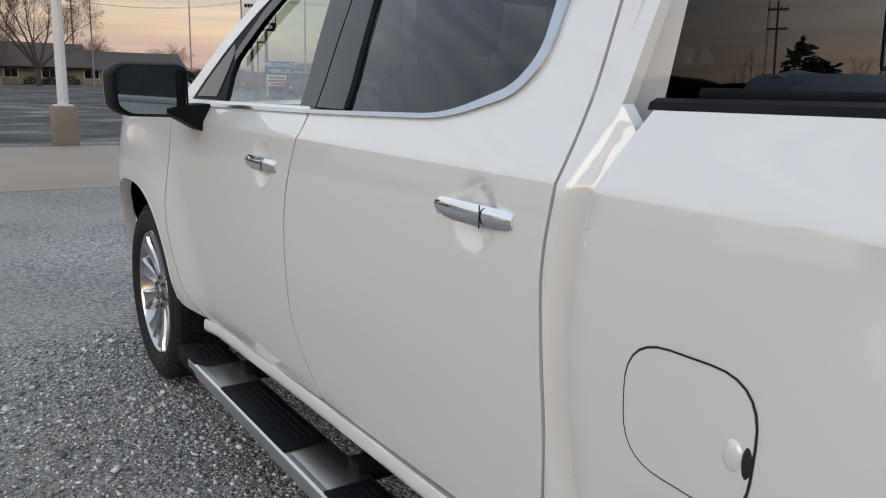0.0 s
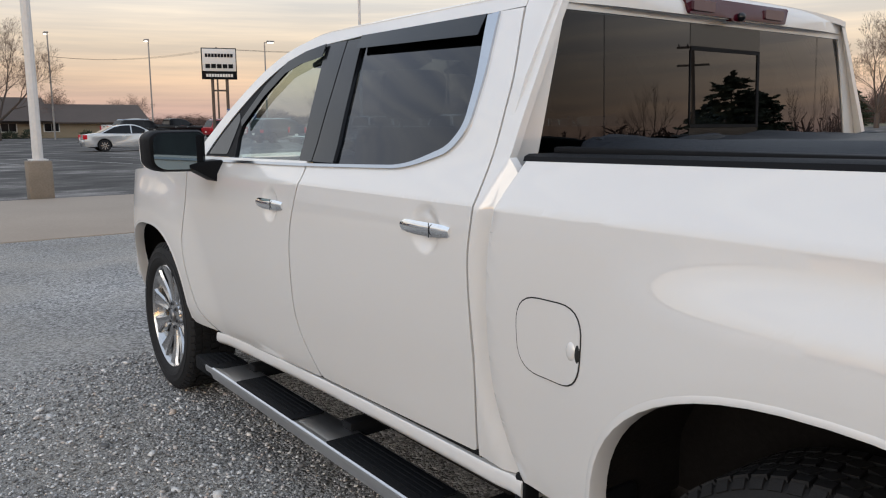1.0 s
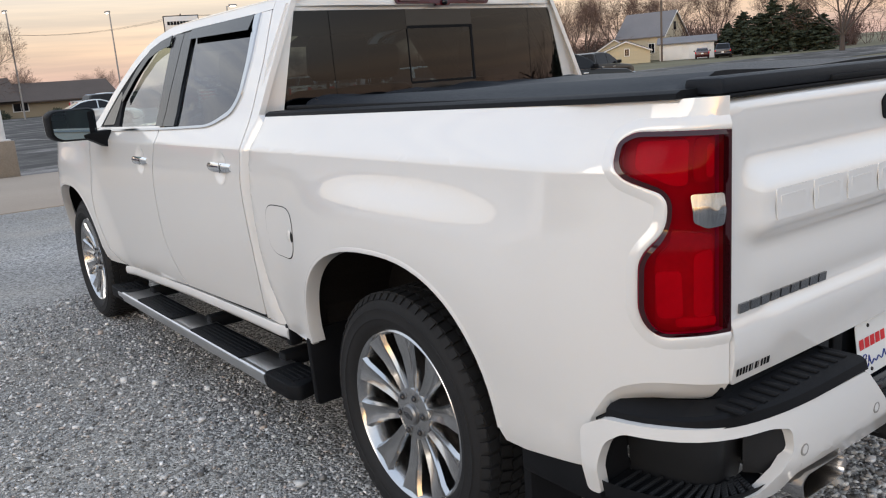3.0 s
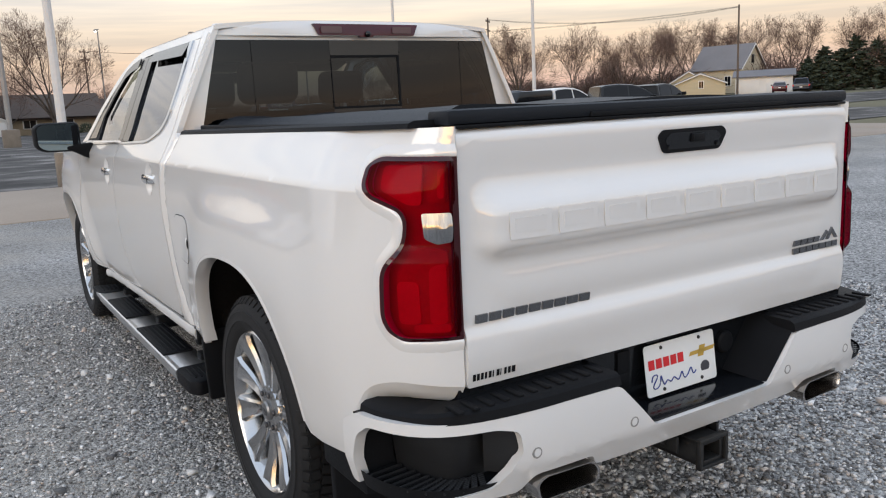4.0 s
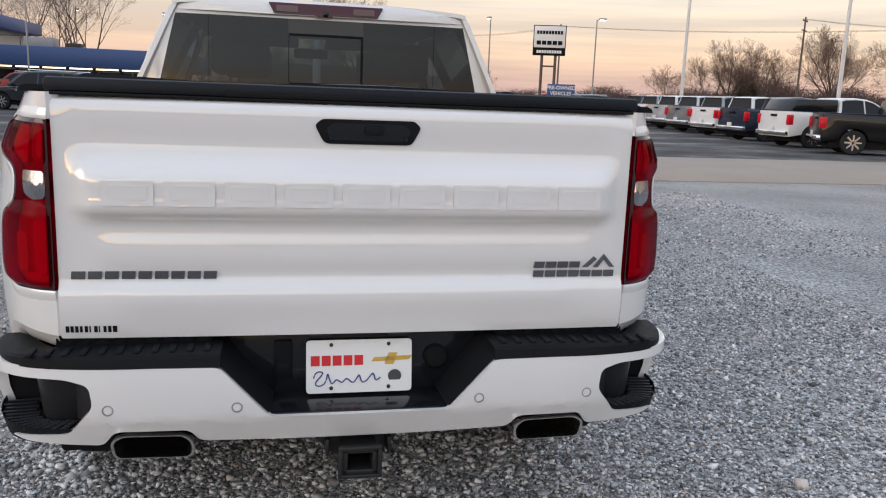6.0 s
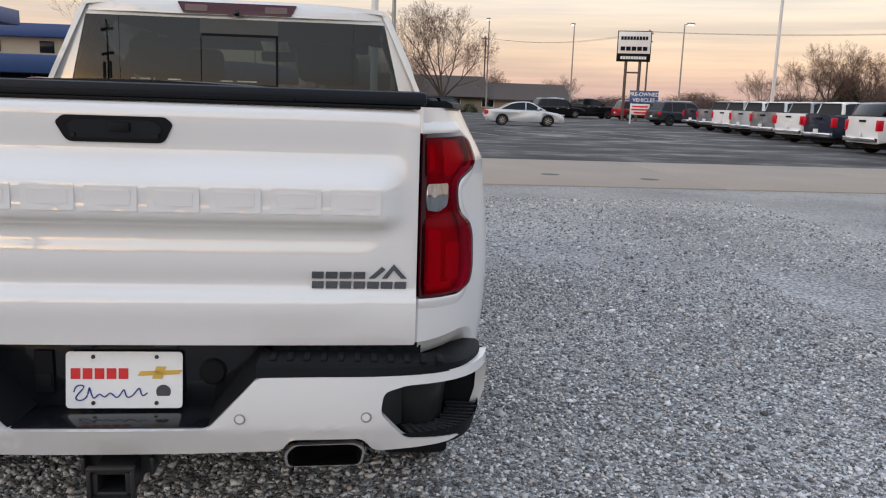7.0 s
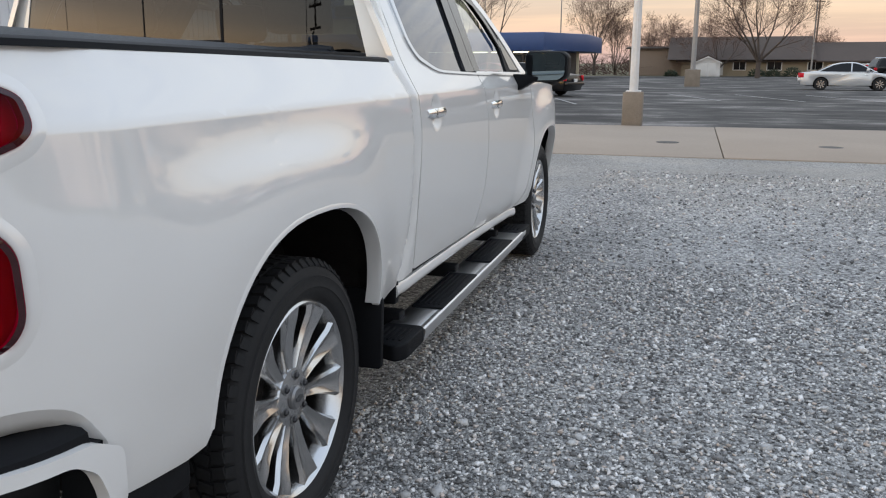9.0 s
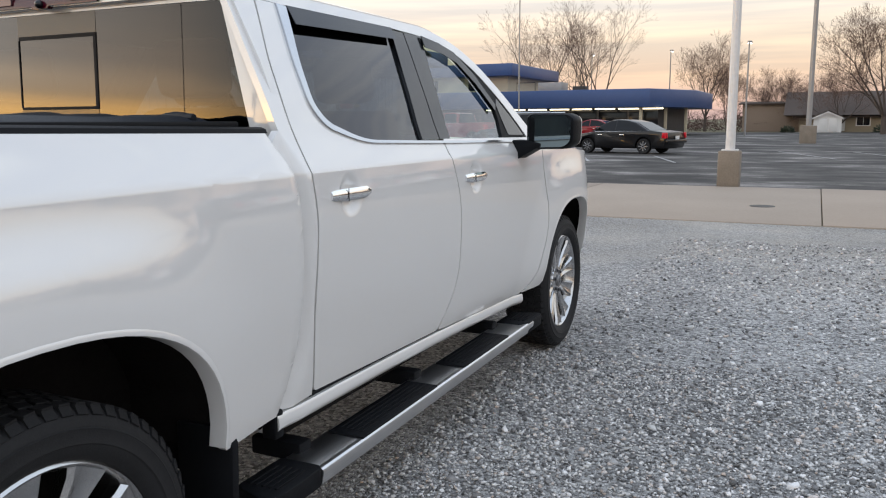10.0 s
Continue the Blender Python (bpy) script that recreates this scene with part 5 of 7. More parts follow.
    for k in range(6):
        nut = lathe([(0.0, 0.0985), (0.006, 0.098), (0.0095, 0.095), (0.0105, 0.08)], 6, "x")
        bmesh.ops.translate(nut, verts=nut.verts, vec=(0, 0.066 * math.cos(radians(60 * k + 20)), 0.066 * math.sin(radians(60 * k + 20))))
        part("wheel_nut", nut, mat("dark_nut", (0.06, 0.06, 0.065), 0.3, 0.8) if k == 0 else bpy.data.materials["dark_nut"], rim)
        pit = lathe([(0.0, 0.0885), (0.0155, 0.0885), (0.016, 0.08)], 16, "x")
        bmesh.ops.translate(pit, verts=pit.verts, vec=(0, 0.066 * math.cos(radians(60 * k + 20)), 0.066 * math.sin(radians(60 * k + 20))))
        part("nut_pit", pit, ALLOY_DARK, rim)
    return hub


wheel = make_wheel()
spots = [(1, 0.0, 0), (1, AXLE_F, 24), (-1, 0.0, 11), (-1, AXLE_F, 40)]
for i, (side, y, spin) in enumerate(spots):
    m = pose(side * 0.842, y, WHEEL_Z, spin if side > 0 else -spin, 0, 0 if side > 0 else 180)
    w = wheel if i == 0 else copy_thing(wheel, m)
    w.matrix_basis = m
    w.parent = truck

# cabin
for x in (-0.42, 0.42):
    for y, h in ((2.25, 1.0), (1.28, 0.98)):
        bm = slab(x - 0.26, x + 0.26, y - 0.05, y + 0.5, 0.70, 0.86, 0.06, 3)
        seat_ob = part("seat", bm, SEAT, truck)
        bm = bmesh.new()
        box(bm, -0.25, 0.25, -0.07, 0.07, 0, 0.66, 0.06, pose(x, y - 0.02, 0.82, 12), 3)
        part("backrest", bm, SEAT, seat_ob)
        bm = bmesh.new()
        box(bm, -0.15, 0.15, -0.05, 0.05, 0.0, 0.20, 0.05, pose(x, y - 0.155, 1.50, 8), 3)
        part("headrest", bm, SEAT, seat_ob)
        part("headrest_post", tube([(x - 0.05, y - 0.14, 1.42), (x - 0.05, y - 0.15, 1.53)], 0.008, 6), CHROME, seat_ob)
part("dashboard", box(bmesh.new(), -0.85, 0.85, 2.95, 3.35, 0.95, 1.31, 0.07, None, 3), BLACK_PLASTIC, truck)
bm = bmesh.new()
ringpts = [Matrix.Translation((-0.40, 2.72, 1.22)) @ pose(0, 0, 0, 62) @ Vector((0.19 * math.cos(2 * math.pi * k / 28), 0.19 * math.sin(2 * math.pi * k / 28), 0)) for k in range(29)]
tube(ringpts, 0.016, 8, bm)
tube([ringpts[0], (-0.40, 2.74, 1.21), ringpts[14]], 0.020, 6, bm)
tube([(-0.40, 2.74, 1.21), ringpts[21]], 0.020, 6, bm)
part("steering_wheel", bm, BLACK_PLASTIC, truck)
part("headliner", slab(-0.70, 0.70, 1.0, 2.55, 1.79, 1.80), HEADLINER, truck)
for x in (-0.36, 0.36):
    part("sun_visor", box(bmesh.new(), -0.27, 0.27, -0.085, 0.085, -0.012, 0.012, 0.01, pose(x, 2.49, 1.755, -14)), HEADLINER, truck)
part("cabin_mirror", box(bmesh.new(), -0.12, 0.12, 2.66, 2.69, 1.66, 1.73, 0.015), BLACK_PLASTIC, truck)


# ---- ground ----
def far_z(x, y):
    """The land rises gently away from the lot."""
    return 0.004 * max(0.0, y - 20) + 0.012 * max(0.0, x - 25)


def land(x0, x1, y0, y1, z, nx, ny):
    xs = sorted({x0 + (x1 - x0) * i / nx for i in range(nx + 1)} | ({25.0} if x0 < 25 < x1 else set()))
    ys = sorted({y0 + (y1 - y0) * i / ny for i in range(ny + 1)} | ({20.0} if y0 < 20 < y1 else set()))
    bm = bmesh.new()
    g = [[bm.verts.new((x, y, z + far_z(x, y))) for x in xs] for y in ys]
    for j in range(len(ys) - 1):
        for i in range(len(xs) - 1):
            bm.faces.new((g[j][i], g[j][i + 1], g[j + 1][i + 1], g[j + 1][i]))
    return bm


def nodes_of(m):
    n, l = m.node_tree.nodes, m.node_tree.links
    return n, l, n["Principled BSDF"]


# crushed limestone between the loose stones
GRAVEL = bpy.data.materials.new("crushed_stone_bed")
GRAVEL.use_nodes = True
n, l, b = nodes_of(GRAVEL)
tc = n.new("ShaderNodeTexCoord")
big, fine, cell, cell2 = (n.new("ShaderNodeTexNoise"), n.new("ShaderNodeTexNoise"), n.new("ShaderNodeTexVoronoi"), n.new("ShaderNodeTexVoronoi"))
big.inputs["Scale"].default_value, big.inputs["Detail"].default_value = 0.55, 5
fine.inputs["Scale"].default_value = 160
cell.inputs["Scale"].default_value, cell2.inputs["Scale"].default_value = 62, 120
for t in (big, fine, cell, cell2):
    l.new(tc.outputs["Object"], t.inputs["Vector"])
stone_tone = n.new("ShaderNodeValToRGB")
e = stone_tone.color_ramp.elements
e[0].position, e[0].color = 0.0, (0.13, 0.125, 0.12, 1)
e[1].position, e[1].color = 1.0, (0.72, 0.70, 0.68, 1)
for at, c in ((0.3, (0.29, 0.28, 0.27)), (0.55, (0.42, 0.41, 0.40)), (0.8, (0.53, 0.51, 0.49))):
    e.new(at).color = (*c, 1)
sepc = n.new("ShaderNodeSeparateColor")
l.new(cell.outputs["Color"], sepc.inputs[0])
l.new(sepc.outputs[0], stone_tone.inputs[0])
tone = n.new("ShaderNodeMapRange")
tone.inputs["From Min"].default_value, tone.inputs["From Max"].default_value, tone.inputs["To Min"].default_value, tone.inputs["To Max"].default_value = 0.3, 0.7, 0.80, 1.28
l.new(big.outputs["Fac"], tone.inputs["Value"])
hs = n.new("ShaderNodeHueSaturation")
fines, fine2, where = n.new("ShaderNodeValToRGB"), n.new("ShaderNodeTexNoise"), n.new("ShaderNodeSeparateXYZ")
fine2.inputs["Scale"].default_value, fine2.inputs["Detail"].default_value, fine2.inputs["Roughness"].default_value = 75, 8, 0.75
l.new(tc.outputs["Object"], fine2.inputs["Vector"])
l.new(tc.outputs["Object"], where.inputs[0])
e = fines.color_ramp.elements
e[0].position, e[0].color = 0.36, (0.14, 0.127, 0.11, 1)
e[1].position, e[1].color = 0.66, (0.68, 0.63, 0.56, 1)
e.new(0.5).color = (0.37, 0.335, 0.29, 1)
l.new(fine2.outputs["Fac"], fines.inputs[0])
side_of = n.new("ShaderNodeMapRange")
side_of.inputs["From Min"].default_value, side_of.inputs["From Max"].default_value, side_of.inputs["To Min"].default_value, side_of.inputs["To Max"].default_value = 0.2, -1.6, -0.35, 1.05
side_of.clamp = False
l.new(where.outputs["X"], side_of.inputs["Value"])
patchy = n.new("ShaderNodeTexNoise")
patchy.inputs["Scale"].default_value, patchy.inputs["Detail"].default_value = 1.1, 6
l.new(tc.outputs["Object"], patchy.inputs["Vector"])
packed = n.new("ShaderNodeMath")
packed.operation, packed.use_clamp = "MULTIPLY_ADD", True
packed.inputs[1].default_value = 2.4
shift = n.new("ShaderNodeMath")
shift.operation = "MINIMUM"
shift.inputs[1].default_value = 1.0
far_of = n.new("ShaderNodeMapRange")
far_of.inputs["From Min"].default_value, far_of.inputs["From Max"].default_value, far_of.inputs["To Min"].default_value, far_of.inputs["To Max"].default_value = 3.5, 8.5, -0.35, 0.9
l.new(where.outputs["Y"], far_of.inputs["Value"])
either = n.new("ShaderNodeMath")
either.operation = "MAXIMUM"
l.new(side_of.outputs[0], either.inputs[0])
l.new(far_of.outputs[0], either.inputs[1])
l.new(either.outputs[0], shift.inputs[0])
level = n.new("ShaderNodeMath")
level.operation = "SUBTRACT"
level.inputs[1].default_value = 1.45
l.new(shift.outputs[0], level.inputs[0])
l.new(patchy.outputs["Fac"], packed.inputs[0])
l.new(level.outputs[0], packed.inputs[2])
bed_mix = n.new("ShaderNodeMix")
bed_mix.data_type = "RGBA"
thin = n.new("ShaderNodeMath")
thin.operation = "MULTIPLY"
thin.inputs[1].default_value = 0.72
l.new(packed.outputs[0], thin.inputs[0])
l.new(thin.outputs[0], bed_mix.inputs["Factor"])
l.new(stone_tone.outputs[0], bed_mix.inputs["A"])
l.new(fines.outputs[0], bed_mix.inputs["B"])
l.new(bed_mix.outputs["Result"], hs.inputs["Color"])
l.new(tone.outputs[0], hs.inputs["Value"])
l.new(hs.outputs[0], b.inputs["Base Color"])
b.inputs["Roughness"].default_value = 0.88
hsum = n.new("ShaderNodeMath")
hsum.operation = "MULTIPLY_ADD"
l.new(cell2.outputs["Distance"], hsum.inputs[0])
hsum.inputs[1].default_value = -0.5
inv = n.new("ShaderNodeMath")
inv.operation = "MULTIPLY"
inv.inputs[1].default_value = -1.0
l.new(cell.outputs["Distance"], inv.inputs[0])
l.new(inv.outputs[0], hsum.inputs[2])
bp = n.new("ShaderNodeBump")
bp.inputs["Strength"].default_value, bp.inputs["Distance"].default_value = 0.9, 0.03
l.new(hsum.outputs[0], bp.inputs["Height"])
l.new(bp.outputs[0], b.inputs["Normal"])

# worn asphalt with pale, drawn-out wear and sealed cracks
ASPHALT = bpy.data.materials.new("worn_asphalt")
ASPHALT.use_nodes = True
n, l, b = nodes_of(ASPHALT)
tc, mp = n.new("ShaderNodeTexCoord"), n.new("ShaderNodeMapping")
mp.inputs["Scale"].default_value = (0.30, 0.48, 1)
l.new(tc.outputs["Object"], mp.inputs[0])
wear, grit, patch = (n.new("ShaderNodeTexNoise") for _ in range(3))
wear.inputs["Scale"].default_value, wear.inputs["Detail"].default_value, wear.inputs["Roughness"].default_value = 0.9, 9, 0.66
grit.inputs["Scale"].default_value = 60
patch.inputs["Scale"].default_value, patch.inputs["Detail"].default_value = 0.10, 3
l.new(mp.outputs[0], wear.inputs["Vector"])
l.new(tc.outputs["Object"], grit.inputs["Vector"])
l.new(tc.outputs["Object"], patch.inputs["Vector"])
r = n.new("ShaderNodeValToRGB")
e = r.color_ramp.elements
e[0].position, e[0].color = 0.40, (0.043, 0.040, 0.038, 1)
e[1].position, e[1].color = 0.68, (0.31, 0.285, 0.265, 1)
e.new(0.54).color = (0.100, 0.093, 0.087, 1)
mixw = n.new("ShaderNodeMath")
mixw.operation = "MULTIPLY_ADD"
l.new(grit.outputs["Fac"], mixw.inputs[0])
mixw.inputs[1].default_value = 0.16
add2 = n.new("ShaderNodeMath")
add2.operation = "ADD"
add2.inputs[1].default_value = -0.08
l.new(wear.outputs["Fac"], add2.inputs[0])
l.new(add2.outputs[0], mixw.inputs[2])
l.new(mixw.outputs[0], r.inputs[0])
hs = n.new("ShaderNodeHueSaturation")
tone = n.new("ShaderNodeMapRange")
tone.inputs["From Min"].default_value, tone.inputs["From Max"].default_value, tone.inputs["To Min"].default_value, tone.inputs["To Max"].default_value = 0.3, 0.7, 0.8, 1.2
l.new(patch.outputs["Fac"], tone.inputs["Value"])
l.new(tone.outputs[0], hs.inputs["Value"])
l.new(r.outputs[0], hs.inputs["Color"])
l.new(hs.outputs[0], b.inputs["Base Color"])
b.inputs["Roughness"].default_value = 0.86
b.inputs["Specular IOR Level"].default_value = 0.15

GRASS = mat("dormant_grass", (0.12, 0.105, 0.055), 0.95, grain=(9, 0.35), stain=(0.12, 0.35), bump=(14, 0.5))
CONCRETE = mat("apron_concrete", (0.30, 0.242, 0.19), 0.85, grain=(26, 0.14), stain=(0.5, 0.16), bump=(70, 0.25), spread=0.05)
CONC_BASE = mat("pole_base_concrete", (0.22, 0.18, 0.14), 0.9, grain=(30, 0.25), stain=(3, 0.3), bump=(60, 0.4))

tagged(part("ground", land(-900, 900, -900, 1300, -0.035, 60, 60), GRASS), "dormant grassland round the car lot", "ground", kind="structure")
tagged(part("gravel_lot", land(-45, 60, -60, 10.9, -0.006, 35, 24), GRAVEL), "grey crushed stone parking area", "gravel", kind="structure")
lot = tagged(part("parking_lot", land(-70, 44, 17.0, 90, -0.008, 30, 30), ASPHALT), "worn grey asphalt parking lot", "asphalt", kind="structure")
tagged(part("road", land(44, 400, 30, 47, 0.004, 40, 4), ASPHALT), "grey asphalt side road", "road", kind="structure")
LINE = mat("worn_line_paint", (0.34, 0.33, 0.32), 0.85, grain=(5, 0.5), stain=(0.7, 0.4))
for x, y, ln in ((6.0, 31, 7), (9.0, 31, 7), (12.0, 31, 7), (15.0, 31, 7), (3.0, 31, 7), (-2, 27, 5), (-5, 27, 5)):
    w = bmesh.new()
    box(w, -0.05, 0.05, 0, ln, far_z(x, y) + 0.012, far_z(x, y) + 0.016, 0, pose(x, y, 0, 0, 0, 18))
    bmesh.ops.rotate(w, verts=w.verts, cent=(x, y, 0), matrix=Matrix.Rotation(radians(0.2), 3, "X"))
    part("painted_line", w, LINE, lot)
apron = thing("pavement", "tan concrete driveway strip along the gravel", "pavement", kind="structure")
slab_mesh = None
for i in range(20):
    x0 = -32 + i * 4.6
    bm = slab(-2.292, 2.292, -3.25, 3.25, -0.10, 0.012, 0.012)
    if slab_mesh is None:
        first = part("concrete_slab", bm, CONCRETE, apron)
        slab_mesh = first.data
        piece = first
    else:
        bm.free()
        piece = new("concrete_slab", slab_mesh)
        piece.parent = apron
    piece.location = (x0, 14.05 + random.uniform(-0.02, 0.02), random.uniform(-0.004, 0.004))
for x, y in ((4.3, 13.0), (6.2, 12.4), (1.6, 13.2)):
    part("drain_cover", lathe([(0.0, 0.016), (0.20, 0.016), (0.21, 0.0)], 20, "z"), IRON, apron, loc=(x, y, 0.0))

# loose stones near the truck
def stones(count, x0, x1, y0, y1, big_share, fine=1.0, seed=7):
    v = np.array([(x, y, z) for x in (-1, 1) for y in (-1, 1) for z in (-1, 1)], float) * 0.66
    f = np.array([(0, 1, 3), (0, 3, 2), (4, 6, 7), (4, 7, 5), (0, 4, 5), (0, 5, 1), (2, 3, 7), (2, 7, 6), (0, 2, 6), (0, 6, 4), (1, 5, 7), (1, 7, 3)])
    k = len(v)
    rng = np.random.default_rng(seed)
    size = (rng.gamma(5.0, 0.00135, count) + 0.0032) * fine
    size[rng.random(count) < big_share] *= 1.35 / fine
    scale = size[:, None] * rng.uniform((0.75, 0.75, 0.4), (1.35, 1.35, 0.8), (count, 3))
    p = (np.repeat(v[None], count, 0) * (1 + rng.uniform(-0.42, 0.34, (count, k, 1))) + rng.uniform(-0.16, 0.16, (count, k, 3))) * scale[:, None, :]
    a, tilt = rng.uniform(0, 2 * np.pi, count), rng.uniform(-0.8, 0.8, count)
    c, s, ct, st = np.cos(a), np.sin(a), np.cos(tilt), np.sin(tilt)
    y1_, z1_ = p[..., 1] * ct[:, None] - p[..., 2] * st[:, None], p[..., 1] * st[:, None] + p[..., 2] * ct[:, None]
    x2, y2 = p[..., 0] * c[:, None] - y1_ * s[:, None], p[..., 0] * s[:, None] + y1_ * c[:, None]
    px, py = rng.uniform(x0, x1, count), rng.uniform(y0, y1, count)
    under = (np.abs(px) < 0.72) & (py > 0.1) & (py < 4.2)
    px[under] += np.where(px[under] > 0, 0.8, -0.8)
    out = np.stack([x2 + px[:, None], y2 + py[:, None], z1_ + (size * 0.22)[:, None] - 0.004], -1)
    me = bpy.data.meshes.new("loose_stones")
    me.vertices.add(count * k)
    me.vertices.foreach_set("co", out.reshape(-1).astype(np.float32))
    idx = (f[None] + (np.arange(count) * k)[:, None, None]).reshape(-1)
    me.loops.add(len(idx))
    me.loops.foreach_set("vertex_index", idx.astype(np.int32))
    me.polygons.add(len(idx) // 3)
    me.polygons.foreach_set("loop_start", np.arange(0, len(idx), 3, dtype=np.int32))
    me.update()
    return me


STONE = bpy.data.materials.new("limestone_chips")
STONE.use_nodes = True
n, l, b = nodes_of(STONE)
geo, r = n.new("ShaderNodeNewGeometry"), n.new("ShaderNodeValToRGB")
e = r.color_ramp.elements
e[0].position, e[0].color = 0.0, (0.085, 0.082, 0.08, 1)
e[1].position, e[1].color = 1.0, (0.80, 0.78, 0.76, 1)
for at, c in ((0.25, (0.23, 0.222, 0.216)), (0.5, (0.42, 0.41, 0.40)), (0.7, (0.57, 0.55, 0.525)), (0.86, (0.72, 0.70, 0.685)), (0.93, (0.46, 0.37, 0.31))):
    e.new(at).color = (*c, 1)
l.new(geo.outputs["Random Per Island"], r.inputs[0])
nz = n.new("ShaderNodeTexNoise")
nz.inputs["Scale"].default_value = 150
tc = n.new("ShaderNodeTexCoord")
l.new(tc.outputs["Object"], nz.inputs["Vector"])
hs, mr = n.new("ShaderNodeHueSaturation"), n.new("ShaderNodeMapRange")
mr.inputs["To Min"].default_value, mr.inputs["To Max"].default_value = 0.86, 1.38
l.new(nz.outputs["Fac"], mr.inputs["Value"])
l.new(mr.outputs[0], hs.inputs["Value"])
l.new(r.outputs[0], hs.inputs["Color"])
l.new(hs.outputs[0], b.inputs["Base Color"])
b.inputs["Roughness"].default_value = 0.8
for nm, args in (("gravel", (52000, 0.80, 4.0, -2.2, 3.6, 0.012, 0.72, 7)), ("gravel", (23000, -2.4, 0.80, -2.8, 0.1, 0.05, 0.95, 8)),
                 ("gravel", (34000, -4.0, -0.72, -1.4, 4.6, 0.03, 0.62, 9)), ("gravel", (10000, 0.9, 6.5, 3.6, 9.0, 0.05, 1.0, 10))):
    me = stones(*args)
    me.materials.append(STONE)
    tagged(new(nm, me), "loose grey crushed stones on the lot", "gravel", kind="stuff")


# ---- buildings, poles, signs ----
TAN_WALL = mat("tan_wall", (0.30, 0.24, 0.165), 0.85, grain=(8, 0.08), stain=(0.6, 0.15))
CREAM = mat("cream_siding", (0.50, 0.43, 0.31), 0.8, grain=(8, 0.05), stain=(0.6, 0.1), stretch=(0.2, 0.2, 3))
BROWN_ROOF = mat("brown_shingle_roof", (0.075, 0.056, 0.046), 0.9, grain=(7, 0.25), stain=(0.4, 0.2), bump=(10, 0.4))
TAN_BRICK = mat("tan_brick", (0.26, 0.19, 0.14), 0.85, grain=(14, 0.2), stain=(0.5, 0.15))
BLUE_METAL = mat("blue_metal_fascia", (0.035, 0.075, 0.20), 0.42, 0.1, 0, (6, 0.06), (0.4, 0.12))
GREY_ROOF = mat("grey_shingle_roof", (0.17, 0.165, 0.17), 0.9, grain=(7, 0.2), stain=(0.4, 0.15))
WHITE_METAL = mat("white_ribbed_metal", (0.66, 0.67, 0.69), 0.5, 0, 0, (6, 0.05), (0.5, 0.1))
YELLOW_SIDING = mat("pale_yellow_siding", (0.50, 0.42, 0.28), 0.8, grain=(8, 0.05), stain=(0.6, 0.1), stretch=(0.2, 0.2, 4))
WHITE_TRIM = mat("white_trim", (0.72, 0.70, 0.67), 0.6, grain=(20, 0.04), stain=(1, 0.06))
DARK_GLASS = mat("dark_window_glass", (0.010, 0.011, 0.013), 0.10, 0, 0.0, (3, 0.1), (0.5, 0.2), spec=0.22)
POLE_WHITE = mat("white_pole_paint", (0.62, 0.60, 0.58), 0.55, grain=(12, 0.08), stain=(1.5, 0.15))
POLE_GREY = mat("galvanised_pole", (0.30, 0.29, 0.28), 0.5, 0.4, 0, (12, 0.1), (1.5, 0.15))
WOOD_POLE = mat("weathered_pole_wood", (0.13, 0.10, 0.08), 0.9, grain=(20, 0.3), stain=(1, 0.2), stretch=(1, 1, 0.1))
LAMP_LIT = glow("lamp_lit", (1.0, 0.93, 0.80), 4.0)
FLUO = glow("fluorescent_tube", (1.0, 0.86, 0.62), 2.5)


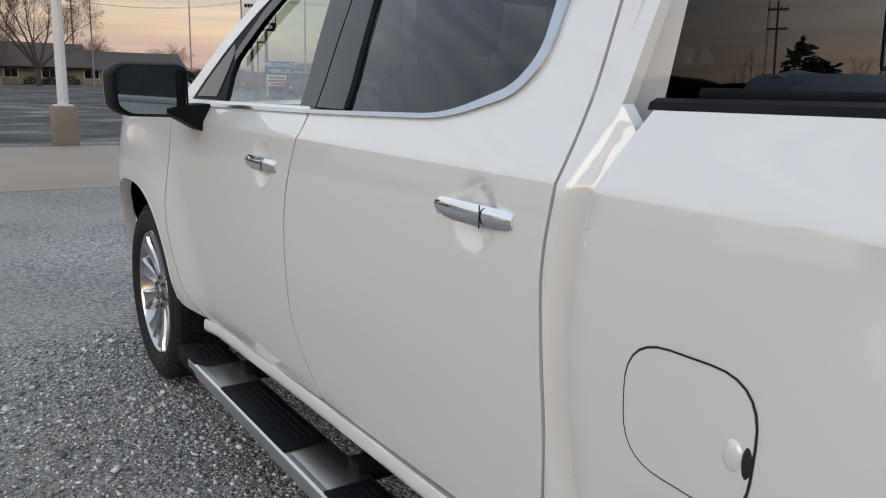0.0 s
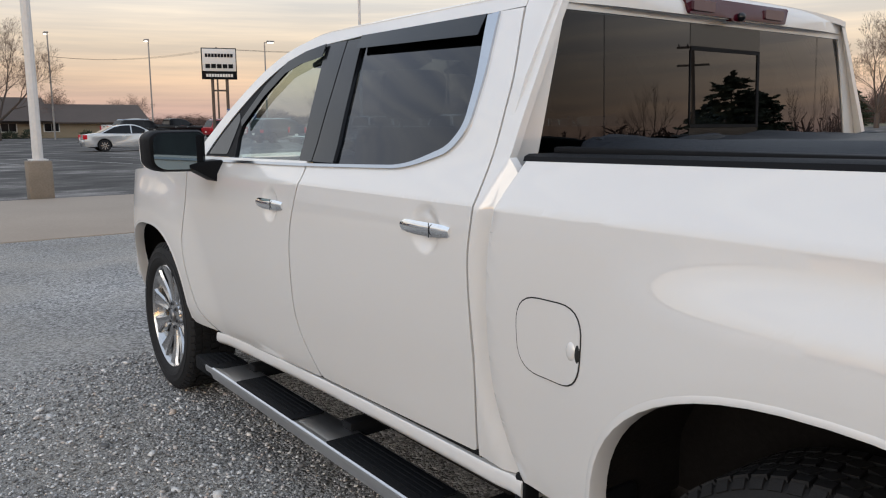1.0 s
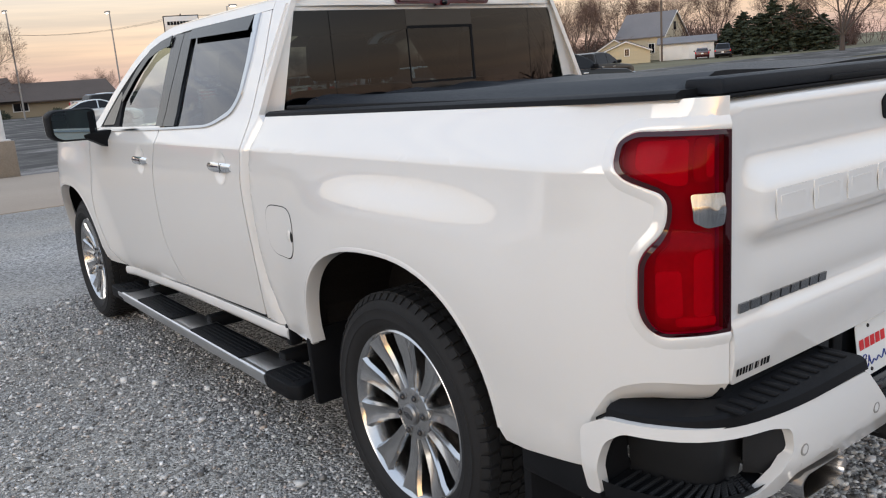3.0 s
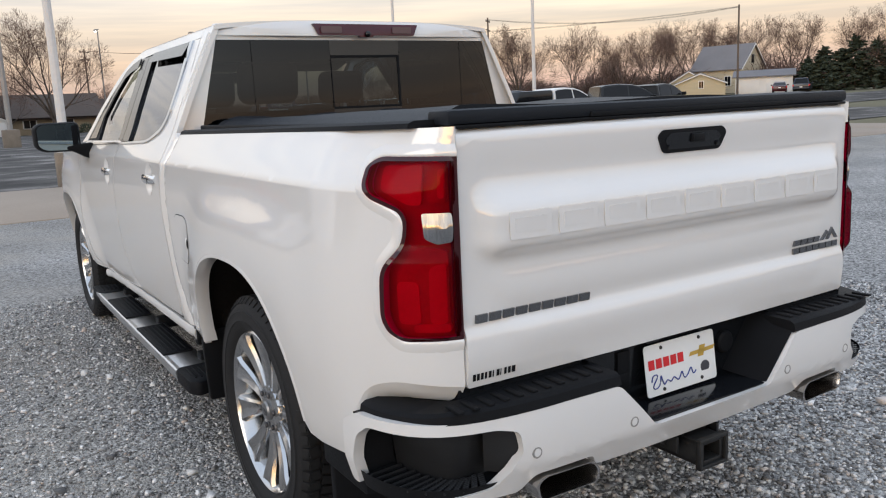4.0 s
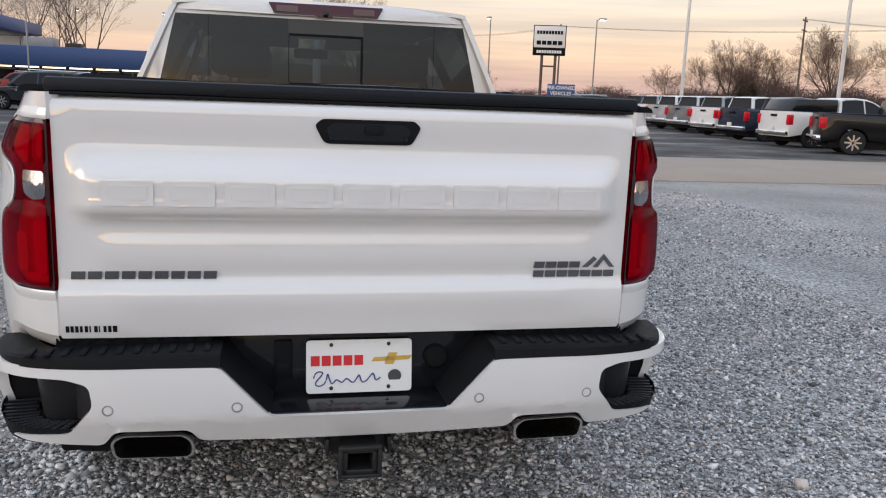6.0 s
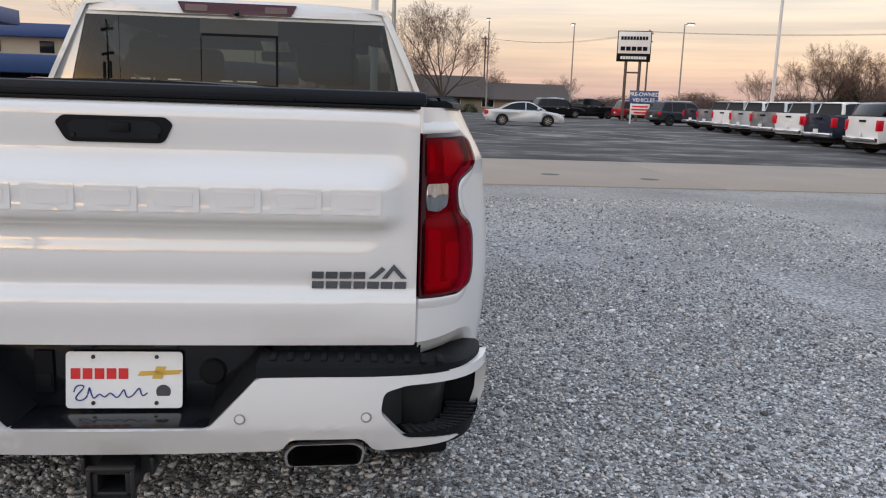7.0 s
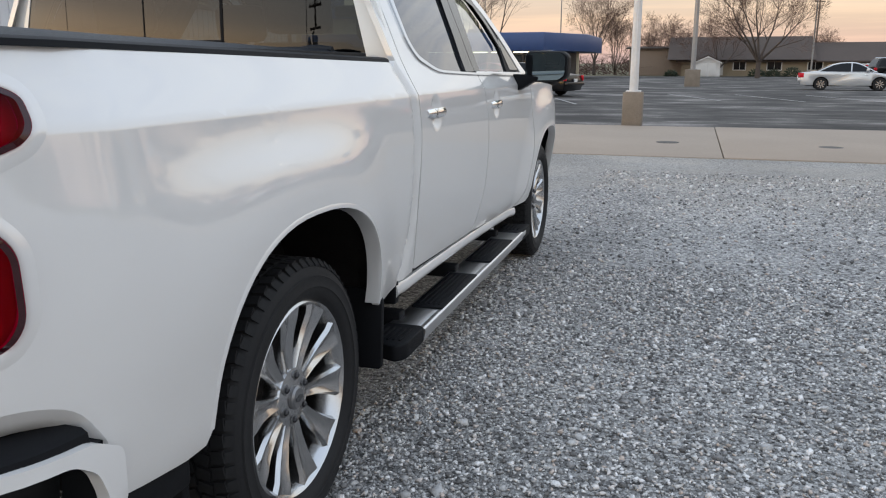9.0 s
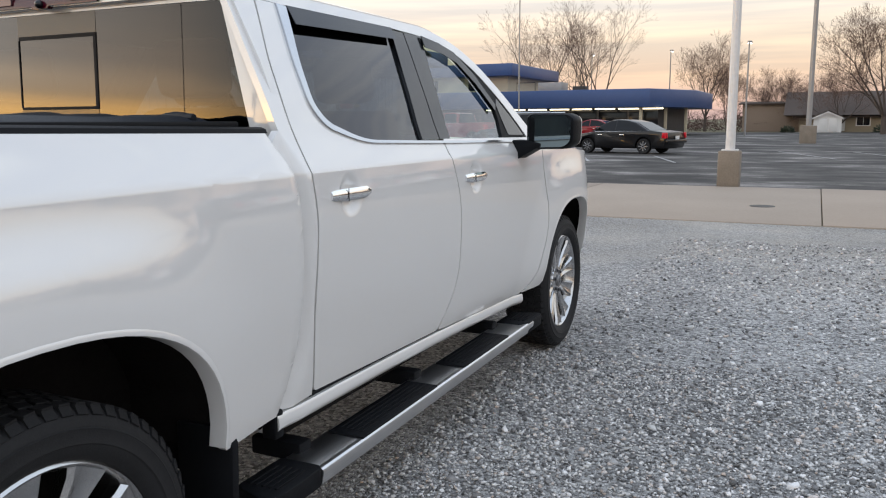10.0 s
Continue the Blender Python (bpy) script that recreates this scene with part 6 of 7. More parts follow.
def gable(name, label, cx, cy, w, d, wall_h, ridge_h, wall, roof, turn=0, ridge_along="x", windows=(), doors=(), overhang=0.4):
    """A house with a pitched roof; windows and doors: (face, offset, z0, width, height)."""
    h = thing(name, label, "house", at=(cx, cy, far_z(cx, cy) - 0.03), turn=turn)
    if ridge_along == "x":
        prof = [(-d / 2, 0), (d / 2, 0), (d / 2, wall_h), (0, ridge_h), (-d / 2, wall_h)]
        part("wall", prism(prof, "x", -w / 2, w / 2), wall, h)
        for s in (-1, 1):
            o = overhang
            k = (ridge_h - wall_h) / (d / 2)
            pts = [(0, ridge_h + 0.02), (s * (d / 2 + o), wall_h - k * o + 0.02), (s * (d / 2 + o), wall_h - k * o + 0.16), (0, ridge_h + 0.18)]
            part("roof", prism(pts, "x", -w / 2 - o, w / 2 + o), roof, h)
    else:
        prof = [(-w / 2, 0), (w / 2, 0), (w / 2, wall_h), (0, ridge_h), (-w / 2, wall_h)]
        part("wall", prism(prof, "y", -d / 2, d / 2), wall, h)
        for s in (-1, 1):
            o = overhang
            k = (ridge_h - wall_h) / (w / 2)
            pts = [(0, ridge_h + 0.02), (s * (w / 2 + o), wall_h - k * o + 0.02), (s * (w / 2 + o), wall_h - k * o + 0.16), (0, ridge_h + 0.18)]
            part("roof", prism(pts, "y", -d / 2 - o, d / 2 + o), roof, h)
            edge = [(0, ridge_h - 0.10), (s * (w / 2 + o), wall_h - k * o - 0.10), (s * (w / 2 + o), wall_h - k * o + 0.05), (0, ridge_h + 0.05)]
            part("bargeboard", prism(edge, "y", -d / 2 - o - 0.05, -d / 2 - o), WHITE_TRIM, h)
    for face, off, z0, ww, hh in windows:
        y = -d / 2
        win_ob = part("window", slab(off - ww / 2 - 0.08, off + ww / 2 + 0.08, y - 0.06, y + 0.02, z0 - 0.08, z0 + hh + 0.08, 0.01), WHITE_TRIM, h)
        for i in (0, 1):
            part("pane", slab(off - ww / 2 + i * ww / 2 + 0.02, off + i * ww / 2 - 0.02, y - 0.075, y - 0.05, z0, z0 + hh), DARK_GLASS, win_ob)
    for face, off, z0, ww, hh in doors:
        y = -d / 2
        part("door", slab(off - ww / 2, off + ww / 2, y - 0.05, y + 0.02, z0, z0 + hh, 0.01), WHITE_TRIM, h)
    return h


# brown-roofed hall beyond the lot
hall = gable("hall", "long low hall with brown shingle roof and cream walls", 12.0, 96, 23, 9, 1.7, 3.45, TAN_WALL, BROWN_ROOF, 0, "x",
             [("f", -9, 0.7, 1.2, 0.8), ("f", -5.5, 0.7, 1.2, 0.8), ("f", -2, 0.7, 1.4, 0.8), ("f", 2, 0.7, 1.4, 0.8)], [("f", -7.6, 0.1, 0.9, 1.5)], 0.6)
part("garage_door", slab(7.0, 10.5, -4.56, -4.46, 0.0, 1.5, 0.01), TAN_BRICK, hall)
part("wing_roof", prism([(-5.5, 1.75), (5.5, 1.75), (0, 4.3)], "x", -13, 2), BROWN_ROOF, hall)
gable("porch", "small cream gabled porch", 3.2, 90.5, 2.6, 2, 1.5, 2.1, WHITE_TRIM, BROWN_ROOF, 0, "y", [], [("f", -0.4, 0.1, 0.7, 1.3), ("f", 0.5, 0.1, 0.7, 1.3)], 0.15)
gable("shed", "brown windowless shed behind the trees", -1.0, 99, 9, 6, 3.0, 3.2, TAN_BRICK, BROWN_ROOF, 0, "x")

# blue-fascia showroom
show = thing("showroom", "low showroom with a deep blue metal fascia, lit inside", "building", at=(0, 0, far_z(-20, 70) - 0.03))
bm = prism([(-48, 67.5), (-11, 67.5), (-9.6, 74), (-9.6, 82), (-48, 82)], "z", 0.0, 2.9)
part("wall", bm, mat("dark_storefront", (0.055, 0.05, 0.05), 0.5, grain=(3, 0.3), stain=(0.3, 0.3)), show)
bm = prism([(-48, 65.6), (-10.2, 65.6), (-7.3, 72), (-7.3, 83), (-48, 83)], "z", 2.45, 3.95, 0.05)
part("fascia", bm, BLUE_METAL, show)
for i in range(14):
    x = -46 + i * 2.6
    part("window_pane", slab(x, x + 2.4, 67.40, 67.46, 0.4, 2.4, 0.01), DARK_GLASS, show)
for i in range(8):
    x = -25 + i * 2.0
    part("ceiling_tube", slab(x, x + 1.7, 66.8, 66.95, 2.30, 2.40, 0.01), FLUO, show)
for x in (-11.0, -9.5, -8.2):
    part("post", slab(x - 0.12, x + 0.12, 66.2 + (x + 11) * 2.0, 66.44 + (x + 11) * 2.0, 0, 2.5, 0.01), CREAM, show)
part("upper_wall", slab(-48, -24.5, 71, 84, 3.9, 5.7), CREAM, show)
part("upper_fascia", slab(-48.5, -23.6, 69.8, 84.5, 5.6, 6.7, 0.04), BLUE_METAL, show)
for x in (-33, -28.5):
    part("upper_window", slab(x, x + 1.2, 70.92, 71.02, 4.3, 5.3, 0.01), DARK_GLASS, show)
part("roof_unit", slab(-21.5, -19.2, 71, 73, 3.95, 4.9, 0.04), POLE_GREY, show)
part("roof_unit", slab(-18.2, -17.0, 71, 72.2, 3.95, 4.5, 0.04), IRON, show)
part("roof_rail", tube([(-23.4, 70.5, 3.95), (-23.4, 70.5, 4.9), (-21.6, 70.5, 4.9), (-21.6, 70.5, 3.95)], 0.04, 6), IRON, show)

# white ribbed metal building beside the lot
metal = thing("metal_building", "white ribbed metal building with dark roof edge", "building", at=(0, 0, -0.03))
part("wall", slab(-27, -19.2, 14, 39, 0, 3.9), WHITE_METAL, metal)
for i in range(62):
    part("wall_rib", slab(-19.20, -19.15, 14.1 + i * 0.4, 14.18 + i * 0.4, 0, 3.85), WHITE_METAL, metal)
part("roof_edge", slab(-27.2, -19.0, 13.8, 39.2, 3.85, 4.05, 0.02), mat("dark_roof_edge", (0.05, 0.05, 0.055), 0.6), metal)
for i, (w, m) in enumerate(((1.1, RED_INK), (0.5, GOLD))):
    part("sign_bar", slab(-19.14, -19.10, 33.0 + i * 1.3, 33.0 + i * 1.3 + w, 2.2, 2.55), m, metal)
tall = thing("rear_hall", "cream wall with a dark roof edge and blue corner", "building", at=(0, 0, -0.03))
part("wall", slab(-44, -27.5, 44, 56, 0, 6.0), CREAM, tall)
part("roof_edge", slab(-44.3, -27.3, 43.8, 56.2, 6.0, 6.25, 0.02), bpy.data.materials["dark_roof_edge"], tall)
part("corner_fascia", slab(-28.5, -24.0, 43.4, 56.4, 5.7, 6.7, 0.03), BLUE_METAL, tall)

# houses on the far side of the road
gable("garage", "small pale yellow gabled garage with white trim", 91.6, 76.0, 6.6, 7, 1.8, 3.1, YELLOW_SIDING, GREY_ROOF, -50, "y", [("f", 0.1, 1.15, 0.6, 0.9)], (), 0.3)
gable("garage", "pale yellow gabled outbuilding behind the garage", 96.6, 82.4, 5.0, 6, 2.1, 3.6, YELLOW_SIDING, GREY_ROOF, -50, "y", (), (), 0.3)
farm = gable("farmhouse", "old cream house with steep grey roof", 108.0, 84.2, 8.2, 8.0, 3.9, 7.5, CREAM, GREY_ROOF, -79, "x", [("f", -2, 1.2, 1.0, 1.4), ("f", 2, 1.2, 1.0, 1.4)])
for w0, z0 in ((-0.5, 4.6), (-2.4, 1.3), (1.4, 1.3)):
    part("window", slab(4.08, 4.14, w0, w0 + 0.9, z0, z0 + 1.3, 0.01), DARK_GLASS, farm)
for k in (-1, 1):
    part("bargeboard", prism([(0, 7.42), (k * 4.4, 3.45), (k * 4.4, 3.65), (0, 7.62)], "x", 4.5, 4.56), WHITE_TRIM, farm)
part("chimney", slab(-1.2, -0.7, 0.1, 0.6, 6.8, 8.0, 0.02), TAN_BRICK, farm)
gable("carport", "white two-door garage with shallow grey roof", 98.6, 70.6, 7.4, 6, 2.3, 3.1, WHITE_TRIM, GREY_ROOF, -55, "x", [], [("f", -1.8, 0, 2.4, 1.9), ("f", 1.5, 0, 2.4, 1.9)])
gable("cottage", "white cottage at the end of the road", 116, 44, 7, 6, 2.6, 4.6, WHITE_TRIM, GREY_ROOF, -60, "y", [("f", 0, 1.1, 1.0, 1.2)])


# lamp posts and poles
def lamp_post(x, y, h, r0, r1, material, heads=1, base=None, turn=0, label="tall lamp post over the parking lot", lit=True, arm=0.6):
    p = thing("lamp_post", label, "lamp post", "lamp posts", at=(x, y, far_z(x, y) - 0.02), turn=turn)
    z0 = 0.0
    if base:
        w, bh = base
        part("base", slab(-w / 2, w / 2, -w / 2, w / 2, 0, bh, 0.03), CONC_BASE, p, "stained concrete base")
        z0 = bh
        part("flange", slab(-r0 * 1.6, r0 * 1.6, -r0 * 1.6, r0 * 1.6, bh, bh + 0.03, 0.005), material, p)
    part("pole", tube([(0, 0, z0), (0, 0, z0 + (h - z0) * 0.5), (0, 0, h)], [r0, (r0 + r1) / 2, r1], 10), material, p)
    for i in range(heads):
        s = 1 if i == 0 else -1
        part("arm", tube([(0, 0, h - 0.05), (s * arm, 0, h + 0.05)], 0.035, 6), material, p)
        hd = part("lamp_head", slab(s * arm - 0.35, s * arm + 0.35, -0.18, 0.18, h, h + 0.16, 0.03), material, p)
        part("lens", slab(s * arm - 0.28, s * arm + 0.28, -0.14, 0.14, h - 0.07, h, 0.02), LAMP_LIT if lit else WHITE_TRIM, hd)
    return p


lamp_post(0.64, 17.6, 9.0, 0.105, 0.075, POLE_WHITE, 2, (0.46, 0.80), label="white lamp post on a stained concrete base")
lamp_post(1.85, 51.0, 13.5, 0.16, 0.11, POLE_GREY, 2, (0.92, 1.05), label="grey lamp post on a broad concrete base")
for x, y, h, turn in ((12.2, 80, 9.6, 90), (20.7, 78.6, 9.3, 90), (29.9, 72.7, 9.1, 0), (-3.3, 72, 7.8, 90), (-13.5, 95, 9.2, 90), (-24, 100, 9.5, 90)):
    lamp_post(x, y, h, 0.085, 0.06, POLE_GREY, 1, None, turn)
lamp_post(38, 47, 15, 0.15, 0.10, POLE_WHITE, 2, None, 0, "tall white lamp post behind the row of pickups")
lamp_post(31.3, 57, 15, 0.14, 0.10, POLE_WHITE, 2, None, 0, "tall white lamp post behind the row of pickups")
flag = thing("flagpole", "thin bare flagpole above the showroom", "pole", at=(-13.0, 42, 0))
part("pole", tube([(0, 0, 0), (0, 0, 12)], [0.05, 0.03], 8), POLE_GREY, flag)
part("pole_cap", lathe([(0.0, 0.08), (0.05, 0.04), (0.05, 0.0)], 10, "z"), POLE_GREY, flag, loc=(0, 0, 12))


def utility_pole(x, y, h, turn=0, box_on=False):
    p = thing("utility_pole", "weathered wooden utility pole with crossarm", "utility pole", "utility poles", at=(x, y, far_z(x, y) - 0.02), turn=turn)
    part("pole", tube([(0, 0, 0), (0, 0, h)], [0.16, 0.11], 8), WOOD_POLE, p)
    for z in (h - 0.5, h - 1.7):
        part("crossarm", slab(-1.1, 1.1, -0.06, 0.06, z - 0.07, z + 0.07, 0.01), WOOD_POLE, p)
    for q in (-0.95, -0.35, 0.35, 0.95):
        part("insulator", lathe([(0.0, 0.18), (0.04, 0.15), (0.05, 0.0)], 8, "z"), IRON, p, loc=(q, 0, h - 0.43))
    if box_on:
        for q in (-0.55, 0.55):
            part("transformer", lathe([(0.0, 0.9), (0.24, 0.85), (0.24, 0.05), (0.0, 0.0)], 14, "z"), POLE_GREY, p, loc=(q, 0.2, h - 3.0))
    return p


POLES = [(66, 92, 12.5, 40), (92, 70, 12, 40), (42, 118, 12.5, 40), (20, 140, 12.5, 40)]
for q in POLES:
    utility_pole(*q)
utility_pole(-15.5, -38, 7.4, 20, True)
utility_pole(44, -31.5, 8.8, 40)
wires = thing("power_lines", "thin dark power lines between wooden poles", "cable")
for (ax, ay, ah, _), (bx, by, bh, _) in zip(POLES, POLES[1:]):
    for q in (-0.9, 0.0, 0.9):
        pts = [(ax + (bx - ax) * t + q * 0.6, ay + (by - ay) * t + q * 0.6, far_z(ax, ay) + ah - 0.3 + (far_z(bx, by) + bh - far_z(ax, ay) - ah) * t - 1.2 * 4 * t * (1 - t)) for t in [i / 8 for i in range(9)]]
        part("wire", tube(pts, 0.012, 4), IRON, wires)


# pylon sign: plain dark bars for its names
sign = thing("pylon_sign", "white two-panel pylon sign with dark lettering on twin steel legs", "sign", at=(24.0, 69.2, far_z(24, 69) - 0.02), turn=-18)
for q in (-0.62, 0.62):
    part("leg", tube([(q, 0, 0), (q, 0, 5.5)], 0.14, 10), mat("sign_steel", (0.10, 0.075, 0.06), 0.6, 0.3) if q < 0 else bpy.data.materials["sign_steel"], sign)
part("brace", slab(-0.62, 0.62, -0.06, 0.06, 4.3, 4.45), bpy.data.materials["sign_steel"], sign)
cab_sign = part("cabinet", slab(-1.50, 1.50, -0.25, 0.25, 5.35, 8.05, 0.02), BLACK_PLASTIC, sign)
part("panel", slab(-1.42, 1.42, -0.275, -0.24, 6.05, 7.97, 0.01), WHITE_TRIM, cab_sign)
for n_, z, hgt, w, m in ((9, 7.25, 0.30, 0.22, BLACK_PLASTIC), (5, 6.30, 0.36, 0.40, BLACK_PLASTIC), (10, 5.55, 0.25, 0.19, WHITE_TRIM)):
    tot = n_ * w * 1.22
    for i in range(n_):
        x = -tot / 2 + i * w * 1.22 + w * 0.11
        part("sign_bar", slab(x, x + w, -0.295, -0.27, z, z + hgt), m, cab_sign)

board = thing("roadside_sign", "blue and white board reading PRE-OWNED VEHICLES", "sign", at=(21.8, 59, far_z(22, 59) - 0.02), turn=-20)
for q in (-0.95, 0.95):
    part("leg", slab(q - 0.06, q + 0.06, -0.05, 0.05, 0, 2.6), POLE_WHITE, board)
blue_b = part("blue_panel", slab(-1.1, 1.1, -0.10, -0.05, 1.65, 2.62, 0.01), BLUE_METAL, board)
white_b = part("white_panel", slab(-1.0, 0.5, -0.10, -0.05, 0.75, 1.60, 0.01), WHITE_TRIM, board)


def words(text, size, material, parent, loc):
    cu = bpy.data.curves.new("words", "FONT")
    cu.body, cu.size, cu.align_x, cu.extrude, cu.offset = text, size, "CENTER", 0.01, 0.008
    tmp = bpy.data.objects.new("words", cu)
    me = bpy.data.meshes.new_from_object(tmp)
    bpy.data.objects.remove(tmp)
    me.materials.append(material)
    ob = new("lettering", me)
    ob.parent = parent
    ob.matrix_basis = pose(*loc, 90, 0, 0)
    return ob


words("PRE-OWNED", 0.40, WHITE_TRIM, blue_b, (0, -0.11, 2.20))
words("VEHICLES", 0.40, WHITE_TRIM, blue_b, (0, -0.11, 1.76))
for z, w in ((1.38, 1.2), (1.14, 1.3), (0.90, 0.9)):
    part("print_bar", slab(-0.25 - w / 2, -0.25 + w / 2, -0.115, -0.10, z - 0.06, z + 0.07), RED_INK, white_b)


# ---- parked vehicles ----
def paint(name, c, rough=0.35):
    return mat(name, c, rough, 0.0, 0.35, (300, 0.03), (2, 0.03), spec=0.3)


PAINTS = {"black": mat("black_car_paint", (0.005, 0.005, 0.006), 0.3, 0, 0.25, (300, 0.03), (2, 0.03), spec=0.2), "charcoal": paint("charcoal_car_paint", (0.030, 0.034, 0.040)), "white": paint("white_car_paint", (0.72, 0.71, 0.69)),
          "silver": mat("silver_car_paint", (0.52, 0.53, 0.54), 0.35, 0.5, 1.0), "grey": mat("grey_car_paint", (0.22, 0.225, 0.235), 0.35, 0.4, 1.0), "red": paint("red_car_paint", (0.30, 0.010, 0.016)), "maroon": paint("dark_plum_car_paint", (0.060, 0.008, 0.014)), "navy": paint("dark_blue_car_paint", (0.012, 0.018, 0.035))}
TAIL_RED = mat("tail_lamp_red", (0.55, 0.006, 0.018), 0.35, 0, 0.1, spec=0.2)
SHAPES = {
    "sedan": dict(W=1.82, wb=2.80, r=0.325, low=[(-2.42, 0.42), (-2.47, 0.66), (-2.40, 0.92), (-1.75, 1.00), (0.95, 0.96), (1.95, 0.82), (2.35, 0.62), (2.42, 0.35)], belt=(-1.62, 1.12), top=(-0.75, 0.35), zb=0.95, zt=1.45),
    "suv": dict(W=1.98, wb=3.05, r=0.38, low=[(-2.50, 0.45), (-2.56, 0.75), (-2.50, 1.08), (1.05, 1.08), (2.15, 0.98), (2.48, 0.80), (2.55, 0.40)], belt=(-2.45, 1.35), top=(-2.05, 0.55), zb=1.05, zt=1.78),
    "pickup": dict(W=2.02, wb=3.75, r=0.41, low=[(-3.05, 0.55), (-3.07, 0.80), (-3.03, 1.36), (1.20, 1.30), (2.45, 1.20), (2.80, 1.02), (2.86, 0.55)], belt=(-0.95, 1.45), top=(-0.80, 0.55), zb=1.28, zt=1.90),
}


def far_vehicle(kind, colour, label, x, y, turn, rim="light", cover=None, group=""):
    s = SHAPES[kind]
    W, r, wb = s["W"] / 2, s["r"], s["wb"] / 2
    off = 0.12 if kind == "pickup" else 0.0
    car = thing({"sedan": "sedan", "suv": "suv", "pickup": "parked_pickup"}[kind], label, "car" if kind != "pickup" else "pickup truck", group, at=(x, y, far_z(x, y) - 0.005), turn=turn)
    p = PAINTS[colour]
    sill = 0.25 if kind == "sedan" else 0.40
    low = list(s["low"])
    wells = []
    for cx in (wb - off, -wb - off):
        wells.append([(cx + (r + 0.06) * math.cos(radians(a)), r + (r + 0.06) * math.sin(radians(a))) for a in range(-10, 191, 20)])
    outline = low + [(low[-1][0] - 0.05, sill)] + [q for q in wells[0] if q[1] > sill - 0.01] + [(0, sill - 0.03)] + [q for q in wells[1] if q[1] > sill - 0.01] + [(low[0][0] + 0.05, sill)]
    part("body", prism(outline[::-1], "y", -W, W, 0.05), p, car)
    part("underbody", slab(low[0][0] + 0.3, low[-1][0] - 0.3, -W + 0.15, W - 0.15, 0.22, 0.75), DARK_VOID, car)
    (b0, b1), (t0, t1), zb, zt = s["belt"], s["top"], s["zb"], s["zt"]
    wt = W - 0.26
    # roofline from the rear base over the top to the front base
    if kind == "sedan":
        line = [(b0 - 0.05, zb), (-1.28, 1.15), (-0.92, 1.33), (-0.50, 1.425), (-0.05, 1.455), (0.25, 1.43), (0.55, 1.335), (0.88, 1.15), (b1 + 0.12, zb)]
    else:
        line = [(b0, zb), (b0 + (t0 - b0) * 0.55, zb + (zt - zb) * 0.60), (t0 - 0.05, zt - 0.06), (t0 + 0.15, zt), ((t0 + t1) / 2, zt + 0.03), (t1 - 0.15, zt - 0.01), (t1 + 0.12, zt - 0.09), (b1 - (b1 - t1) * 0.45, zb + (zt - zb) * 0.52), (b1, zb)]
    wide = lambda z: W - 0.05 + (wt - W + 0.05) * (z - zb) / (zt - zb)
    bm = bmesh.new()
    rows = [[bm.verts.new((x_, k * wide(z_) * f, z_ + up)) for k, f, up in ((-1, 1.0, 0.0), (-1, 0.90, 0.02), (1, 0.90, 0.02), (1, 1.0, 0.0))] for x_, z_ in line]
    for r0, r1 in zip(rows, rows[1:]):
        for k in range(3):
            bm.faces.new((r0[k], r0[k + 1], r1[k + 1], r1[k]))
    bm.faces.new([q[0] for q in rows])
    bm.faces.new([q[3] for q in rows][::-1])
    part("cab", bm, p, car, smooth=50)
    # dark panes set into the sides, the screen and the rear window
    mid_x = (line[0][0] + line[-1][0]) / 2
    inner = [(mid_x + (x_ - mid_x) * 0.90, zb + 0.04 + (z_ - zb) * 0.86) for x_, z_ in line]
    cuts = {"sedan": (-1.6, 0.02, 1.3), "pickup": (-0.95, 0.22, 1.5), "suv": (-2.5, -1.35, -0.18, 1.4)}[kind]

    def level(x_):
        for (xa, za), (xb, zb_) in zip(inner, inner[1:]):
            if xa <= x_ <= xb:
                return za + (zb_ - za) * (x_ - xa) / (xb - xa)
        return zb + 0.04

    for c0, c1 in zip(cuts, cuts[1:]):
        c0, c1 = max(c0 + 0.03, inner[0][0]), min(c1 - 0.03, inner[-1][0])
        over = [(c0, level(c0))] + [q for q in inner if c0 < q[0] < c1] + [(c1, level(c1))]
        outline = over + [(c1, zb + 0.035), (c0, zb + 0.035)]
        outline = [q for k, q in enumerate(outline) if math.dist(q, outline[k - 1]) > 0.01]
        for k in (-1, 1):
            bm = bmesh.new()
            bm.faces.new([bm.verts.new((x_, k * (wide(z_) + 0.012), z_)) for x_, z_ in outline])
            part("window_pane", bm, DARK_GLASS, car)
    for a in (0, -1):
        ends = line[:3] if a == 0 else line[-3:][::-1]
        x0 = ends[0][0]
        bm = bmesh.new()
        tilt = 0.012 if a else -0.012
        ring = [(x0 + (xm - x0) * 1.0 + tilt * 1.2, zm + 0.022) for xm, zm in ends]
        ring[0] = (ring[0][0] + (ring[1][0] - ring[0][0]) * 0.15, ring[0][1] + (ring[1][1] - ring[0][1]) * 0.15)
        rows = [[bm.verts.new((x_, k * (wide(z_) * 0.88), z_ + 0.008)) for k in (-1, 1)] for x_, z_ in ring]
        for r0, r1 in zip(rows, rows[1:]):
            bm.faces.new((r0[0], r0[1], r1[1], r1[0]))
        part("window_pane", bm, DARK_GLASS, car)
